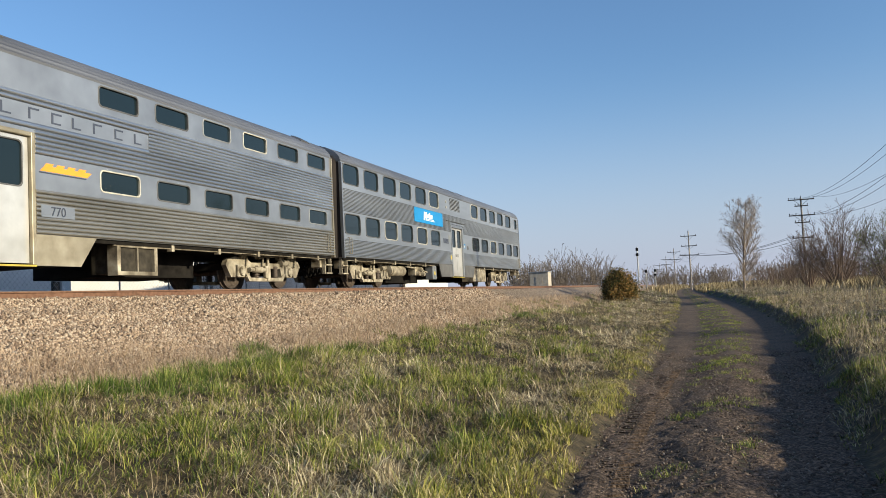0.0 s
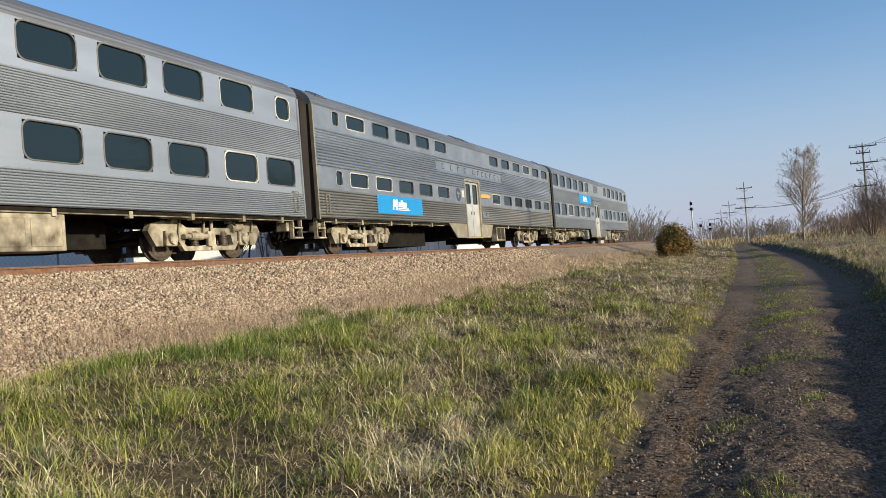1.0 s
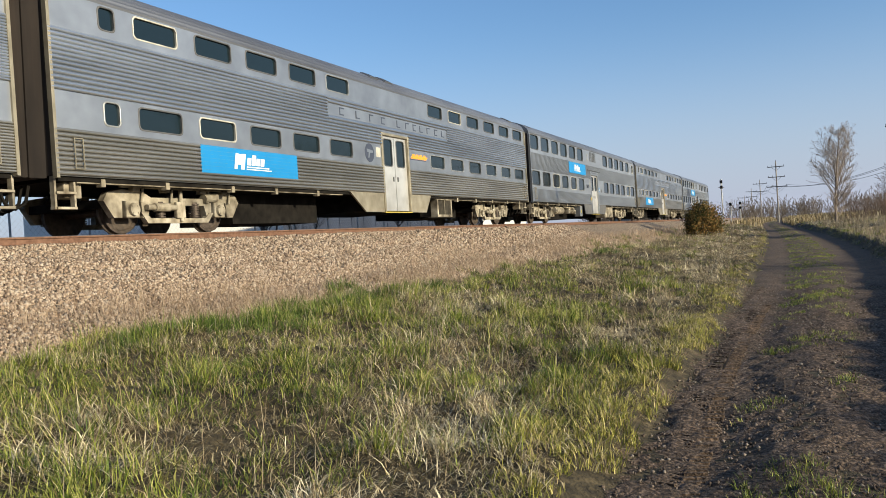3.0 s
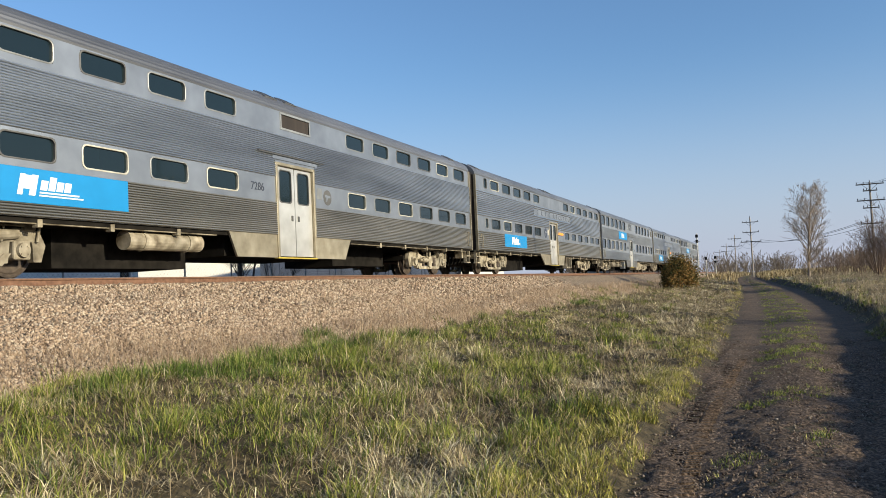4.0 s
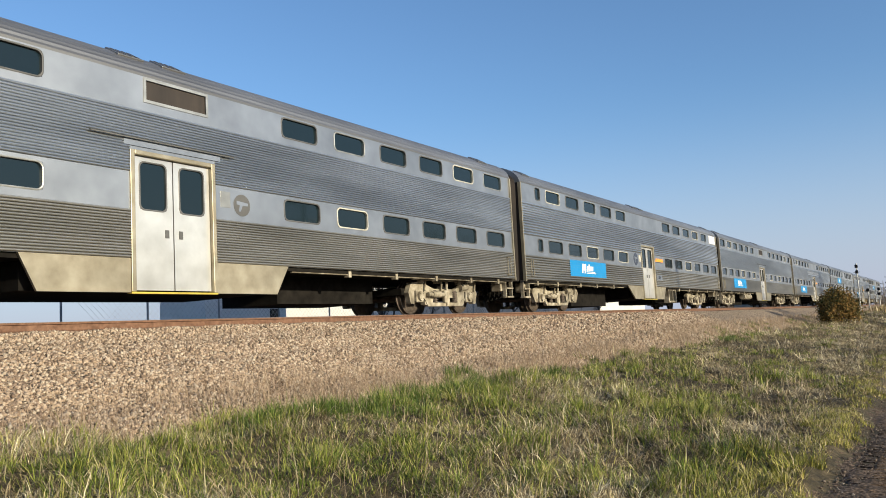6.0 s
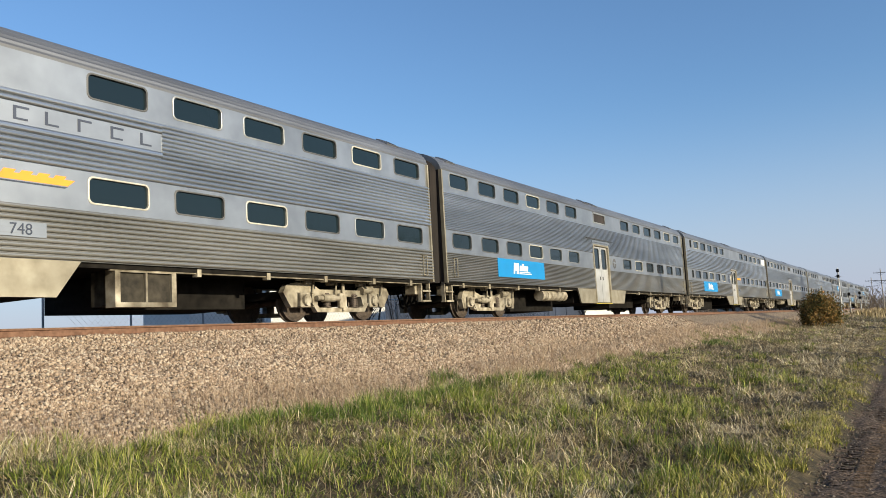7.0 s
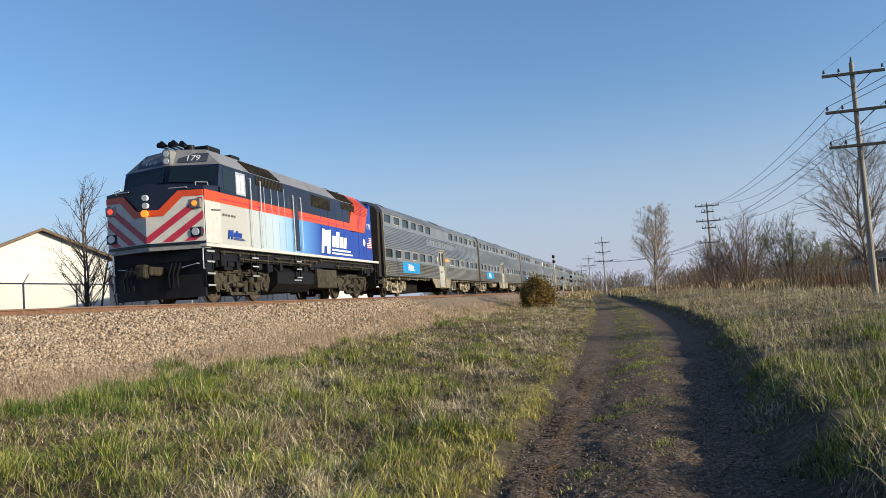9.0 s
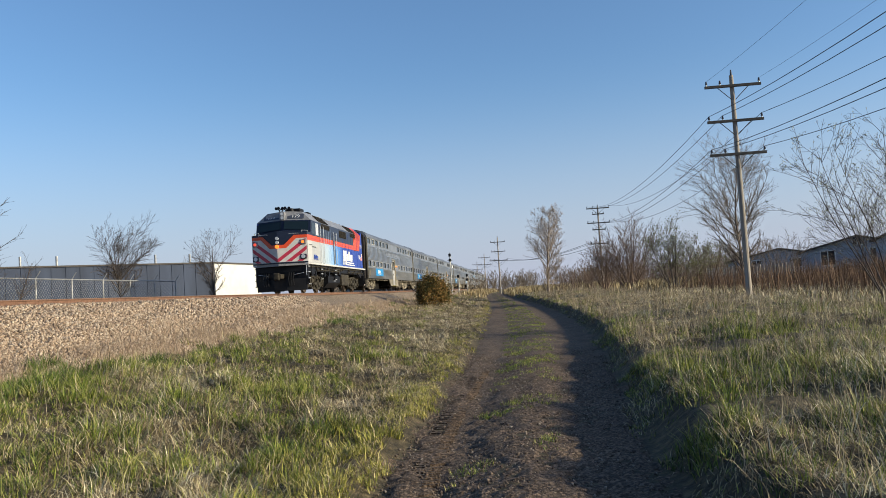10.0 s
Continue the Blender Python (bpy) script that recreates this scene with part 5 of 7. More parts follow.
    letters("179", 0.36, WHITEP, Matrix.Translation((W + 0.006, -2.09, 3.10)) @ pose(0, 0, 0, 90, 0, 90), loco)
    bm = bmesh.new()
    rod(bm, (W, -2.82, 2.45), (W + 0.004, -2.82, 2.45), 0.165, seg=24)
    part("round_emblem", bm, WHITEP, loco)
    bm = bmesh.new()
    box(bm, W, W + 0.004, -2.40, -1.77, 2.215, 2.70)
    flag = part("flag_marking", bm, WHITEP, loco, "small red white and blue flag marking")
    bm = bmesh.new()
    for i in range(6):
        box(bm, W + 0.004, W + 0.006, -2.40, -1.77, 2.215 + i * 0.0808, 2.2555 + i * 0.0808)
    part("red_stripes", bm, CRIMSON, flag)
    bm = bmesh.new()
    box(bm, W + 0.006, W + 0.008, -2.40, -2.12, 2.455, 2.70)
    part("blue_canton", bm, BLUEP, flag)
    bm = bmesh.new()
    for i in range(5):
        box(bm, W + 0.021, W + 0.024, -15.9 + i * 0.17, -15.8 + i * 0.17, 2.52, 2.58)
    part("dark_marks", bm, FRAMED, loco)
    bogie(loco, -13.97, "loco")
    bogie(loco, -3.55, "loco")
    return loco


loco = tagged(locomotive(), "navy, orange, white and blue diesel locomotive with chevron nose", "locomotive")
MOVING.append((loco, -CARLEN * 7))


# ---- grass, stones and weeds ----
GREEN = by_island("spring_grass", [(0.0, (0.025, 0.045, 0.008)), (0.35, (0.10, 0.145, 0.020)), (0.7, (0.25, 0.275, 0.045)), (1.0, (0.44, 0.41, 0.14))], 0.55, 0.12, 0.25)
FRESH = by_island("fresh_yellow_green_grass", [(0.0, (0.07, 0.085, 0.016)), (0.35, (0.22, 0.225, 0.036)), (0.7, (0.42, 0.38, 0.09)), (1.0, (0.62, 0.52, 0.24))], 0.55, 0.14, 0.2)
LUSH = by_island("lush_grass", [(0.0, (0.0285, 0.0522, 0.0114)), (0.4, (0.0712, 0.119, 0.0209)), (0.8, (0.162, 0.214, 0.038)), (1.0, (0.342, 0.342, 0.104))], 0.6, 0.12, 0.2)
MOP = by_island("dead_tussock_blades", [(0.0, (0.055, 0.04, 0.022)), (0.3, (0.18, 0.135, 0.075)), (0.6, (0.45, 0.355, 0.21)), (1.0, (0.84, 0.74, 0.50))], 0.6, 0.06, 0.3)
STRAW = by_island("dead_straw", [(0.0, (0.0396, 0.0277, 0.0132)), (0.4, (0.178, 0.132, 0.066)), (0.7, (0.403, 0.31, 0.158)), (1.0, (0.554, 0.475, 0.304))], 0.7, 0.08, 0.2)
REDDISH = by_island("reddish_dry_grass", [(0.0, (0.234, 0.156, 0.0975)), (0.5, (0.39, 0.289, 0.195)), (1.0, (0.53, 0.429, 0.312))], 0.75, 0.2)
STALK = by_island("pale_dry_stalks", [(0.0, (0.238, 0.178, 0.111)), (1.0, (0.493, 0.416, 0.289))], 0.75, 0.2)
REED = by_island("brown_reeds", [(0.0, (0.05, 0.028, 0.018)), (0.5, (0.11, 0.064, 0.04)), (1.0, (0.20, 0.13, 0.08))], 0.8, 0.1)
PEBBLE = by_island("road_pebbles", [(0.0, (0.056, 0.04, 0.032)), (0.7, (0.136, 0.104, 0.08)), (1.0, (0.272, 0.232, 0.192))], 0.95)
rng = np.random.default_rng(7)


def patches(x, y, k=1.0, ph=0.0):
    """Smooth value between 0 and 1 that changes over a few metres."""
    v = np.sin(x * 1.9 * k + 2.1 * np.sin(y * 0.7 * k + ph)) + np.sin(y * 1.3 * k + 1.7 * np.sin(x * 1.1 * k + 1 + ph)) + 0.6 * np.sin(3.1 * k * x - 2.3 * k * y + ph)
    return np.clip(0.5 + v / 4.4, 0, 1)


def scatter(x0, x1, y0, y1, per):
    n = int((x1 - x0) * (y1 - y0) * per)
    return rng.uniform(x0, x1, n), rng.uniform(y0, y1, n)


def blades(x, y, h, w, curl, z=None, way=None, lay=0.0):
    """Tapered blades of length h that curl over by up to curl radians; returns corners and triangles."""
    n = len(x)
    way = rng.uniform(0, 2 * np.pi, n) if way is None else way + rng.normal(0, 0.7, n)
    bx, by = np.cos(way), np.sin(way)
    t = way + np.pi / 2 + rng.uniform(-0.8, 0.8, n)
    dx, dy = np.cos(t), np.sin(t)
    z = np.where(x < -7.0, np.maximum(ground_height(x, y), ballast_height(x, y)), ground_height(x, y)) - 0.015 if z is None else z
    start = rng.uniform(0, 0.35, n) * min(curl, 1.2)
    start = start + lay * rng.random(n)
    turn = curl * rng.uniform(0.25, 1.25, n)
    P = np.empty((n, 5, 3))
    px, pz = np.zeros(n), np.zeros(n)
    for i in range(3):
        half = w * (0.5, 0.42, 0.0)[i]
        for j, sgn in ((0, -1), (1, 1)):
            if i == 2 and j:
                break
            P[:, i * 2 + j, 0] = x + bx * px + sgn * dx * half
            P[:, i * 2 + j, 1] = y + by * px + sgn * dy * half
            P[:, i * 2 + j, 2] = z + pz
        a = np.minimum(start + turn * (i + 0.5) / 2, 2.4)
        px = px + h / 2 * np.sin(a)
        pz = np.maximum(pz + h / 2 * np.cos(a), 0.004)
    i = np.arange(n)[:, None] * 5
    T = np.concatenate([i + [0, 1, 3], i + [0, 3, 2], i + [2, 3, 4]], 1).reshape(-1, 3)
    return P.reshape(-1, 3), T


def field(name, lots, material, label):
    vs, fs, at = [], [], 0
    for P, T in lots:
        vs.append(P)
        fs.append(T + at)
        at += len(P)
    ob = new(name, raw(name, np.concatenate(vs), np.concatenate(fs), material))
    return tagged(ob, label, "grass", kind="stuff")


def keep(x, y, prob):
    m = rng.random(len(x)) < prob
    return x[m], y[m]


def on_road(x, y):
    u = across(x, y)
    return (u > -1.24 + 0.08 * np.sin(y * 1.3) + 0.07 * np.sin(y * 3.7 + 1) + 0.05 * np.sin(y * 9.1)) & (u < 1.42 + 0.1 * np.sin(y * 1.1 + 1) + 0.06 * np.sin(y * 4.3))


def tufts(x0, x1, y0, y1, per, count, radius):
    """Blade positions gathered in tufts: x, y, way outwards, a size of their tuft, the tuft's centre."""
    cx, cy = scatter(x0, x1, y0, y1, per)
    size = np.exp(rng.normal(0, 0.35, len(cx)))
    k = np.repeat(np.arange(len(cx)), count)
    a = rng.uniform(0, 2 * np.pi, len(k))
    r = radius * np.sqrt(rng.random(len(k))) * size[k]
    return cx[k] + r * np.cos(a), cy[k] + r * np.sin(a), a, size[k], cx[k], cy[k], rng.random(len(cx))[k]


def build_grass():
    green, fresh, lush, straw, mop, red, stalk = [], [], [], [], [], [], []
    rings = ((1.5, 7, 1.0), (7, 13, 0.75), (13, 22, 0.42), (22, 36, 0.22), (36, 60, 0.12), (60, 100, 0.055), (100, 170, 0.026))
    for y0, y1, dens in rings:
        wide = min(1.0 / dens ** 0.52, 4.8)
        # verge between road and ballast: tufts leaning each its own way, thick on the humps, thin in the hollows
        x, y, way, size, cx, cy, pick = tufts(-7.9 - (0.9 if y0 > 20 else 0.0), -0.9, y0, y1, (84 if y1 < 14 else 44) * dens, 30, 0.085 * wide ** 0.4)
        edge = -7.3 + 0.34 * np.sin(cy * 0.9) + 0.26 * np.sin(cy * 2.3 + 1) - 1.2 * smooth01(20, 45, cy)
        ok = (cx > edge) & ~on_road(x, y)
        x, y, way, size, cx, cy, pick = (q[ok] for q in (x, y, way, size, cx, cy, pick))
        u = across(cx, cy)
        g = patches(cx, cy)
        by_road = np.clip((u + 2.15) / 0.6, 0, 1)
        by_bed = np.clip((edge[ok] + 1.25 - cx) / 0.7, 0, 1) * smooth01(0.30, 0.62, patches(cx, cy, 0.45, 4.2))
        gold = 1.2 * np.exp(-((u + 2.25) / 0.5) ** 2) * patches(cx, cy, 0.5, 3.0) + smooth01(14, 34, cy) * 0.8
        chance = np.clip(0.30 + 0.68 * smooth01(0.30, 0.68, g) + 0.55 * by_road + 0.75 * by_bed - 0.75 * gold, 0.03, 0.93)
        isg = np.where(rng.random(len(x)) < 0.82, pick < chance, rng.random(len(x)) < chance)
        thin = rng.random(len(x)) < np.clip(0.66 + 0.95 * tussocks(cx, cy) + 0.5 * by_road, 0.62, 1)
        tall = np.clip(size, 0.55, 1.8) * (0.75 + 0.55 * patches(cx, cy, 0.6, 2.0)) * np.clip(0.9 + 0.6 * tussocks(cx, cy), 0.5, 1.4) * (1 - 0.30 * by_road)
        lean = pick * 40.0
        near = by_road > rng.random(len(x)) * 0.9
        m = isg & thin & near
        fresh.append(blades(x[m], y[m], rng.uniform(0.07, 0.16, m.sum()) * tall[m], rng.uniform(0.004, 0.009, m.sum()) * wide, 1.2, None, way[m]))
        m = isg & thin & (by_bed < 0.35) & ~near
        green.append(blades(x[m], y[m], rng.uniform(0.06, 0.17, m.sum()) * tall[m], rng.uniform(0.004, 0.009, m.sum()) * wide, 1.2, None, way[m]))
        m = isg & (by_bed >= 0.35) & ~near
        lush.append(blades(x[m], y[m], rng.uniform(0.10, 0.24, m.sum()) * np.clip(tall[m], 0.7, 1.3), rng.uniform(0.004, 0.008, m.sum()) * wide, 0.9, None, way[m]))
        m = ~isg & thin
        mop.append(blades(x[m], y[m], rng.uniform(0.10, 0.24, m.sum()) * tall[m], rng.uniform(0.0035, 0.008, m.sum()) * wide, 2.3, None, lean[m], 0.7))
        # thatch lying flat between the tufts
        x, y = scatter(-7.1, -1.2, y0, y1, 850 * dens)
        x, y = keep(x, y, np.where(on_road(x, y), 0.0, 1.0))
        straw.append(blades(x, y, rng.uniform(0.05, 0.15, len(x)), rng.uniform(0.003, 0.007, len(x)) * wide, 2.2, ground_height(x, y) + rng.uniform(-0.01, 0.05, len(x)), patches(x, y, 0.9, 1.0) * 14, 0.8))
        # lone pale stalks standing over it
        x, y = scatter(-6.8, -1.8, y0, y1, 12 * dens ** 0.7)
        x, y = keep(x, y, np.where(on_road(x, y), 0.0, 1.0))
        stalk.append(blades(x, y, rng.uniform(0.22, 0.5, len(x)), rng.uniform(0.0028, 0.0045, len(x)) * wide, 0.6))
        # reddish fringe along the foot of the ballast
        x, y = scatter(-9.6, -5.8, max(y0, 2), max(y1, 2.01), 1700 * dens)
        m = np.exp(-((x + 7.7 + 0.4 * smooth01(15, 35, y)) / 0.7) ** 2) * np.clip((y - 1) / 8, 0.25, 1) * (0.25 + 0.75 * patches(x, y, 0.8, 4))
        m = np.maximum(m, 0.65 * np.exp(-((x + 8.5) / 0.7) ** 2) * np.clip((y - 10) / 22, 0, 1))
        x, y = keep(x, y, m)
        red.append(blades(x, y, rng.uniform(0.12, 0.34, len(x)), rng.uniform(0.0025, 0.005, len(x)) * wide, 1.1, np.maximum(ground_height(x, y), ballast_height(x, y)) - 0.02))
        x, y = scatter(1.0, 10, y0 + 1.5, y1, 480 * dens)
        x, y = keep(x, y, np.where(on_road(x, y) | (x > 0.52 * y + 0.6), 0.0, 1.0))
        straw.append(blades(x, y, rng.uniform(0.05, 0.16, len(x)), rng.uniform(0.003, 0.007, len(x)) * wide, 2.0, ground_height(x, y) + rng.uniform(-0.01, 0.05, len(x)), patches(x, y, 0.9, 1.0) * 14, 0.8))
        # bank beyond the road
        x, y, way, size, cx, cy, pick = tufts(-4.5 if y0 >= 60 else 0.9, 10.0, y0 + 1.0, y1, (78 if y1 < 14 else 40) * dens, 26, 0.10 * wide ** 0.4)
        ok = ~on_road(x, y) & (cx > np.interp(cy, ROAD_Y, ROAD_R) - 0.25) & (cx < 0.52 * cy + 0.6)
        x, y, way, size, cx, cy, pick = (q[ok] for q in (x, y, way, size, cx, cy, pick))
        u = across(cx, cy)
        g = patches(cx, cy, 0.8, 5.0)
        low = np.clip((u - 1.2) / 0.8, 0.35, 1)
        chance = np.clip(0.34 + 0.62 * smooth01(0.3, 0.7, g) + 0.4 * (1 - low) - 0.75 * smooth01(13, 30, cy) * smooth01(1.9, 2.6, u), 0.04, 0.93)
        isg = np.where(rng.random(len(x)) < 0.75, pick < chance, rng.random(len(x)) < chance)
        thin = rng.random(len(x)) < np.clip(0.64 + 0.95 * tussocks(cx, cy), 0.42, 1)
        tall = np.clip(size, 0.6, 1.7) * low * (0.7 + 0.6 * patches(cx, cy, 0.7, 0.5)) * np.clip(0.9 + 0.6 * tussocks(cx, cy), 0.5, 1.4)
        m = isg & thin
        green.append(blades(x[m], y[m], rng.uniform(0.08, 0.20, m.sum()) * tall[m], rng.uniform(0.004, 0.009, m.sum()) * wide, 1.1, None, way[m]))
        m = ~isg & thin
        mop.append(blades(x[m], y[m], rng.uniform(0.10, 0.27, m.sum()) * tall[m], rng.uniform(0.003, 0.0065, m.sum()) * wide, 1.9, None, pick[m] * 40, 0.5))
        x, y = scatter(1.7, 10, y0 + 2, y1, 95 * dens ** 0.85)
        x, y = keep(x, y, np.where(across(x, y) < 1.7, 0.0, 0.25 + 0.75 * patches(x, y, 1.1, 1.5)) * (x < 0.52 * y + 0.6))
        stalk.append(blades(x, y, rng.uniform(0.22, 0.62, len(x)), rng.uniform(0.0028, 0.0048, len(x)) * wide, 0.55))
        if y0 >= 7:
            x, y = scatter(10, 34, y0, y1, 170 * dens)
            isg = rng.random(len(x)) < 0.15 + 0.6 * patches(x, y, 0.4, 1.0) * np.clip((30 - y) / 14, 0, 1)
            green.append(blades(x[isg], y[isg], rng.uniform(0.12, 0.30, isg.sum()), 0.011 * wide, 0.9))
            mop.append(blades(x[~isg], y[~isg], rng.uniform(0.2, 0.5, (~isg).sum()), 0.010 * wide, 1.2))
        # tufts along the middle of the road
        u, y, way, size, cx, cy, pick = tufts(-0.50, 0.50, max(y0, 4), max(y1, 4.01), 60 * dens, 24, 0.075 * wide ** 0.4)
        m = (patches(cx, cy, 1.6, 3.0) > 0.70 - 0.44 * smooth01(8, 20, cy)) & (rng.random(len(u)) < 0.9)
        u, y, way = u[m], y[m], way[m]
        x = from_across(u, y)
        green.append(blades(x, y, rng.uniform(0.025, 0.08, len(x)), rng.uniform(0.003, 0.006, len(x)) * wide, 1.0, ground_height(x, y), way))
    # tawny grass far across the flat, both sides
    for x0, x1, y0, y1, per, w in ((-8, 40, 100, 230, 5, 0.07), (9.5, 60, 60, 120, 9, 0.05)):
        x, y = scatter(x0, x1, y0, y1, per)
        ok = ~on_road(x, y)
        straw.append(blades(x[ok], y[ok], rng.uniform(0.4, 0.9, ok.sum()), w, 0.6))
    field("green_grass", green, GREEN, "fresh green spring grass mixed through dead thatch")
    field("fresh_grass", fresh, FRESH, "short yellow-green grass along the road edge")
    field("lush_grass", lush, LUSH, "tall lush green grass beside the ballast")
    field("dead_tussocks", mop, MOP, "pale dead grass leaning over in tussocks")
    field("dead_grass", straw, STRAW, "matted pale dead grass on the verges")
    field("reddish_grass", red, REDDISH, "fine reddish dry grass at the foot of the ballast")
    field("dry_stalks", stalk, STALK, "tall thin pale dry stalks standing over the grass")
    x, y = scatter(11, 30, 30, 62, 20)
    x, y = keep(x, y, np.clip(patches(x, y, 0.35, 2.5) * 1.5, 0.15, 1) * np.clip((x - 8 - (62 - y) * 0.05) / 6, 0.2, 1))
    field("brown_reeds", [blades(x, y, rng.uniform(0.9, 1.9, len(x)), 0.020, 0.4)], REED, "stand of brown dead reeds before the houses")


def stones(x, y, z, size, material, name, label):
    n = len(x)
    base = np.array([(1, 0, 0), (-1, 0, 0), (0, 1, 0), (0, -1, 0), (0, 0, 1), (0, 0, -1)], float)
    tri = np.array([(0, 2, 4), (2, 1, 4), (1, 3, 4), (3, 0, 4), (2, 0, 5), (1, 2, 5), (3, 1, 5), (0, 3, 5)])
    P = base[None] * rng.uniform(0.6, 1.15, (n, 6, 1)) + rng.uniform(-0.28, 0.28, (n, 6, 3))
    P *= size[:, None, None] * rng.uniform(0.75, 1.2, (n, 1, 3))
    a, b = rng.uniform(0, 6.28, n), rng.uniform(-0.8, 0.8, n)
    ca, sa, cb, sb = np.cos(a), np.sin(a), np.cos(b), np.sin(b)
    X, Y, Z = P[..., 0], P[..., 1], P[..., 2]
    Y, Z = Y * cb[:, None] - Z * sb[:, None], Y * sb[:, None] + Z * cb[:, None]
    X, Y = X * ca[:, None] - Y * sa[:, None], X * sa[:, None] + Y * ca[:, None]
    V = np.stack([X + x[:, None], Y + y[:, None], Z + z[:, None]], -1).reshape(-1, 3)
    T = (np.arange(n)[:, None, None] * 6 + tri[None]).reshape(-1, 3)
    return tagged(new(name, raw(name, V, T, material)), label, "stones", kind="stuff")


def build_stones():
    lots = [scatter(-11.45, -7.0, 1.5, 13.0, 800), scatter(-11.45, -7.0, 13, 22, 400), scatter(-11.45, -7.2, 22, 40, 140)]
    x, y = (np.concatenate([q[i] for q in lots]) for i in (0, 1))
    z = ballast_height(x, y)
    ok = z > ground_height(x, y) - 0.06
    x, y, z = x[ok], y[ok], z[ok]
    size = rng.uniform(0.017, 0.038, len(x)) * np.where(y > 13, 1.25, 1.0) * np.where(y > 22, 1.4, 1.0)
    stones(x, y, z + size * 0.25, size, STONEM, "ballast_stones", "loose pink and cream crushed stones of the ballast")
    x, y = scatter(-1.2, 1.4, 4.0, 20, 520)
    x = from_across(x, y)
    z = ground_height(x, y) + 0.012
    stones(x, y, z, 0.003 + 0.017 * rng.random(len(x)) ** 3, PEBBLE, "road_pebbles", "small grey-brown pebbles on the dirt road")



def build_tyre_marks():
    """Lug prints of a farm tyre pressed into the dried mud of the near rut."""
    bm = bmesh.new()
    r = random.Random(12)
    y = 4.5
    while y < 15.5:
        c = -0.82 + 0.05 * math.sin(y * 0.5)
        for s in (-1, 1):
            if r.random() < 0.88:
                x0, x1 = sorted((c + s * 0.015, c + s * r.uniform(0.13, 0.16)))
                z = float(ground_height(c, y)) + 0.012
                prism(bm, [(x0, y - 0.018), (x1, y - 0.010 + 0.03), (x1, y + 0.014 + 0.03), (x0, y + 0.018)] if s > 0 else [(x0, y + 0.02), (x1, y - 0.018), (x1, y + 0.018), (x0, y + 0.044)], "z", z - 0.02, z + r.uniform(0.004, 0.014))
        y += 0.078
    tagged(part("tyre_marks", bm, ROADM), "lug prints of a tyre in the dried mud", "tyre track", kind="stuff")


build_grass()
build_stones()
build_tyre_marks()


# ---- trees ----
def grow(seed, height, radius, stems=1, trunk=0.12, first=0.2, belly=0.4, n=(30, 8, 5), lift=0.6, fine=0.007, wig=0.06):
    """Limbs as rows of start, end, two radii and order, filling an egg-shaped crown that is widest at belly."""
    r = random.Random(seed)
    segs, tips = [], []
    def envelope(k):
        k = min(max(k, 0.0), 1.0)
        return radius * (math.sin(math.pi / 2 * min(1, k / belly)) if k < belly else math.cos(math.pi / 2 * (k - belly) / (1.02 - belly)) ** 0.8)
    def limb(p, d, length, rad, level, steps, up):
        path = [p]
        for i in range(steps):
            d = (d + Vector((r.uniform(-wig, wig), r.uniform(-wig, wig), up + r.uniform(-wig, wig)))).normalized()
            q = p + d * (length / steps)
            segs.append((*p, *q, max(rad * (1 - 0.8 * i / steps), fine), max(rad * (1 - 0.8 * (i + 1) / steps), fine), level))
            p = q
            path.append(p)
        return path
    def off(d, angle):
        a = r.uniform(0, 2 * math.pi)
        side = Vector((math.cos(a), math.sin(a), r.uniform(-0.3, 0.5)))
        side = (side - d * side.dot(d)).normalized()
        return (d * math.cos(angle) + side * math.sin(angle)).normalized()
    def along(path, k):
        f = k * (len(path) - 1)
        i = min(int(f), len(path) - 2)
        return path[i].lerp(path[i + 1], f - i), (path[i + 1] - path[i]).normalized(), (path[-1] - path[0]).length
    def dress(path, rad, level):
        """Side shoots along a limb."""
        count = n[level] if level < len(n) else 0
        for _ in range(count):
            k = r.uniform(0.2, 1.0)
            at, d, length = along(path, k)
            new_len = length * r.uniform(0.28, 0.5) * (1.15 - 0.6 * k)
            sub = limb(at, off(d, r.uniform(0.45, 0.85)), new_len, rad * 0.45, level + 1, 3, 0.04 * lift)
            if level + 1 < len(n):
                dress(sub, rad * 0.45, level + 1)
            else:
                tips.append(sub[-1])
                tips.append(sub[-2])
    for s in range(stems):
        a = 2 * math.pi * (s + r.random()) / stems
        if stems == 1:
            path = limb(Vector((0, 0, -0.2)), Vector((0, 0, 1)), height + 0.2, trunk, 0, 9, 0.12)
            for _ in range(n[0]):
                k = first + (0.97 - first) * r.random() ** 1.15
                at, d, _l = along(path, k)
                tilt = r.uniform(0.55, 1.0) * (1.25 - lift * 0.6)
                length = max(envelope((k - first) / (1 - first) * 0.9 + 0.06) * r.uniform(0.7, 1.15) / max(math.sin(tilt), 0.4), 0.35)
                rad = min(trunk * (1.05 - k) * 0.5, trunk * 0.4)
                sub = limb(at, off(Vector((0, 0, 1)), tilt), length, rad, 1, 4, 0.10 * lift)
                dress(sub, rad, 1)
        else:
            out = r.random() ** 0.6
            top = height * (1.02 - 0.38 * out ** 2) * r.uniform(0.82, 1.0)
            d = Vector((math.cos(a) * out * radius * 0.75, math.sin(a) * out * radius * 0.75, top)).normalized()
            path = limb(Vector((0.2 * math.cos(a), 0.2 * math.sin(a), -0.2)), d, top / max(d.z, 0.5), trunk, 0, 6, 0.03 * lift)
            dress(path, trunk * 0.8, 0)
    return np.array(segs), np.array([tuple(t) for t in tips])


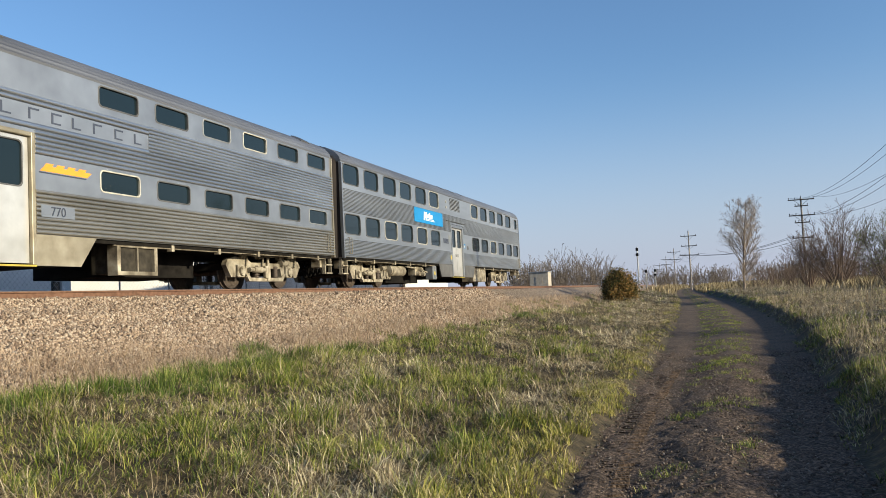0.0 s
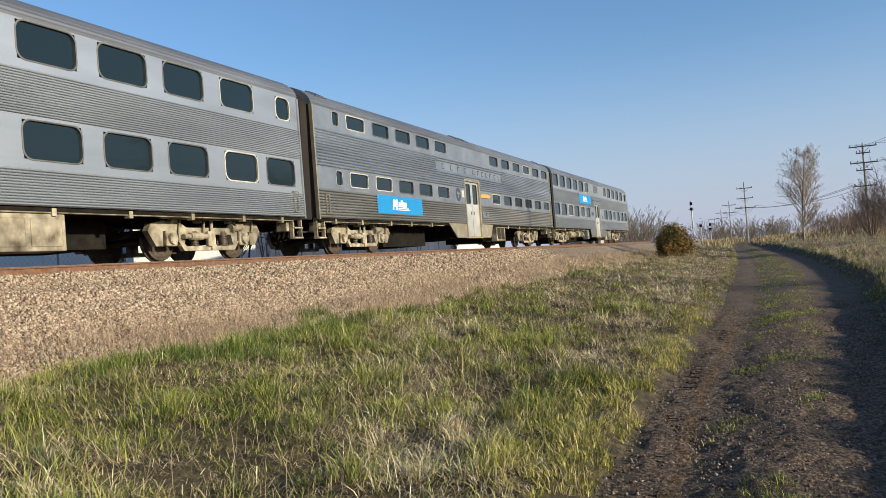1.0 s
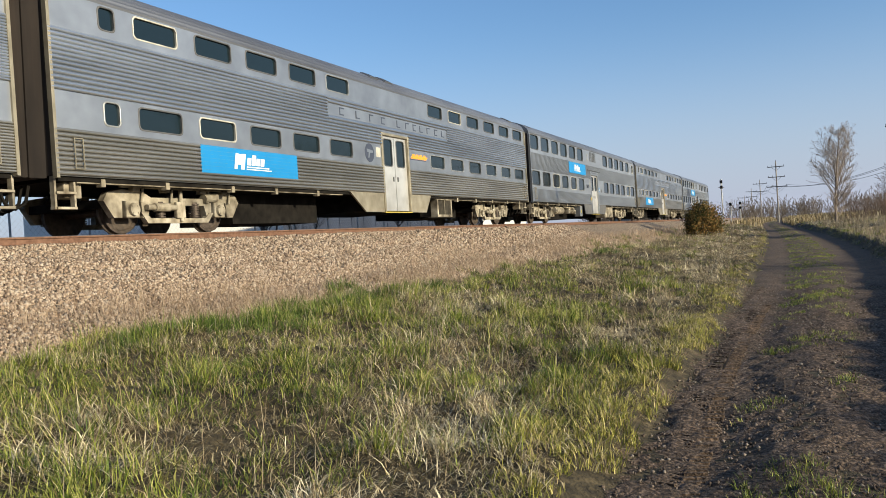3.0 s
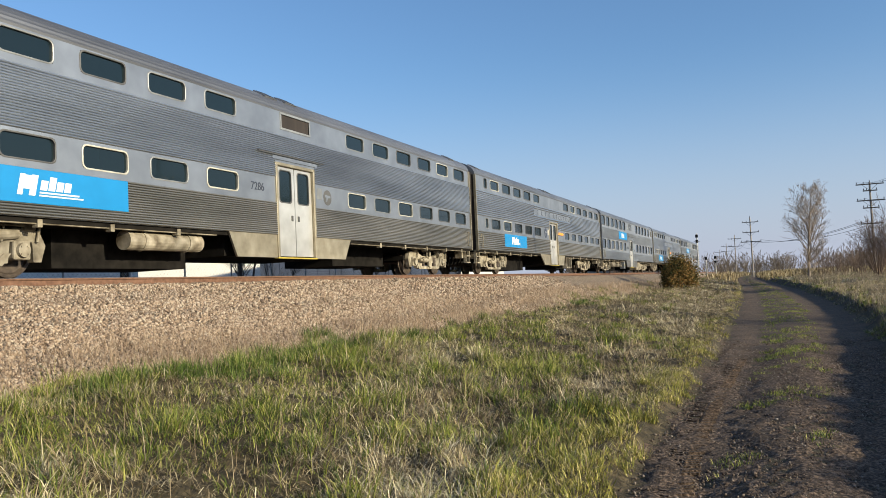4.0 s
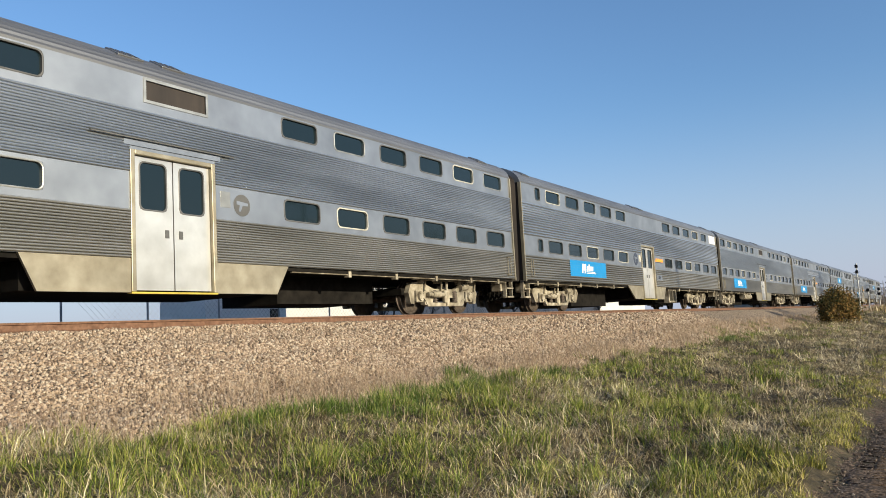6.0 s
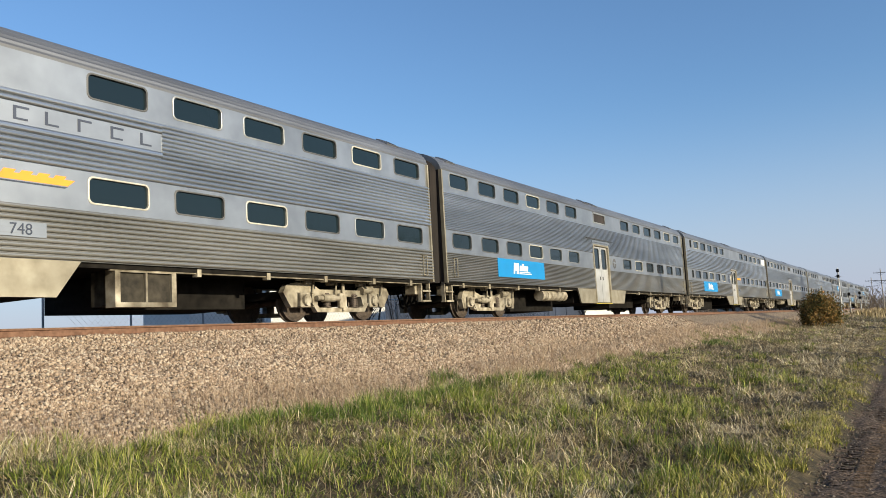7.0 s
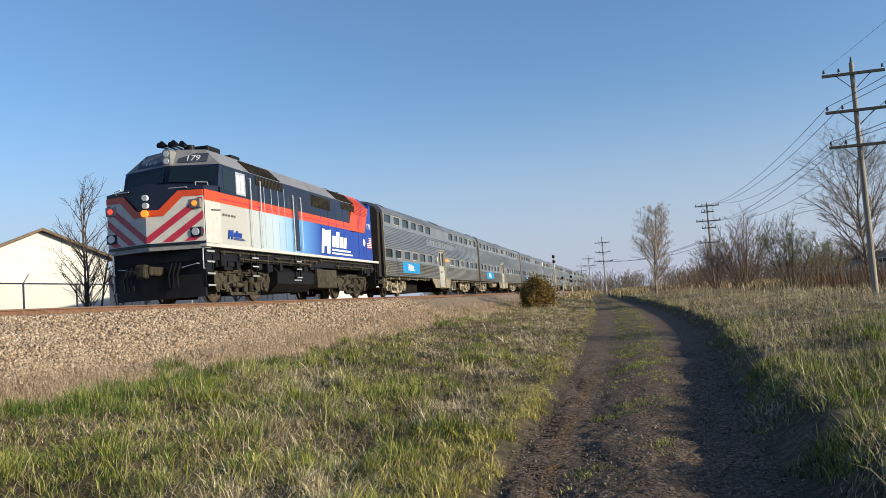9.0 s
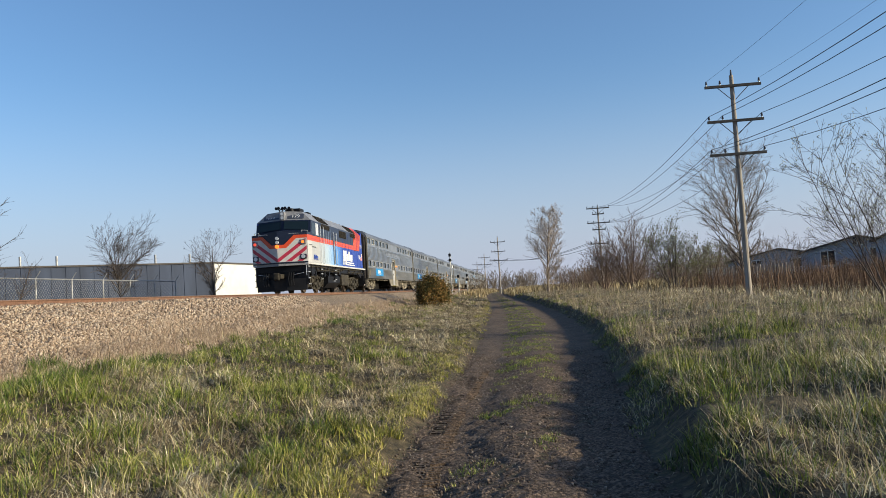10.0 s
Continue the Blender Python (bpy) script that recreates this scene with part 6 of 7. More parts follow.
def tubes(segs, k=4):
    n = len(segs)
    a, b, ra, rb = segs[:, :3], segs[:, 3:6], segs[:, 6], segs[:, 7]
    d = b - a
    d /= np.linalg.norm(d, axis=1)[:, None] + 1e-9
    ref = np.where(abs(d[:, 2:3]) < 0.9, [[0, 0, 1.0]], [[1.0, 0, 0]])
    u = np.cross(d, ref)
    u /= np.linalg.norm(u, axis=1)[:, None]
    v = np.cross(d, u)
    ang = np.arange(k) * 2 * np.pi / k
    ring = u[:, None] * np.cos(ang)[None, :, None] + v[:, None] * np.sin(ang)[None, :, None]
    P = np.concatenate([a[:, None] + ring * ra[:, None, None], b[:, None] + ring * rb[:, None, None]], 1).reshape(-1, 3)
    j = np.arange(k)
    quad = np.stack([j, (j + 1) % k, (j + 1) % k + k, j + k], 1)
    return P, (np.arange(n)[:, None, None] * 2 * k + quad[None]).reshape(-1, 4)


def leaves(points, per, size, jitter):
    p = np.repeat(points, per, 0) + rng.normal(0, jitter, (len(points) * per, 3))
    n = len(p)
    a, b = rng.normal(size=(n, 3)), rng.normal(size=(n, 3))
    a /= np.linalg.norm(a, axis=1)[:, None]
    b -= a * (a * b).sum(1)[:, None]
    b /= np.linalg.norm(b, axis=1)[:, None]
    s = size * rng.uniform(0.5, 1.3, (n, 1))
    P = np.stack([p - a * s, p + b * s * 0.5, p + a * s, p - b * s * 0.5], 1).reshape(-1, 3)
    return P, (np.arange(n)[:, None] * 4 + np.arange(4)[None])


BUDS = by_island("tawny_buds", [(0.0, (0.187, 0.128, 0.085)), (0.5, (0.34, 0.255, 0.178)), (1.0, (0.468, 0.391, 0.289))], 0.7, 0.2)
NEWLEAF = by_island("young_green_leaves", [(0.0, (0.0765, 0.0935, 0.0255)), (0.5, (0.153, 0.17, 0.051)), (1.0, (0.289, 0.281, 0.136))], 0.7, 0.3)
PALELEAF = by_island("pale_opening_leaves", [(0.0, (0.16, 0.18, 0.09)), (0.5, (0.36, 0.37, 0.24)), (1.0, (0.62, 0.62, 0.52))], 0.7, 0.3)
CEDAR = by_island("rusty_cedar_foliage", [(0.0, (0.035, 0.045, 0.015)), (0.4, (0.10, 0.085, 0.025)), (0.7, (0.22, 0.13, 0.04)), (1.0, (0.36, 0.21, 0.07))], 0.8, 0.2, 0.3)


def polar(az, dist):
    return dist * math.sin(radians(az)), dist * math.cos(radians(az))


def tree(az, dist, top, label, seed, bark=BARK, leaf=None, per=1, size=0.05, jitter=0.1, name="tree", category="tree", **k):
    x, y = polar(az, dist)
    z = float(ground_height(x, y))
    segs, tips = grow(seed, top - z, **k)
    root = new(name, raw("trunk", *tubes(segs[segs[:, 8] == 0], 8), bark, True))
    root.matrix_basis = pose(x, y, z)
    tagged(root, label, category)
    for lv, n in ((1, "branchwork"), (2, "twigwork")):
        pick = segs[segs[:, 8] == 1] if lv == 1 else segs[segs[:, 8] > 1]
        if len(pick):
            ob = tagged(new(n, raw(n, *tubes(pick, 5 if lv == 1 else 3), bark)), kind="stuff")
            ob.parent = root
    if leaf is not None:
        ob = new("crown", raw("crown", *leaves(tips, per, size, jitter), leaf))
        ob.parent = root
    return root


tree(1.95, 90, 9.9, "slender upright bare tree with tawny buds by the road", 3, BARKP, BUDS, 2, 0.032, 0.10, radius=2.3, trunk=0.13, first=0.03, belly=0.22, n=(74, 9, 4), lift=0.55, fine=0.008)
tree(15.0, 60, 9.3, "large bare grey tree with fine spreading twigs", 11, BARK, BUDS, 1, 0.02, 0.05, radius=3.2, trunk=0.12, first=0.08, belly=0.42, n=(72, 12, 5), lift=0.5, fine=0.0055, wig=0.13)
tree(7.6, 80, 7.9, "reddish bare many-stemmed shrub spreading like a fan", 5, BARKR, name="shrub", category="shrub", radius=4.6, stems=34, trunk=0.045, n=(9, 7), lift=0.8, fine=0.008)
tree(5.9, 84, 6.0, "brown bare many-stemmed shrub behind the road bank", 15, BARKR, name="shrub", category="shrub", radius=3.4, stems=22, trunk=0.04, n=(9, 6), lift=0.8, fine=0.008)
tree(10.6, 62, 5.9, "young tree coming into green leaf", 8, BARK, NEWLEAF, 3, 0.042, 0.14, name="shrub", category="shrub", radius=3.2, stems=15, trunk=0.045, n=(11, 7), lift=0.6, fine=0.006)
tree(12.8, 66, 4.8, "green-budded shrub beside the road bank", 18, BARK, NEWLEAF, 2, 0.04, 0.14, name="shrub", category="shrub", radius=3.2, stems=14, trunk=0.045, n=(10, 7), lift=0.5, fine=0.006)
tree(17.4, 70, 5.0, "low spreading bare shrub under the large tree", 19, BARK, name="shrub", category="shrub", radius=3.4, stems=14, trunk=0.04, n=(10, 6), lift=0.4, fine=0.006)
tree(23.8, 28, 6.3, "spreading young tree with pale opening leaves near the houses", 21, BARKD, PALELEAF, 1, 0.026, 0.03, radius=4.4, stems=12, trunk=0.024, n=(14, 6, 2), lift=0.45, fine=0.0035, wig=0.11)
tree(-26.95, 58, 5.8, "bare dark tree before the long grey warehouse", 31, BARKD, radius=2.6, trunk=0.11, first=0.34, belly=0.45, n=(44, 12, 5), lift=0.35, fine=0.005, wig=0.12)
tree(-21.3, 66, 6.5, "bare dark tree at the corner of the warehouse", 37, BARKD, radius=2.1, trunk=0.10, first=0.25, belly=0.40, n=(34, 9, 5), lift=0.45, fine=0.005)
tree(-36.4, 36, 7.4, "bare dark forked tree by the chain-link fence", 41, BARKD, radius=1.7, stems=5, trunk=0.06, n=(14, 8), lift=0.6, fine=0.004)
tree(-34.2, 38, 5.0, "thin bare dark sapling by the chain-link fence", 43, BARKD, radius=2.0, stems=6, trunk=0.03, n=(10, 6), lift=0.6, fine=0.004)


def cedar_bush():
    x, y = polar(-6.2, 57)
    z = float(ground_height(x, y))
    z = max(z, float(ballast_height(x, y)))
    segs, tips = grow(77, 1.6, 1.2, stems=9, trunk=0.04, n=(5, 3))
    root = tagged(new("cedar_bush", raw("limbs", *tubes(segs), BARKD)), "dense rust-brown and dark green cedar bush on the verge", "bush")
    root.matrix_basis = pose(x, y, z)
    u, v = rng.uniform(0, 2 * np.pi, 420), np.arccos(rng.uniform(-0.35, 1, 420))
    rr = rng.uniform(0.5, 1.05, 420) ** 0.6 * (0.88 + 0.16 * np.sin(3 * u + 0.7) * np.sin(v) + 0.10 * np.sin(7 * u + 5 * v))
    c = np.stack([1.30 * rr * np.sin(v) * np.cos(u), 1.30 * rr * np.sin(v) * np.sin(u), 0.70 + 1.62 * rr * np.cos(v) * (1 - 0.18 * np.sin(v) ** 2) + 0.14 * np.sin(u * 5)], 1)
    ob = new("crown", raw("crown", *leaves(c, 26, 0.07, 0.15), CEDAR))
    ob.parent = root


cedar_bush()


def woods(name, spots, material, label, seed, leaf=None):
    """Far bare scrub: many small many-stemmed growths joined into one."""
    r = random.Random(seed)
    kinds = [grow(seed + i, 1.0, 0.55, stems=5, trunk=0.009, n=(5, 2), lift=0.9, fine=0.002)[0] for i in range(5)]
    allsegs = []
    for x, y, h in spots:
        s = r.choice(kinds).copy()
        a = r.uniform(0, 6.28)
        ca, sa = math.cos(a), math.sin(a)
        for o in (0, 3):
            X, Y = s[:, o].copy(), s[:, o + 1].copy()
            s[:, o], s[:, o + 1] = (X * ca - Y * sa) * h + x, (X * sa + Y * ca) * h + y
            s[:, o + 2] = s[:, o + 2] * h + float(ground_height(x, y))
        dist = math.hypot(x, y)
        s[:, 6:8] = np.maximum(s[:, 6:8] * h, dist * 0.00016)
        allsegs.append(s)
    return tagged(new(name, raw(name, *tubes(np.concatenate(allsegs), 3), material)), label, "woods", kind="stuff")


rw = random.Random(5)
spots = []
for i in range(190):
    az = rw.uniform(-4.2, 26)
    d = rw.uniform(150, 260)
    if -3.0 < az < 1.0:
        d = rw.uniform(230, 300)
    spots.append((*polar(az, d), d * math.tan(radians(rw.uniform(0.9, 1.9))) + 0.6))
woods("far_woods", spots, BARK, "low brown leafless scrub along the horizon", 200)
spots = [(*polar(az, d), d * math.tan(radians(rw.uniform(1.2, 2.7))) + 0.5) for az, d in ((rw.uniform(2.6, 17), rw.uniform(88, 125)) for _ in range(95))]
woods("near_scrub", spots, BARKR, "tangled reddish leafless scrub behind the road bank", 300)
spots = [(*polar(az, d), d * math.tan(radians(rw.uniform(1.6, 3.4))) * (0.75 if az < -11 else 1.0) + 0.3) for az, d in ((rw.uniform(-13.5, -7.2), rw.uniform(135, 190)) for _ in range(85))]
woods("trackside_woods", spots, BARK, "brown leafless woods beyond the track", 400)
spots = [(*polar(az, d), d * math.tan(radians(rw.uniform(2.6, 4.0))) + 1) for az, d in [(rw.uniform(-28.4, -25.2), 130) for _ in range(10)] + [(rw.uniform(-25.0, -23.0), 150) for _ in range(4)]]
spots += [(*polar(az, d), d * math.tan(radians(rw.uniform(3.0, 3.5))) + 1) for az, d in ((rw.uniform(-36, -21), 160) for _ in range(14))]
woods("trees_behind_warehouse", spots, BARK, "bare rounded treetops behind the warehouse", 500)


# ---- poles and wires ----
INSUL = paint("dark_glass_insulator", (0.04, 0.035, 0.035), 0.25)


def utility_pole(x, y, top, arms, name="utility_pole"):
    z = float(ground_height(x, y)) - 0.3
    bm = bmesh.new()
    rod(bm, (0, 0, 0), (0, 0, top - z), 0.135, 0.09, 14)
    root = part(name, bm, WOODP)
    root.matrix_basis = pose(x, y, z)
    tagged(root, "weathered grey wooden utility pole with dark crossarms", "utility pole", "poles along the road")
    spots = []
    for h, half in arms:
        zz = h - z
        bm = bmesh.new()
        box(bm, -half, half, -0.19, -0.09, zz - 0.06, zz + 0.06, 0.008)
        arm = part("crossarm", bm, ARMM, root, "dark wooden crossarm")
        if half > 0.8:
            for s in (-1, 1):
                bm = bmesh.new()
                rod(bm, (s * half * 0.55, -0.14, zz - 0.05), (s * 0.08, -0.12, zz - 0.62), 0.018, seg=6)
                part("brace", bm, ARMM, arm)
        for px in (-half + 0.08, -half * 0.45, half - 0.08):
            bm = bmesh.new()
            rod(bm, (px, -0.14, zz + 0.06), (px, -0.14, zz + 0.12), 0.02, seg=6)
            rod(bm, (px, -0.14, zz + 0.12), (px, -0.14, zz + 0.27), 0.055, 0.03, 10)
            part("insulator", bm, INSUL, arm)
            spots.append((x + px, y - 0.14, h + 0.26))
    bm = bmesh.new()
    rod(bm, (0, 0, top - z), (0, 0, top - z + 0.25), 0.05, 0.03, 8)
    part("pole_cap", bm, INSUL, root)
    return spots


def wire(a, b, sag, r=0.013):
    cu = bpy.data.curves.new("wire", "CURVE")
    cu.dimensions, cu.bevel_depth, cu.bevel_resolution = "3D", r, 1
    sp = cu.splines.new("POLY")
    sp.points.add(20)
    for i in range(21):
        k = i / 20
        p = Vector(a).lerp(Vector(b), k)
        sp.points[i].co = (p.x, p.y, p.z - sag * 4 * k * (1 - k), 1)
    cu.materials.append(WIREM)
    return tagged(new("wire", cu), "thin dark overhead wire strung between utility poles", "wire", "wires of the pole line")


p0 = utility_pole(*polar(15.33, 38), 10.40, [(9.90, 1.22), (8.33, 1.22), (6.84, 1.22)])
p1 = utility_pole(*polar(5.75, 98), 10.65, [(10.45, 1.35), (9.75, 0.7), (8.7, 1.35), (7.9, 0.8), (6.2, 1.1)])
p2 = utility_pole(*polar(-1.42, 145), 10.85, [(10.0, 1.3), (8.3, 1.3), (6.7, 1.6)])
p3 = utility_pole(*polar(-2.45, 215), 11.0, [(10.2, 1.6), (8.3, 1.6)])
p4 = utility_pole(*polar(-3.0, 270), 11.0, [(10.2, 1.6), (8.6, 1.6)])
p5 = utility_pole(*polar(-3.45, 340), 11.0, [(10.2, 1.6), (8.6, 1.6)])
pb = utility_pole(10.05, -24.0, 10.4, [(9.90, 1.22), (8.33, 1.22), (6.84, 1.22)])
for i in (3, 4, 5, 6, 7, 8):
    wire(p0[i], pb[i], 1.5, 0.012)
    wire(p0[i], p1[(0, 1, 2, 6, 7, 8)[i - 3]], 1.3, 0.012)
wire(p0[0], pb[0], 1.2, 0.005)
wire(p0[2], pb[2], 1.2, 0.005)
for i in range(3):
    wire(p1[12 + i], p2[6 + i], 1.0, 0.02)
    wire(p2[6 + i], p3[3 + i], 1.2, 0.022)


# ---- railway fittings ----
GREYM = paint("galvanised_grey", (0.36, 0.36, 0.36), 0.5, 0.5)


def signal_mast(az, dist, top, heads):
    x, y = polar(az, dist)
    z = float(max(ground_height(x, y), 0)) - 0.2
    bm = bmesh.new()
    rod(bm, (0, 0, 0), (0, 0, top - z), 0.09, 0.075, 12)
    root = part("signal_mast", bm, GREYM)
    root.matrix_basis = pose(x, y, z)
    tagged(root, "grey steel railway signal mast with dark heads", "railway signal", "signals beside the track")
    for h in heads:
        bm = bmesh.new()
        box(bm, -0.17, 0.17, -0.30, -0.1, h - z - 0.2, h - z + 0.2, 0.04)
        rod(bm, (0, -0.30, h - z), (0, -0.46, h - z), 0.09, 0.11, 14)
        part("signal_head", bm, BLACKP, root)
    bm = bmesh.new()
    box(bm, -0.35, 0.35, -0.4, 0.3, top - z - 1.1, top - z - 1.05)
    for k in range(9):
        box(bm, -0.2, 0.2, 0.12, 0.15, 0.6 + k * 0.4, 0.63 + k * 0.4)
    part("ladder", bm, GREYM, root)


signal_mast(-4.86, 112, 7.05, (6.7, 6.0))
signal_mast(-4.35, 118, 4.1, (3.8,))
signal_mast(-3.75, 130, 4.4, (4.1, 3.4))

SHEDM = mottled("tan_shed_paint", [(0.3, (0.36, 0.31, 0.25)), (0.7, (0.48, 0.43, 0.36))], 3, 6, 0.7, second=0.2)


def relay_hut():
    x, y = polar(-11.6, 100)
    z = float(ground_height(x, y))
    bm = bmesh.new()
    box(bm, -1.15, 1.15, -1.0, 1.0, -0.1, 2.6, 0.03)
    hut = part("relay_hut", bm, SHEDM)
    hut.matrix_basis = pose(x, y, z)
    tagged(hut, "small tan sheet-metal relay hut beyond the track", "hut")
    bm = bmesh.new()
    box(bm, -1.25, 1.25, -1.1, 1.1, 2.6, 2.72, 0.02)
    part("roof", bm, GREYM, hut)
    bm = bmesh.new()
    box(bm, -0.4, 0.4, -1.03, -1.0, 0.1, 2.1)
    part("door", bm, SHEDM, hut)


relay_hut()


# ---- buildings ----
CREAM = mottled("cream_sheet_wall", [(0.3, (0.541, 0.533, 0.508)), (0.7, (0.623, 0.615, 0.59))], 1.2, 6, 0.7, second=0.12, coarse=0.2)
# blue-grey paint, with the long wall's shade put into its darkness
SHADED_BLUEGREY = mottled("blue_grey_wall_with_shade", [(0.3, (0.020, 0.030, 0.058)), (0.7, (0.034, 0.048, 0.086))], 0.8, 8, 0.75, second=0.25, stretch=(1, 1, 0.15))
ROOFBROWN = mottled("brown_roof_edge", [(0.3, (0.10, 0.07, 0.05)), (0.7, (0.17, 0.12, 0.09))], 3, 6, 0.8)
SIDING = mottled("blue_grey_siding", [(0.3, (0.28, 0.315, 0.37)), (0.7, (0.39, 0.425, 0.48))], 2, 6, 0.75, stretch=(0.3, 0.3, 4), second=0.15)
SHINGLE = mottled("dark_roof_shingles", [(0.3, (0.045, 0.04, 0.038)), (0.7, (0.09, 0.08, 0.075))], 8, 6, 0.9)


def warehouse():
    a, b = Vector((-47.5, 58.0)), Vector((-30.0, 77.4))
    d = (b - a).normalized()
    L = (b - a).length
    ang = math.degrees(math.atan2(d.y, d.x))
    root = new("warehouse")
    root.matrix_basis = pose(a.x, a.y, 0.8, 0, 0, ang)
    tagged(root, "long low warehouse, blue-grey wall with shade in its colour, sunlit cream end wall", "warehouse")
    bm = bmesh.new()
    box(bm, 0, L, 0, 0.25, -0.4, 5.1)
    wall = part("long_wall", bm, SHADED_BLUEGREY, root)
    for i in range(int(L / 1.2)):
        bm = bmesh.new()
        box(bm, i * 1.2 + 0.1, i * 1.2 + 0.2, -0.04, 0.0, 0.0, 5.1)
        part("wall_rib", bm, SHADED_BLUEGREY, wall)
    bm = bmesh.new()
    prism(bm, [(-0.1, -0.12), (L + 0.1, -0.12), (L + 8.1, 4.95), (L + 7.0, 9.3), (-0.1, 9.3)], "z", 5.1, 5.24)
    part("roof", bm, SHINGLE, root)
    bm = bmesh.new()
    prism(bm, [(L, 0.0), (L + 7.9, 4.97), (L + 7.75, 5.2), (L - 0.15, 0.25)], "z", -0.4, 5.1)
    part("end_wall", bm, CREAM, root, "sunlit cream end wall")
    bm = bmesh.new()
    box(bm, 0, L - 0.25, 9.0, 9.2, -0.4, 5.1)
    part("back_wall", bm, SHADED_BLUEGREY, root)
    for x in (9.0, 12.0, 21.0, 24.5):
        bm = bmesh.new()
        rod(bm, (x, 2.0, 5.2), (x, 2.0, 6.2), 0.10, seg=10)
        part("roof_pipe", bm, GREYM, root)


def gable_building(x, y, ang, half, length, eave, apex, wallm, roofm, label, name, windows=(), category="building"):
    """A gabled building whose gable end faces -y before it is turned."""
    z = float(ground_height(x, y)) - 0.2
    root = new(name)
    root.matrix_basis = pose(x, y, z, 0, 0, ang)
    tagged(root, label, category)
    e, p = eave - z, apex - z
    for y0, n in ((0.0, "gable_wall"), (length - 0.2, "back_wall")):
        bm = bmesh.new()
        prism(bm, [(-half, 0), (half, 0), (half, e), (0, p), (-half, e)], "y", y0, y0 + 0.2)
        part(n, bm, wallm, root)
    for s in (-1, 1):
        bm = bmesh.new()
        box(bm, s * half - 0.2 * (s > 0), s * half + 0.2 * (s < 0), 0.2, length - 0.2, 0, e)
        part("side_wall", bm, wallm, root)
        bm = bmesh.new()
        sl = (p - e) / half
        prism(bm, [(0, p + 0.16), (0, p + 0.02), (s * (half + 0.35), e - 0.35 * sl + 0.02), (s * (half + 0.35), e - 0.35 * sl + 0.16)], "y", -0.35, length + 0.3)
        part("roof", bm, roofm, root)
    for wx, wz, ww, wh in windows:
        bm = bmesh.new()
        for q in ((wx - ww / 2 - 0.08, wx - ww / 2, wz - 0.08, wz + wh + 0.08), (wx + ww / 2, wx + ww / 2 + 0.08, wz - 0.08, wz + wh + 0.08), (wx - ww / 2, wx + ww / 2, wz - 0.08, wz), (wx - ww / 2, wx + ww / 2, wz + wh, wz + wh + 0.08), (wx - 0.03, wx + 0.03, wz, wz + wh)):
            box(bm, q[0], q[1], -0.06, 0.0, q[2], q[3])
        w = part("window", bm, WHITEP, root)
        bm = bmesh.new()
        box(bm, wx - ww / 2, wx + ww / 2, -0.02, -0.004, wz, wz + wh)
        part("pane", bm, GLASS, w)
    return root


warehouse()
gable_building(-28.4, 34.9, 55.0, 3.25, 24, 5.15, 6.55, CREAM, ROOFBROWN, "cream metal shed with a low brown gable roof", "shed", category="shed")
hx, hy = polar(17.3, 88)
gable_building(hx, hy, -18, 5.0, 9, 2.7, 3.75, SIDING, SHINGLE, "low blue-grey house with white-framed windows behind reeds", "house", ((1.6, 1.3, 0.9, 0.8), (-2.2, 1.3, 0.9, 0.8)), "house")
hx, hy = polar(21.9, 78)
gable_building(hx, hy, -30, 4.6, 10, 3.0, 4.1, SIDING, SHINGLE, "blue-grey house with a dark shingled gable roof", "house", ((-2.4, 1.3, 1.1, 1.2), (1.5, 1.3, 1.1, 1.2), (0.0, 2.9, 0.7, 0.7)), "house")
hx, hy = polar(26.0, 74)
gable_building(hx, hy, -60, 5.0, 12, 3.6, 5.2, SIDING, SHINGLE, "blue-grey house with a long dark roof", "house", ((-1.8, 1.3, 1.1, 1.2), (1.8, 1.3, 1.1, 1.2)), "house")


def board_fence():
    ax, ay = polar(12.6, 70)
    bx, by = polar(18.3, 66)
    root = new("board_fence")
    root.matrix_basis = pose(ax, ay, float(ground_height(ax, ay)), 0, 0, math.degrees(math.atan2(by - ay, bx - ax)))
    tagged(root, "weathered grey board fence behind the reeds", "fence")
    L = math.hypot(bx - ax, by - ay)
    n = int(L / 0.30)
    bm = bmesh.new()
    box(bm, -0.135, 0.135, -0.02, 0.02, 0, 1.45)
    me = bpy.data.meshes.new("board")
    bm.to_mesh(me)
    bm.free()
    me.materials.append(GREYM)
    for i in range(n):
        part("board", me, None, root, "", pose(i * 0.30, 0, 0.04 * math.sin(i * 1.7)))


board_fence()


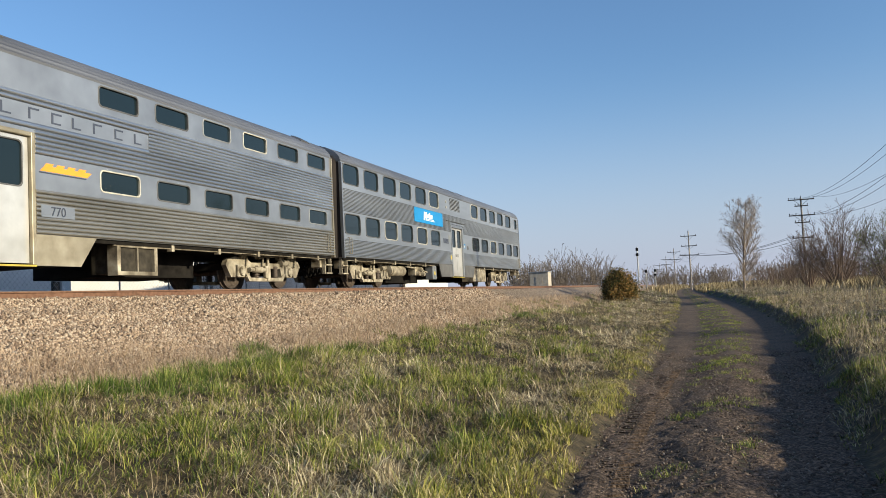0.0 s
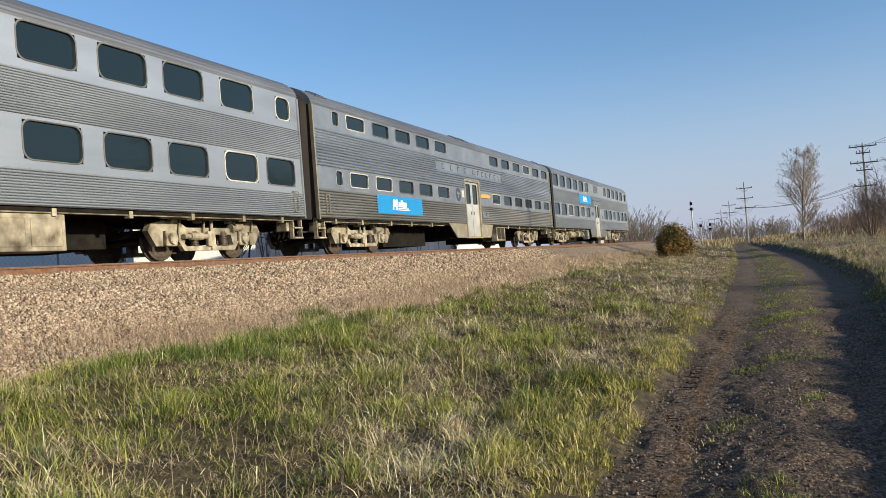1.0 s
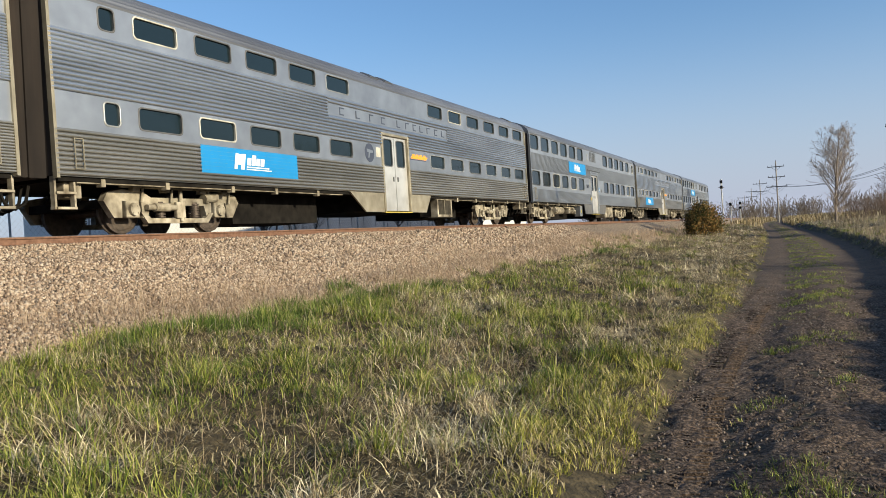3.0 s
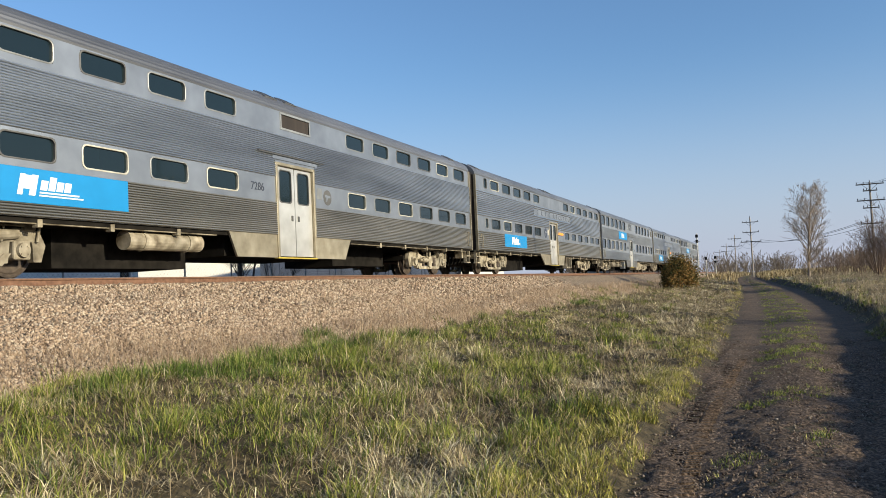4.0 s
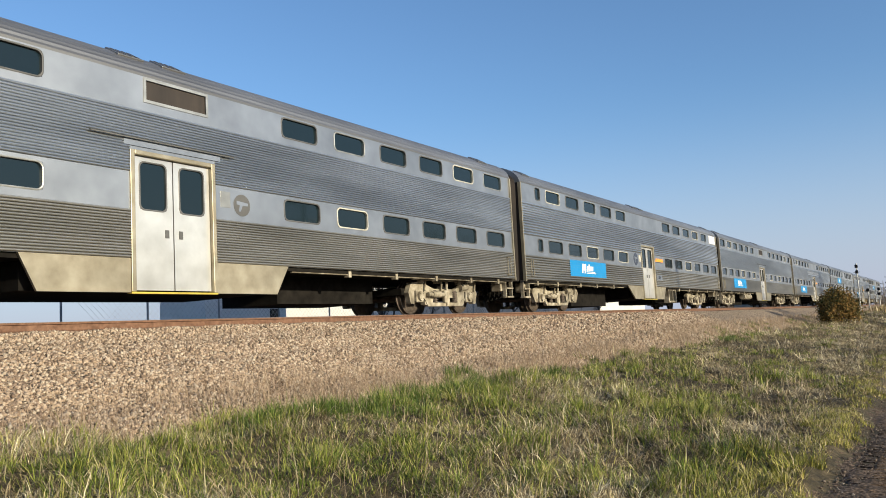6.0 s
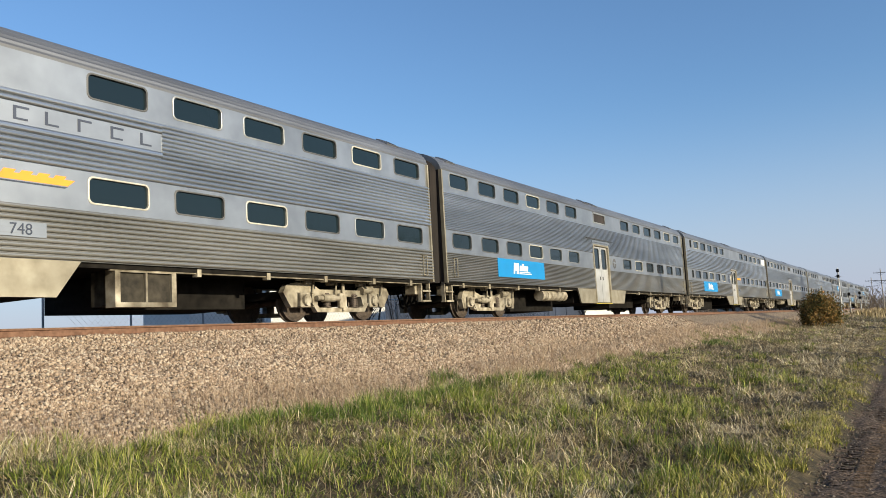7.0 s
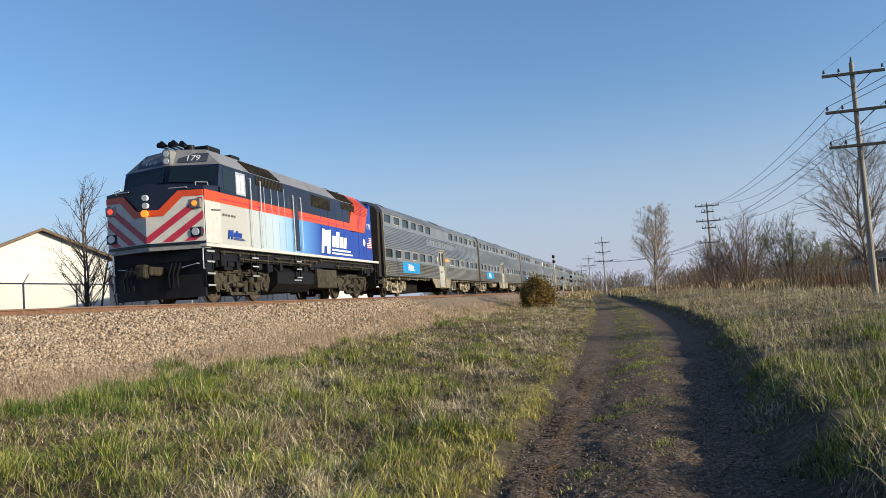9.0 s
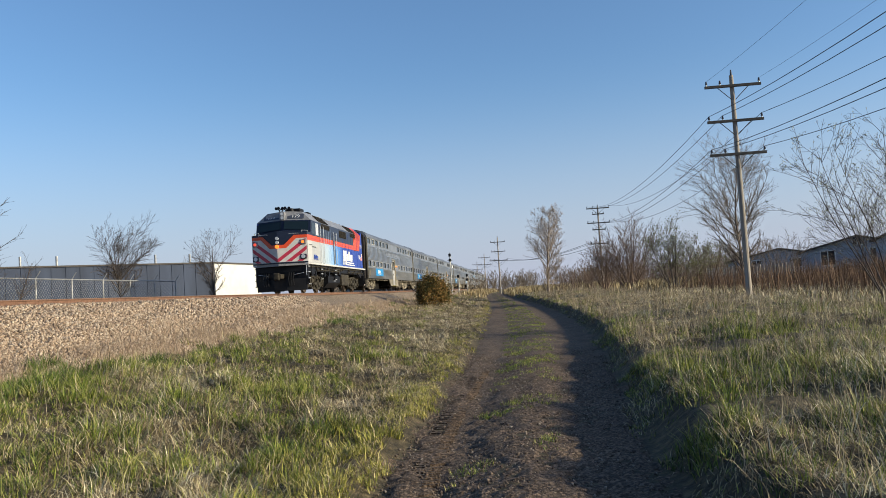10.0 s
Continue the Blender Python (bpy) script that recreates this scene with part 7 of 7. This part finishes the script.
def chain_fence():
    root = new("chain_link_fence")
    x0 = -22.0
    z = float(ground_height(x0, 30))
    root.matrix_basis = pose(x0, 14, z)
    tagged(root, "galvanised chain-link fence with slanted barbed-wire arms", "fence")
    top = 3.38 - z
    bm = bmesh.new()
    rod(bm, (0, 0, top), (0, 36, top), 0.028, seg=8)
    part("top_rail", bm, GREYM, root)
    for i in range(13):
        bm = bmesh.new()
        rod(bm, (0, i * 3, -0.2), (0, i * 3, top + 0.02), 0.035, seg=8)
        rod(bm, (0, i * 3, top), (0.22, i * 3 + 0.05, top + 0.35), 0.02, seg=6)
        part("post", bm, GREYM, root)
    segs = []
    for i in range(180):
        y = i * 0.2
        segs.append((0, y, 0, 0, min(y + top, 36), min(top, 36 - y) if y + top > 36 else top, 0.004, 0.004))
        if y > top:
            segs.append((0, y, 0, 0, y - top, top, 0.004, 0.004))
    ob = new("wire_mesh", raw("wire_mesh", *tubes(np.array(segs), 3), GREYM))
    ob.parent = root


chain_fence()


def truck():
    root = new("box_truck")
    x, y = -25.5, 23.5
    root.matrix_basis = pose(x, y, float(ground_height(x, y)), 0, 0, 10)
    tagged(root, "white box truck parked behind the track", "truck")
    bm = bmesh.new()
    box(bm, -1.1, 1.1, -2.6, 1.6, 0.8, 2.9, 0.04)
    part("cargo_box", bm, WHITEP, root)
    bm = bmesh.new()
    prism(bm, [(1.7, 0.55), (3.6, 0.55), (3.6, 1.25), (2.9, 1.4), (2.45, 2.15), (1.7, 2.2)], "x", -0.95, 0.95)
    cabp = part("cab", bm, WHITEP, root)
    bm = bmesh.new()
    box(bm, 0.95, 0.96, 1.85, 2.5, 1.4, 2.0)
    part("window", bm, GLASS, cabp)
    bm = bmesh.new()
    box(bm, -0.5, 0.5, -2.5, 3.4, 0.5, 0.8)
    part("chassis", bm, BLACKP, root)
    for s in (-1, 1):
        for yy in (-1.5, 2.7):
            bm = bmesh.new()
            rod(bm, (s * 0.72, yy, 0.42), (s * 1.0, yy, 0.42), 0.42, seg=24)
            w = part("wheel", bm, BLACKP, root)
            bm = bmesh.new()
            rod(bm, (s * 1.0, yy, 0.42), (s * 1.02, yy, 0.42), 0.22, seg=16)
            part("rim", bm, GREYM, w)


truck()


def motions():
    times = [0.5 * i for i in range(21)]
    for ob, back in MOVING:
        walk(ob, [(t, pose(TRACK, advance(t) + back, RAIL)) for t in times])
    for wheel, y, r in TURNING:          # the driven wheels roll, one row a frame
        walk(wheel, [(i / FPS, pose(0, y, r, -math.degrees((advance(i / FPS) - advance(0)) / r))) for i in range(10 * FPS + 1)])


motions()
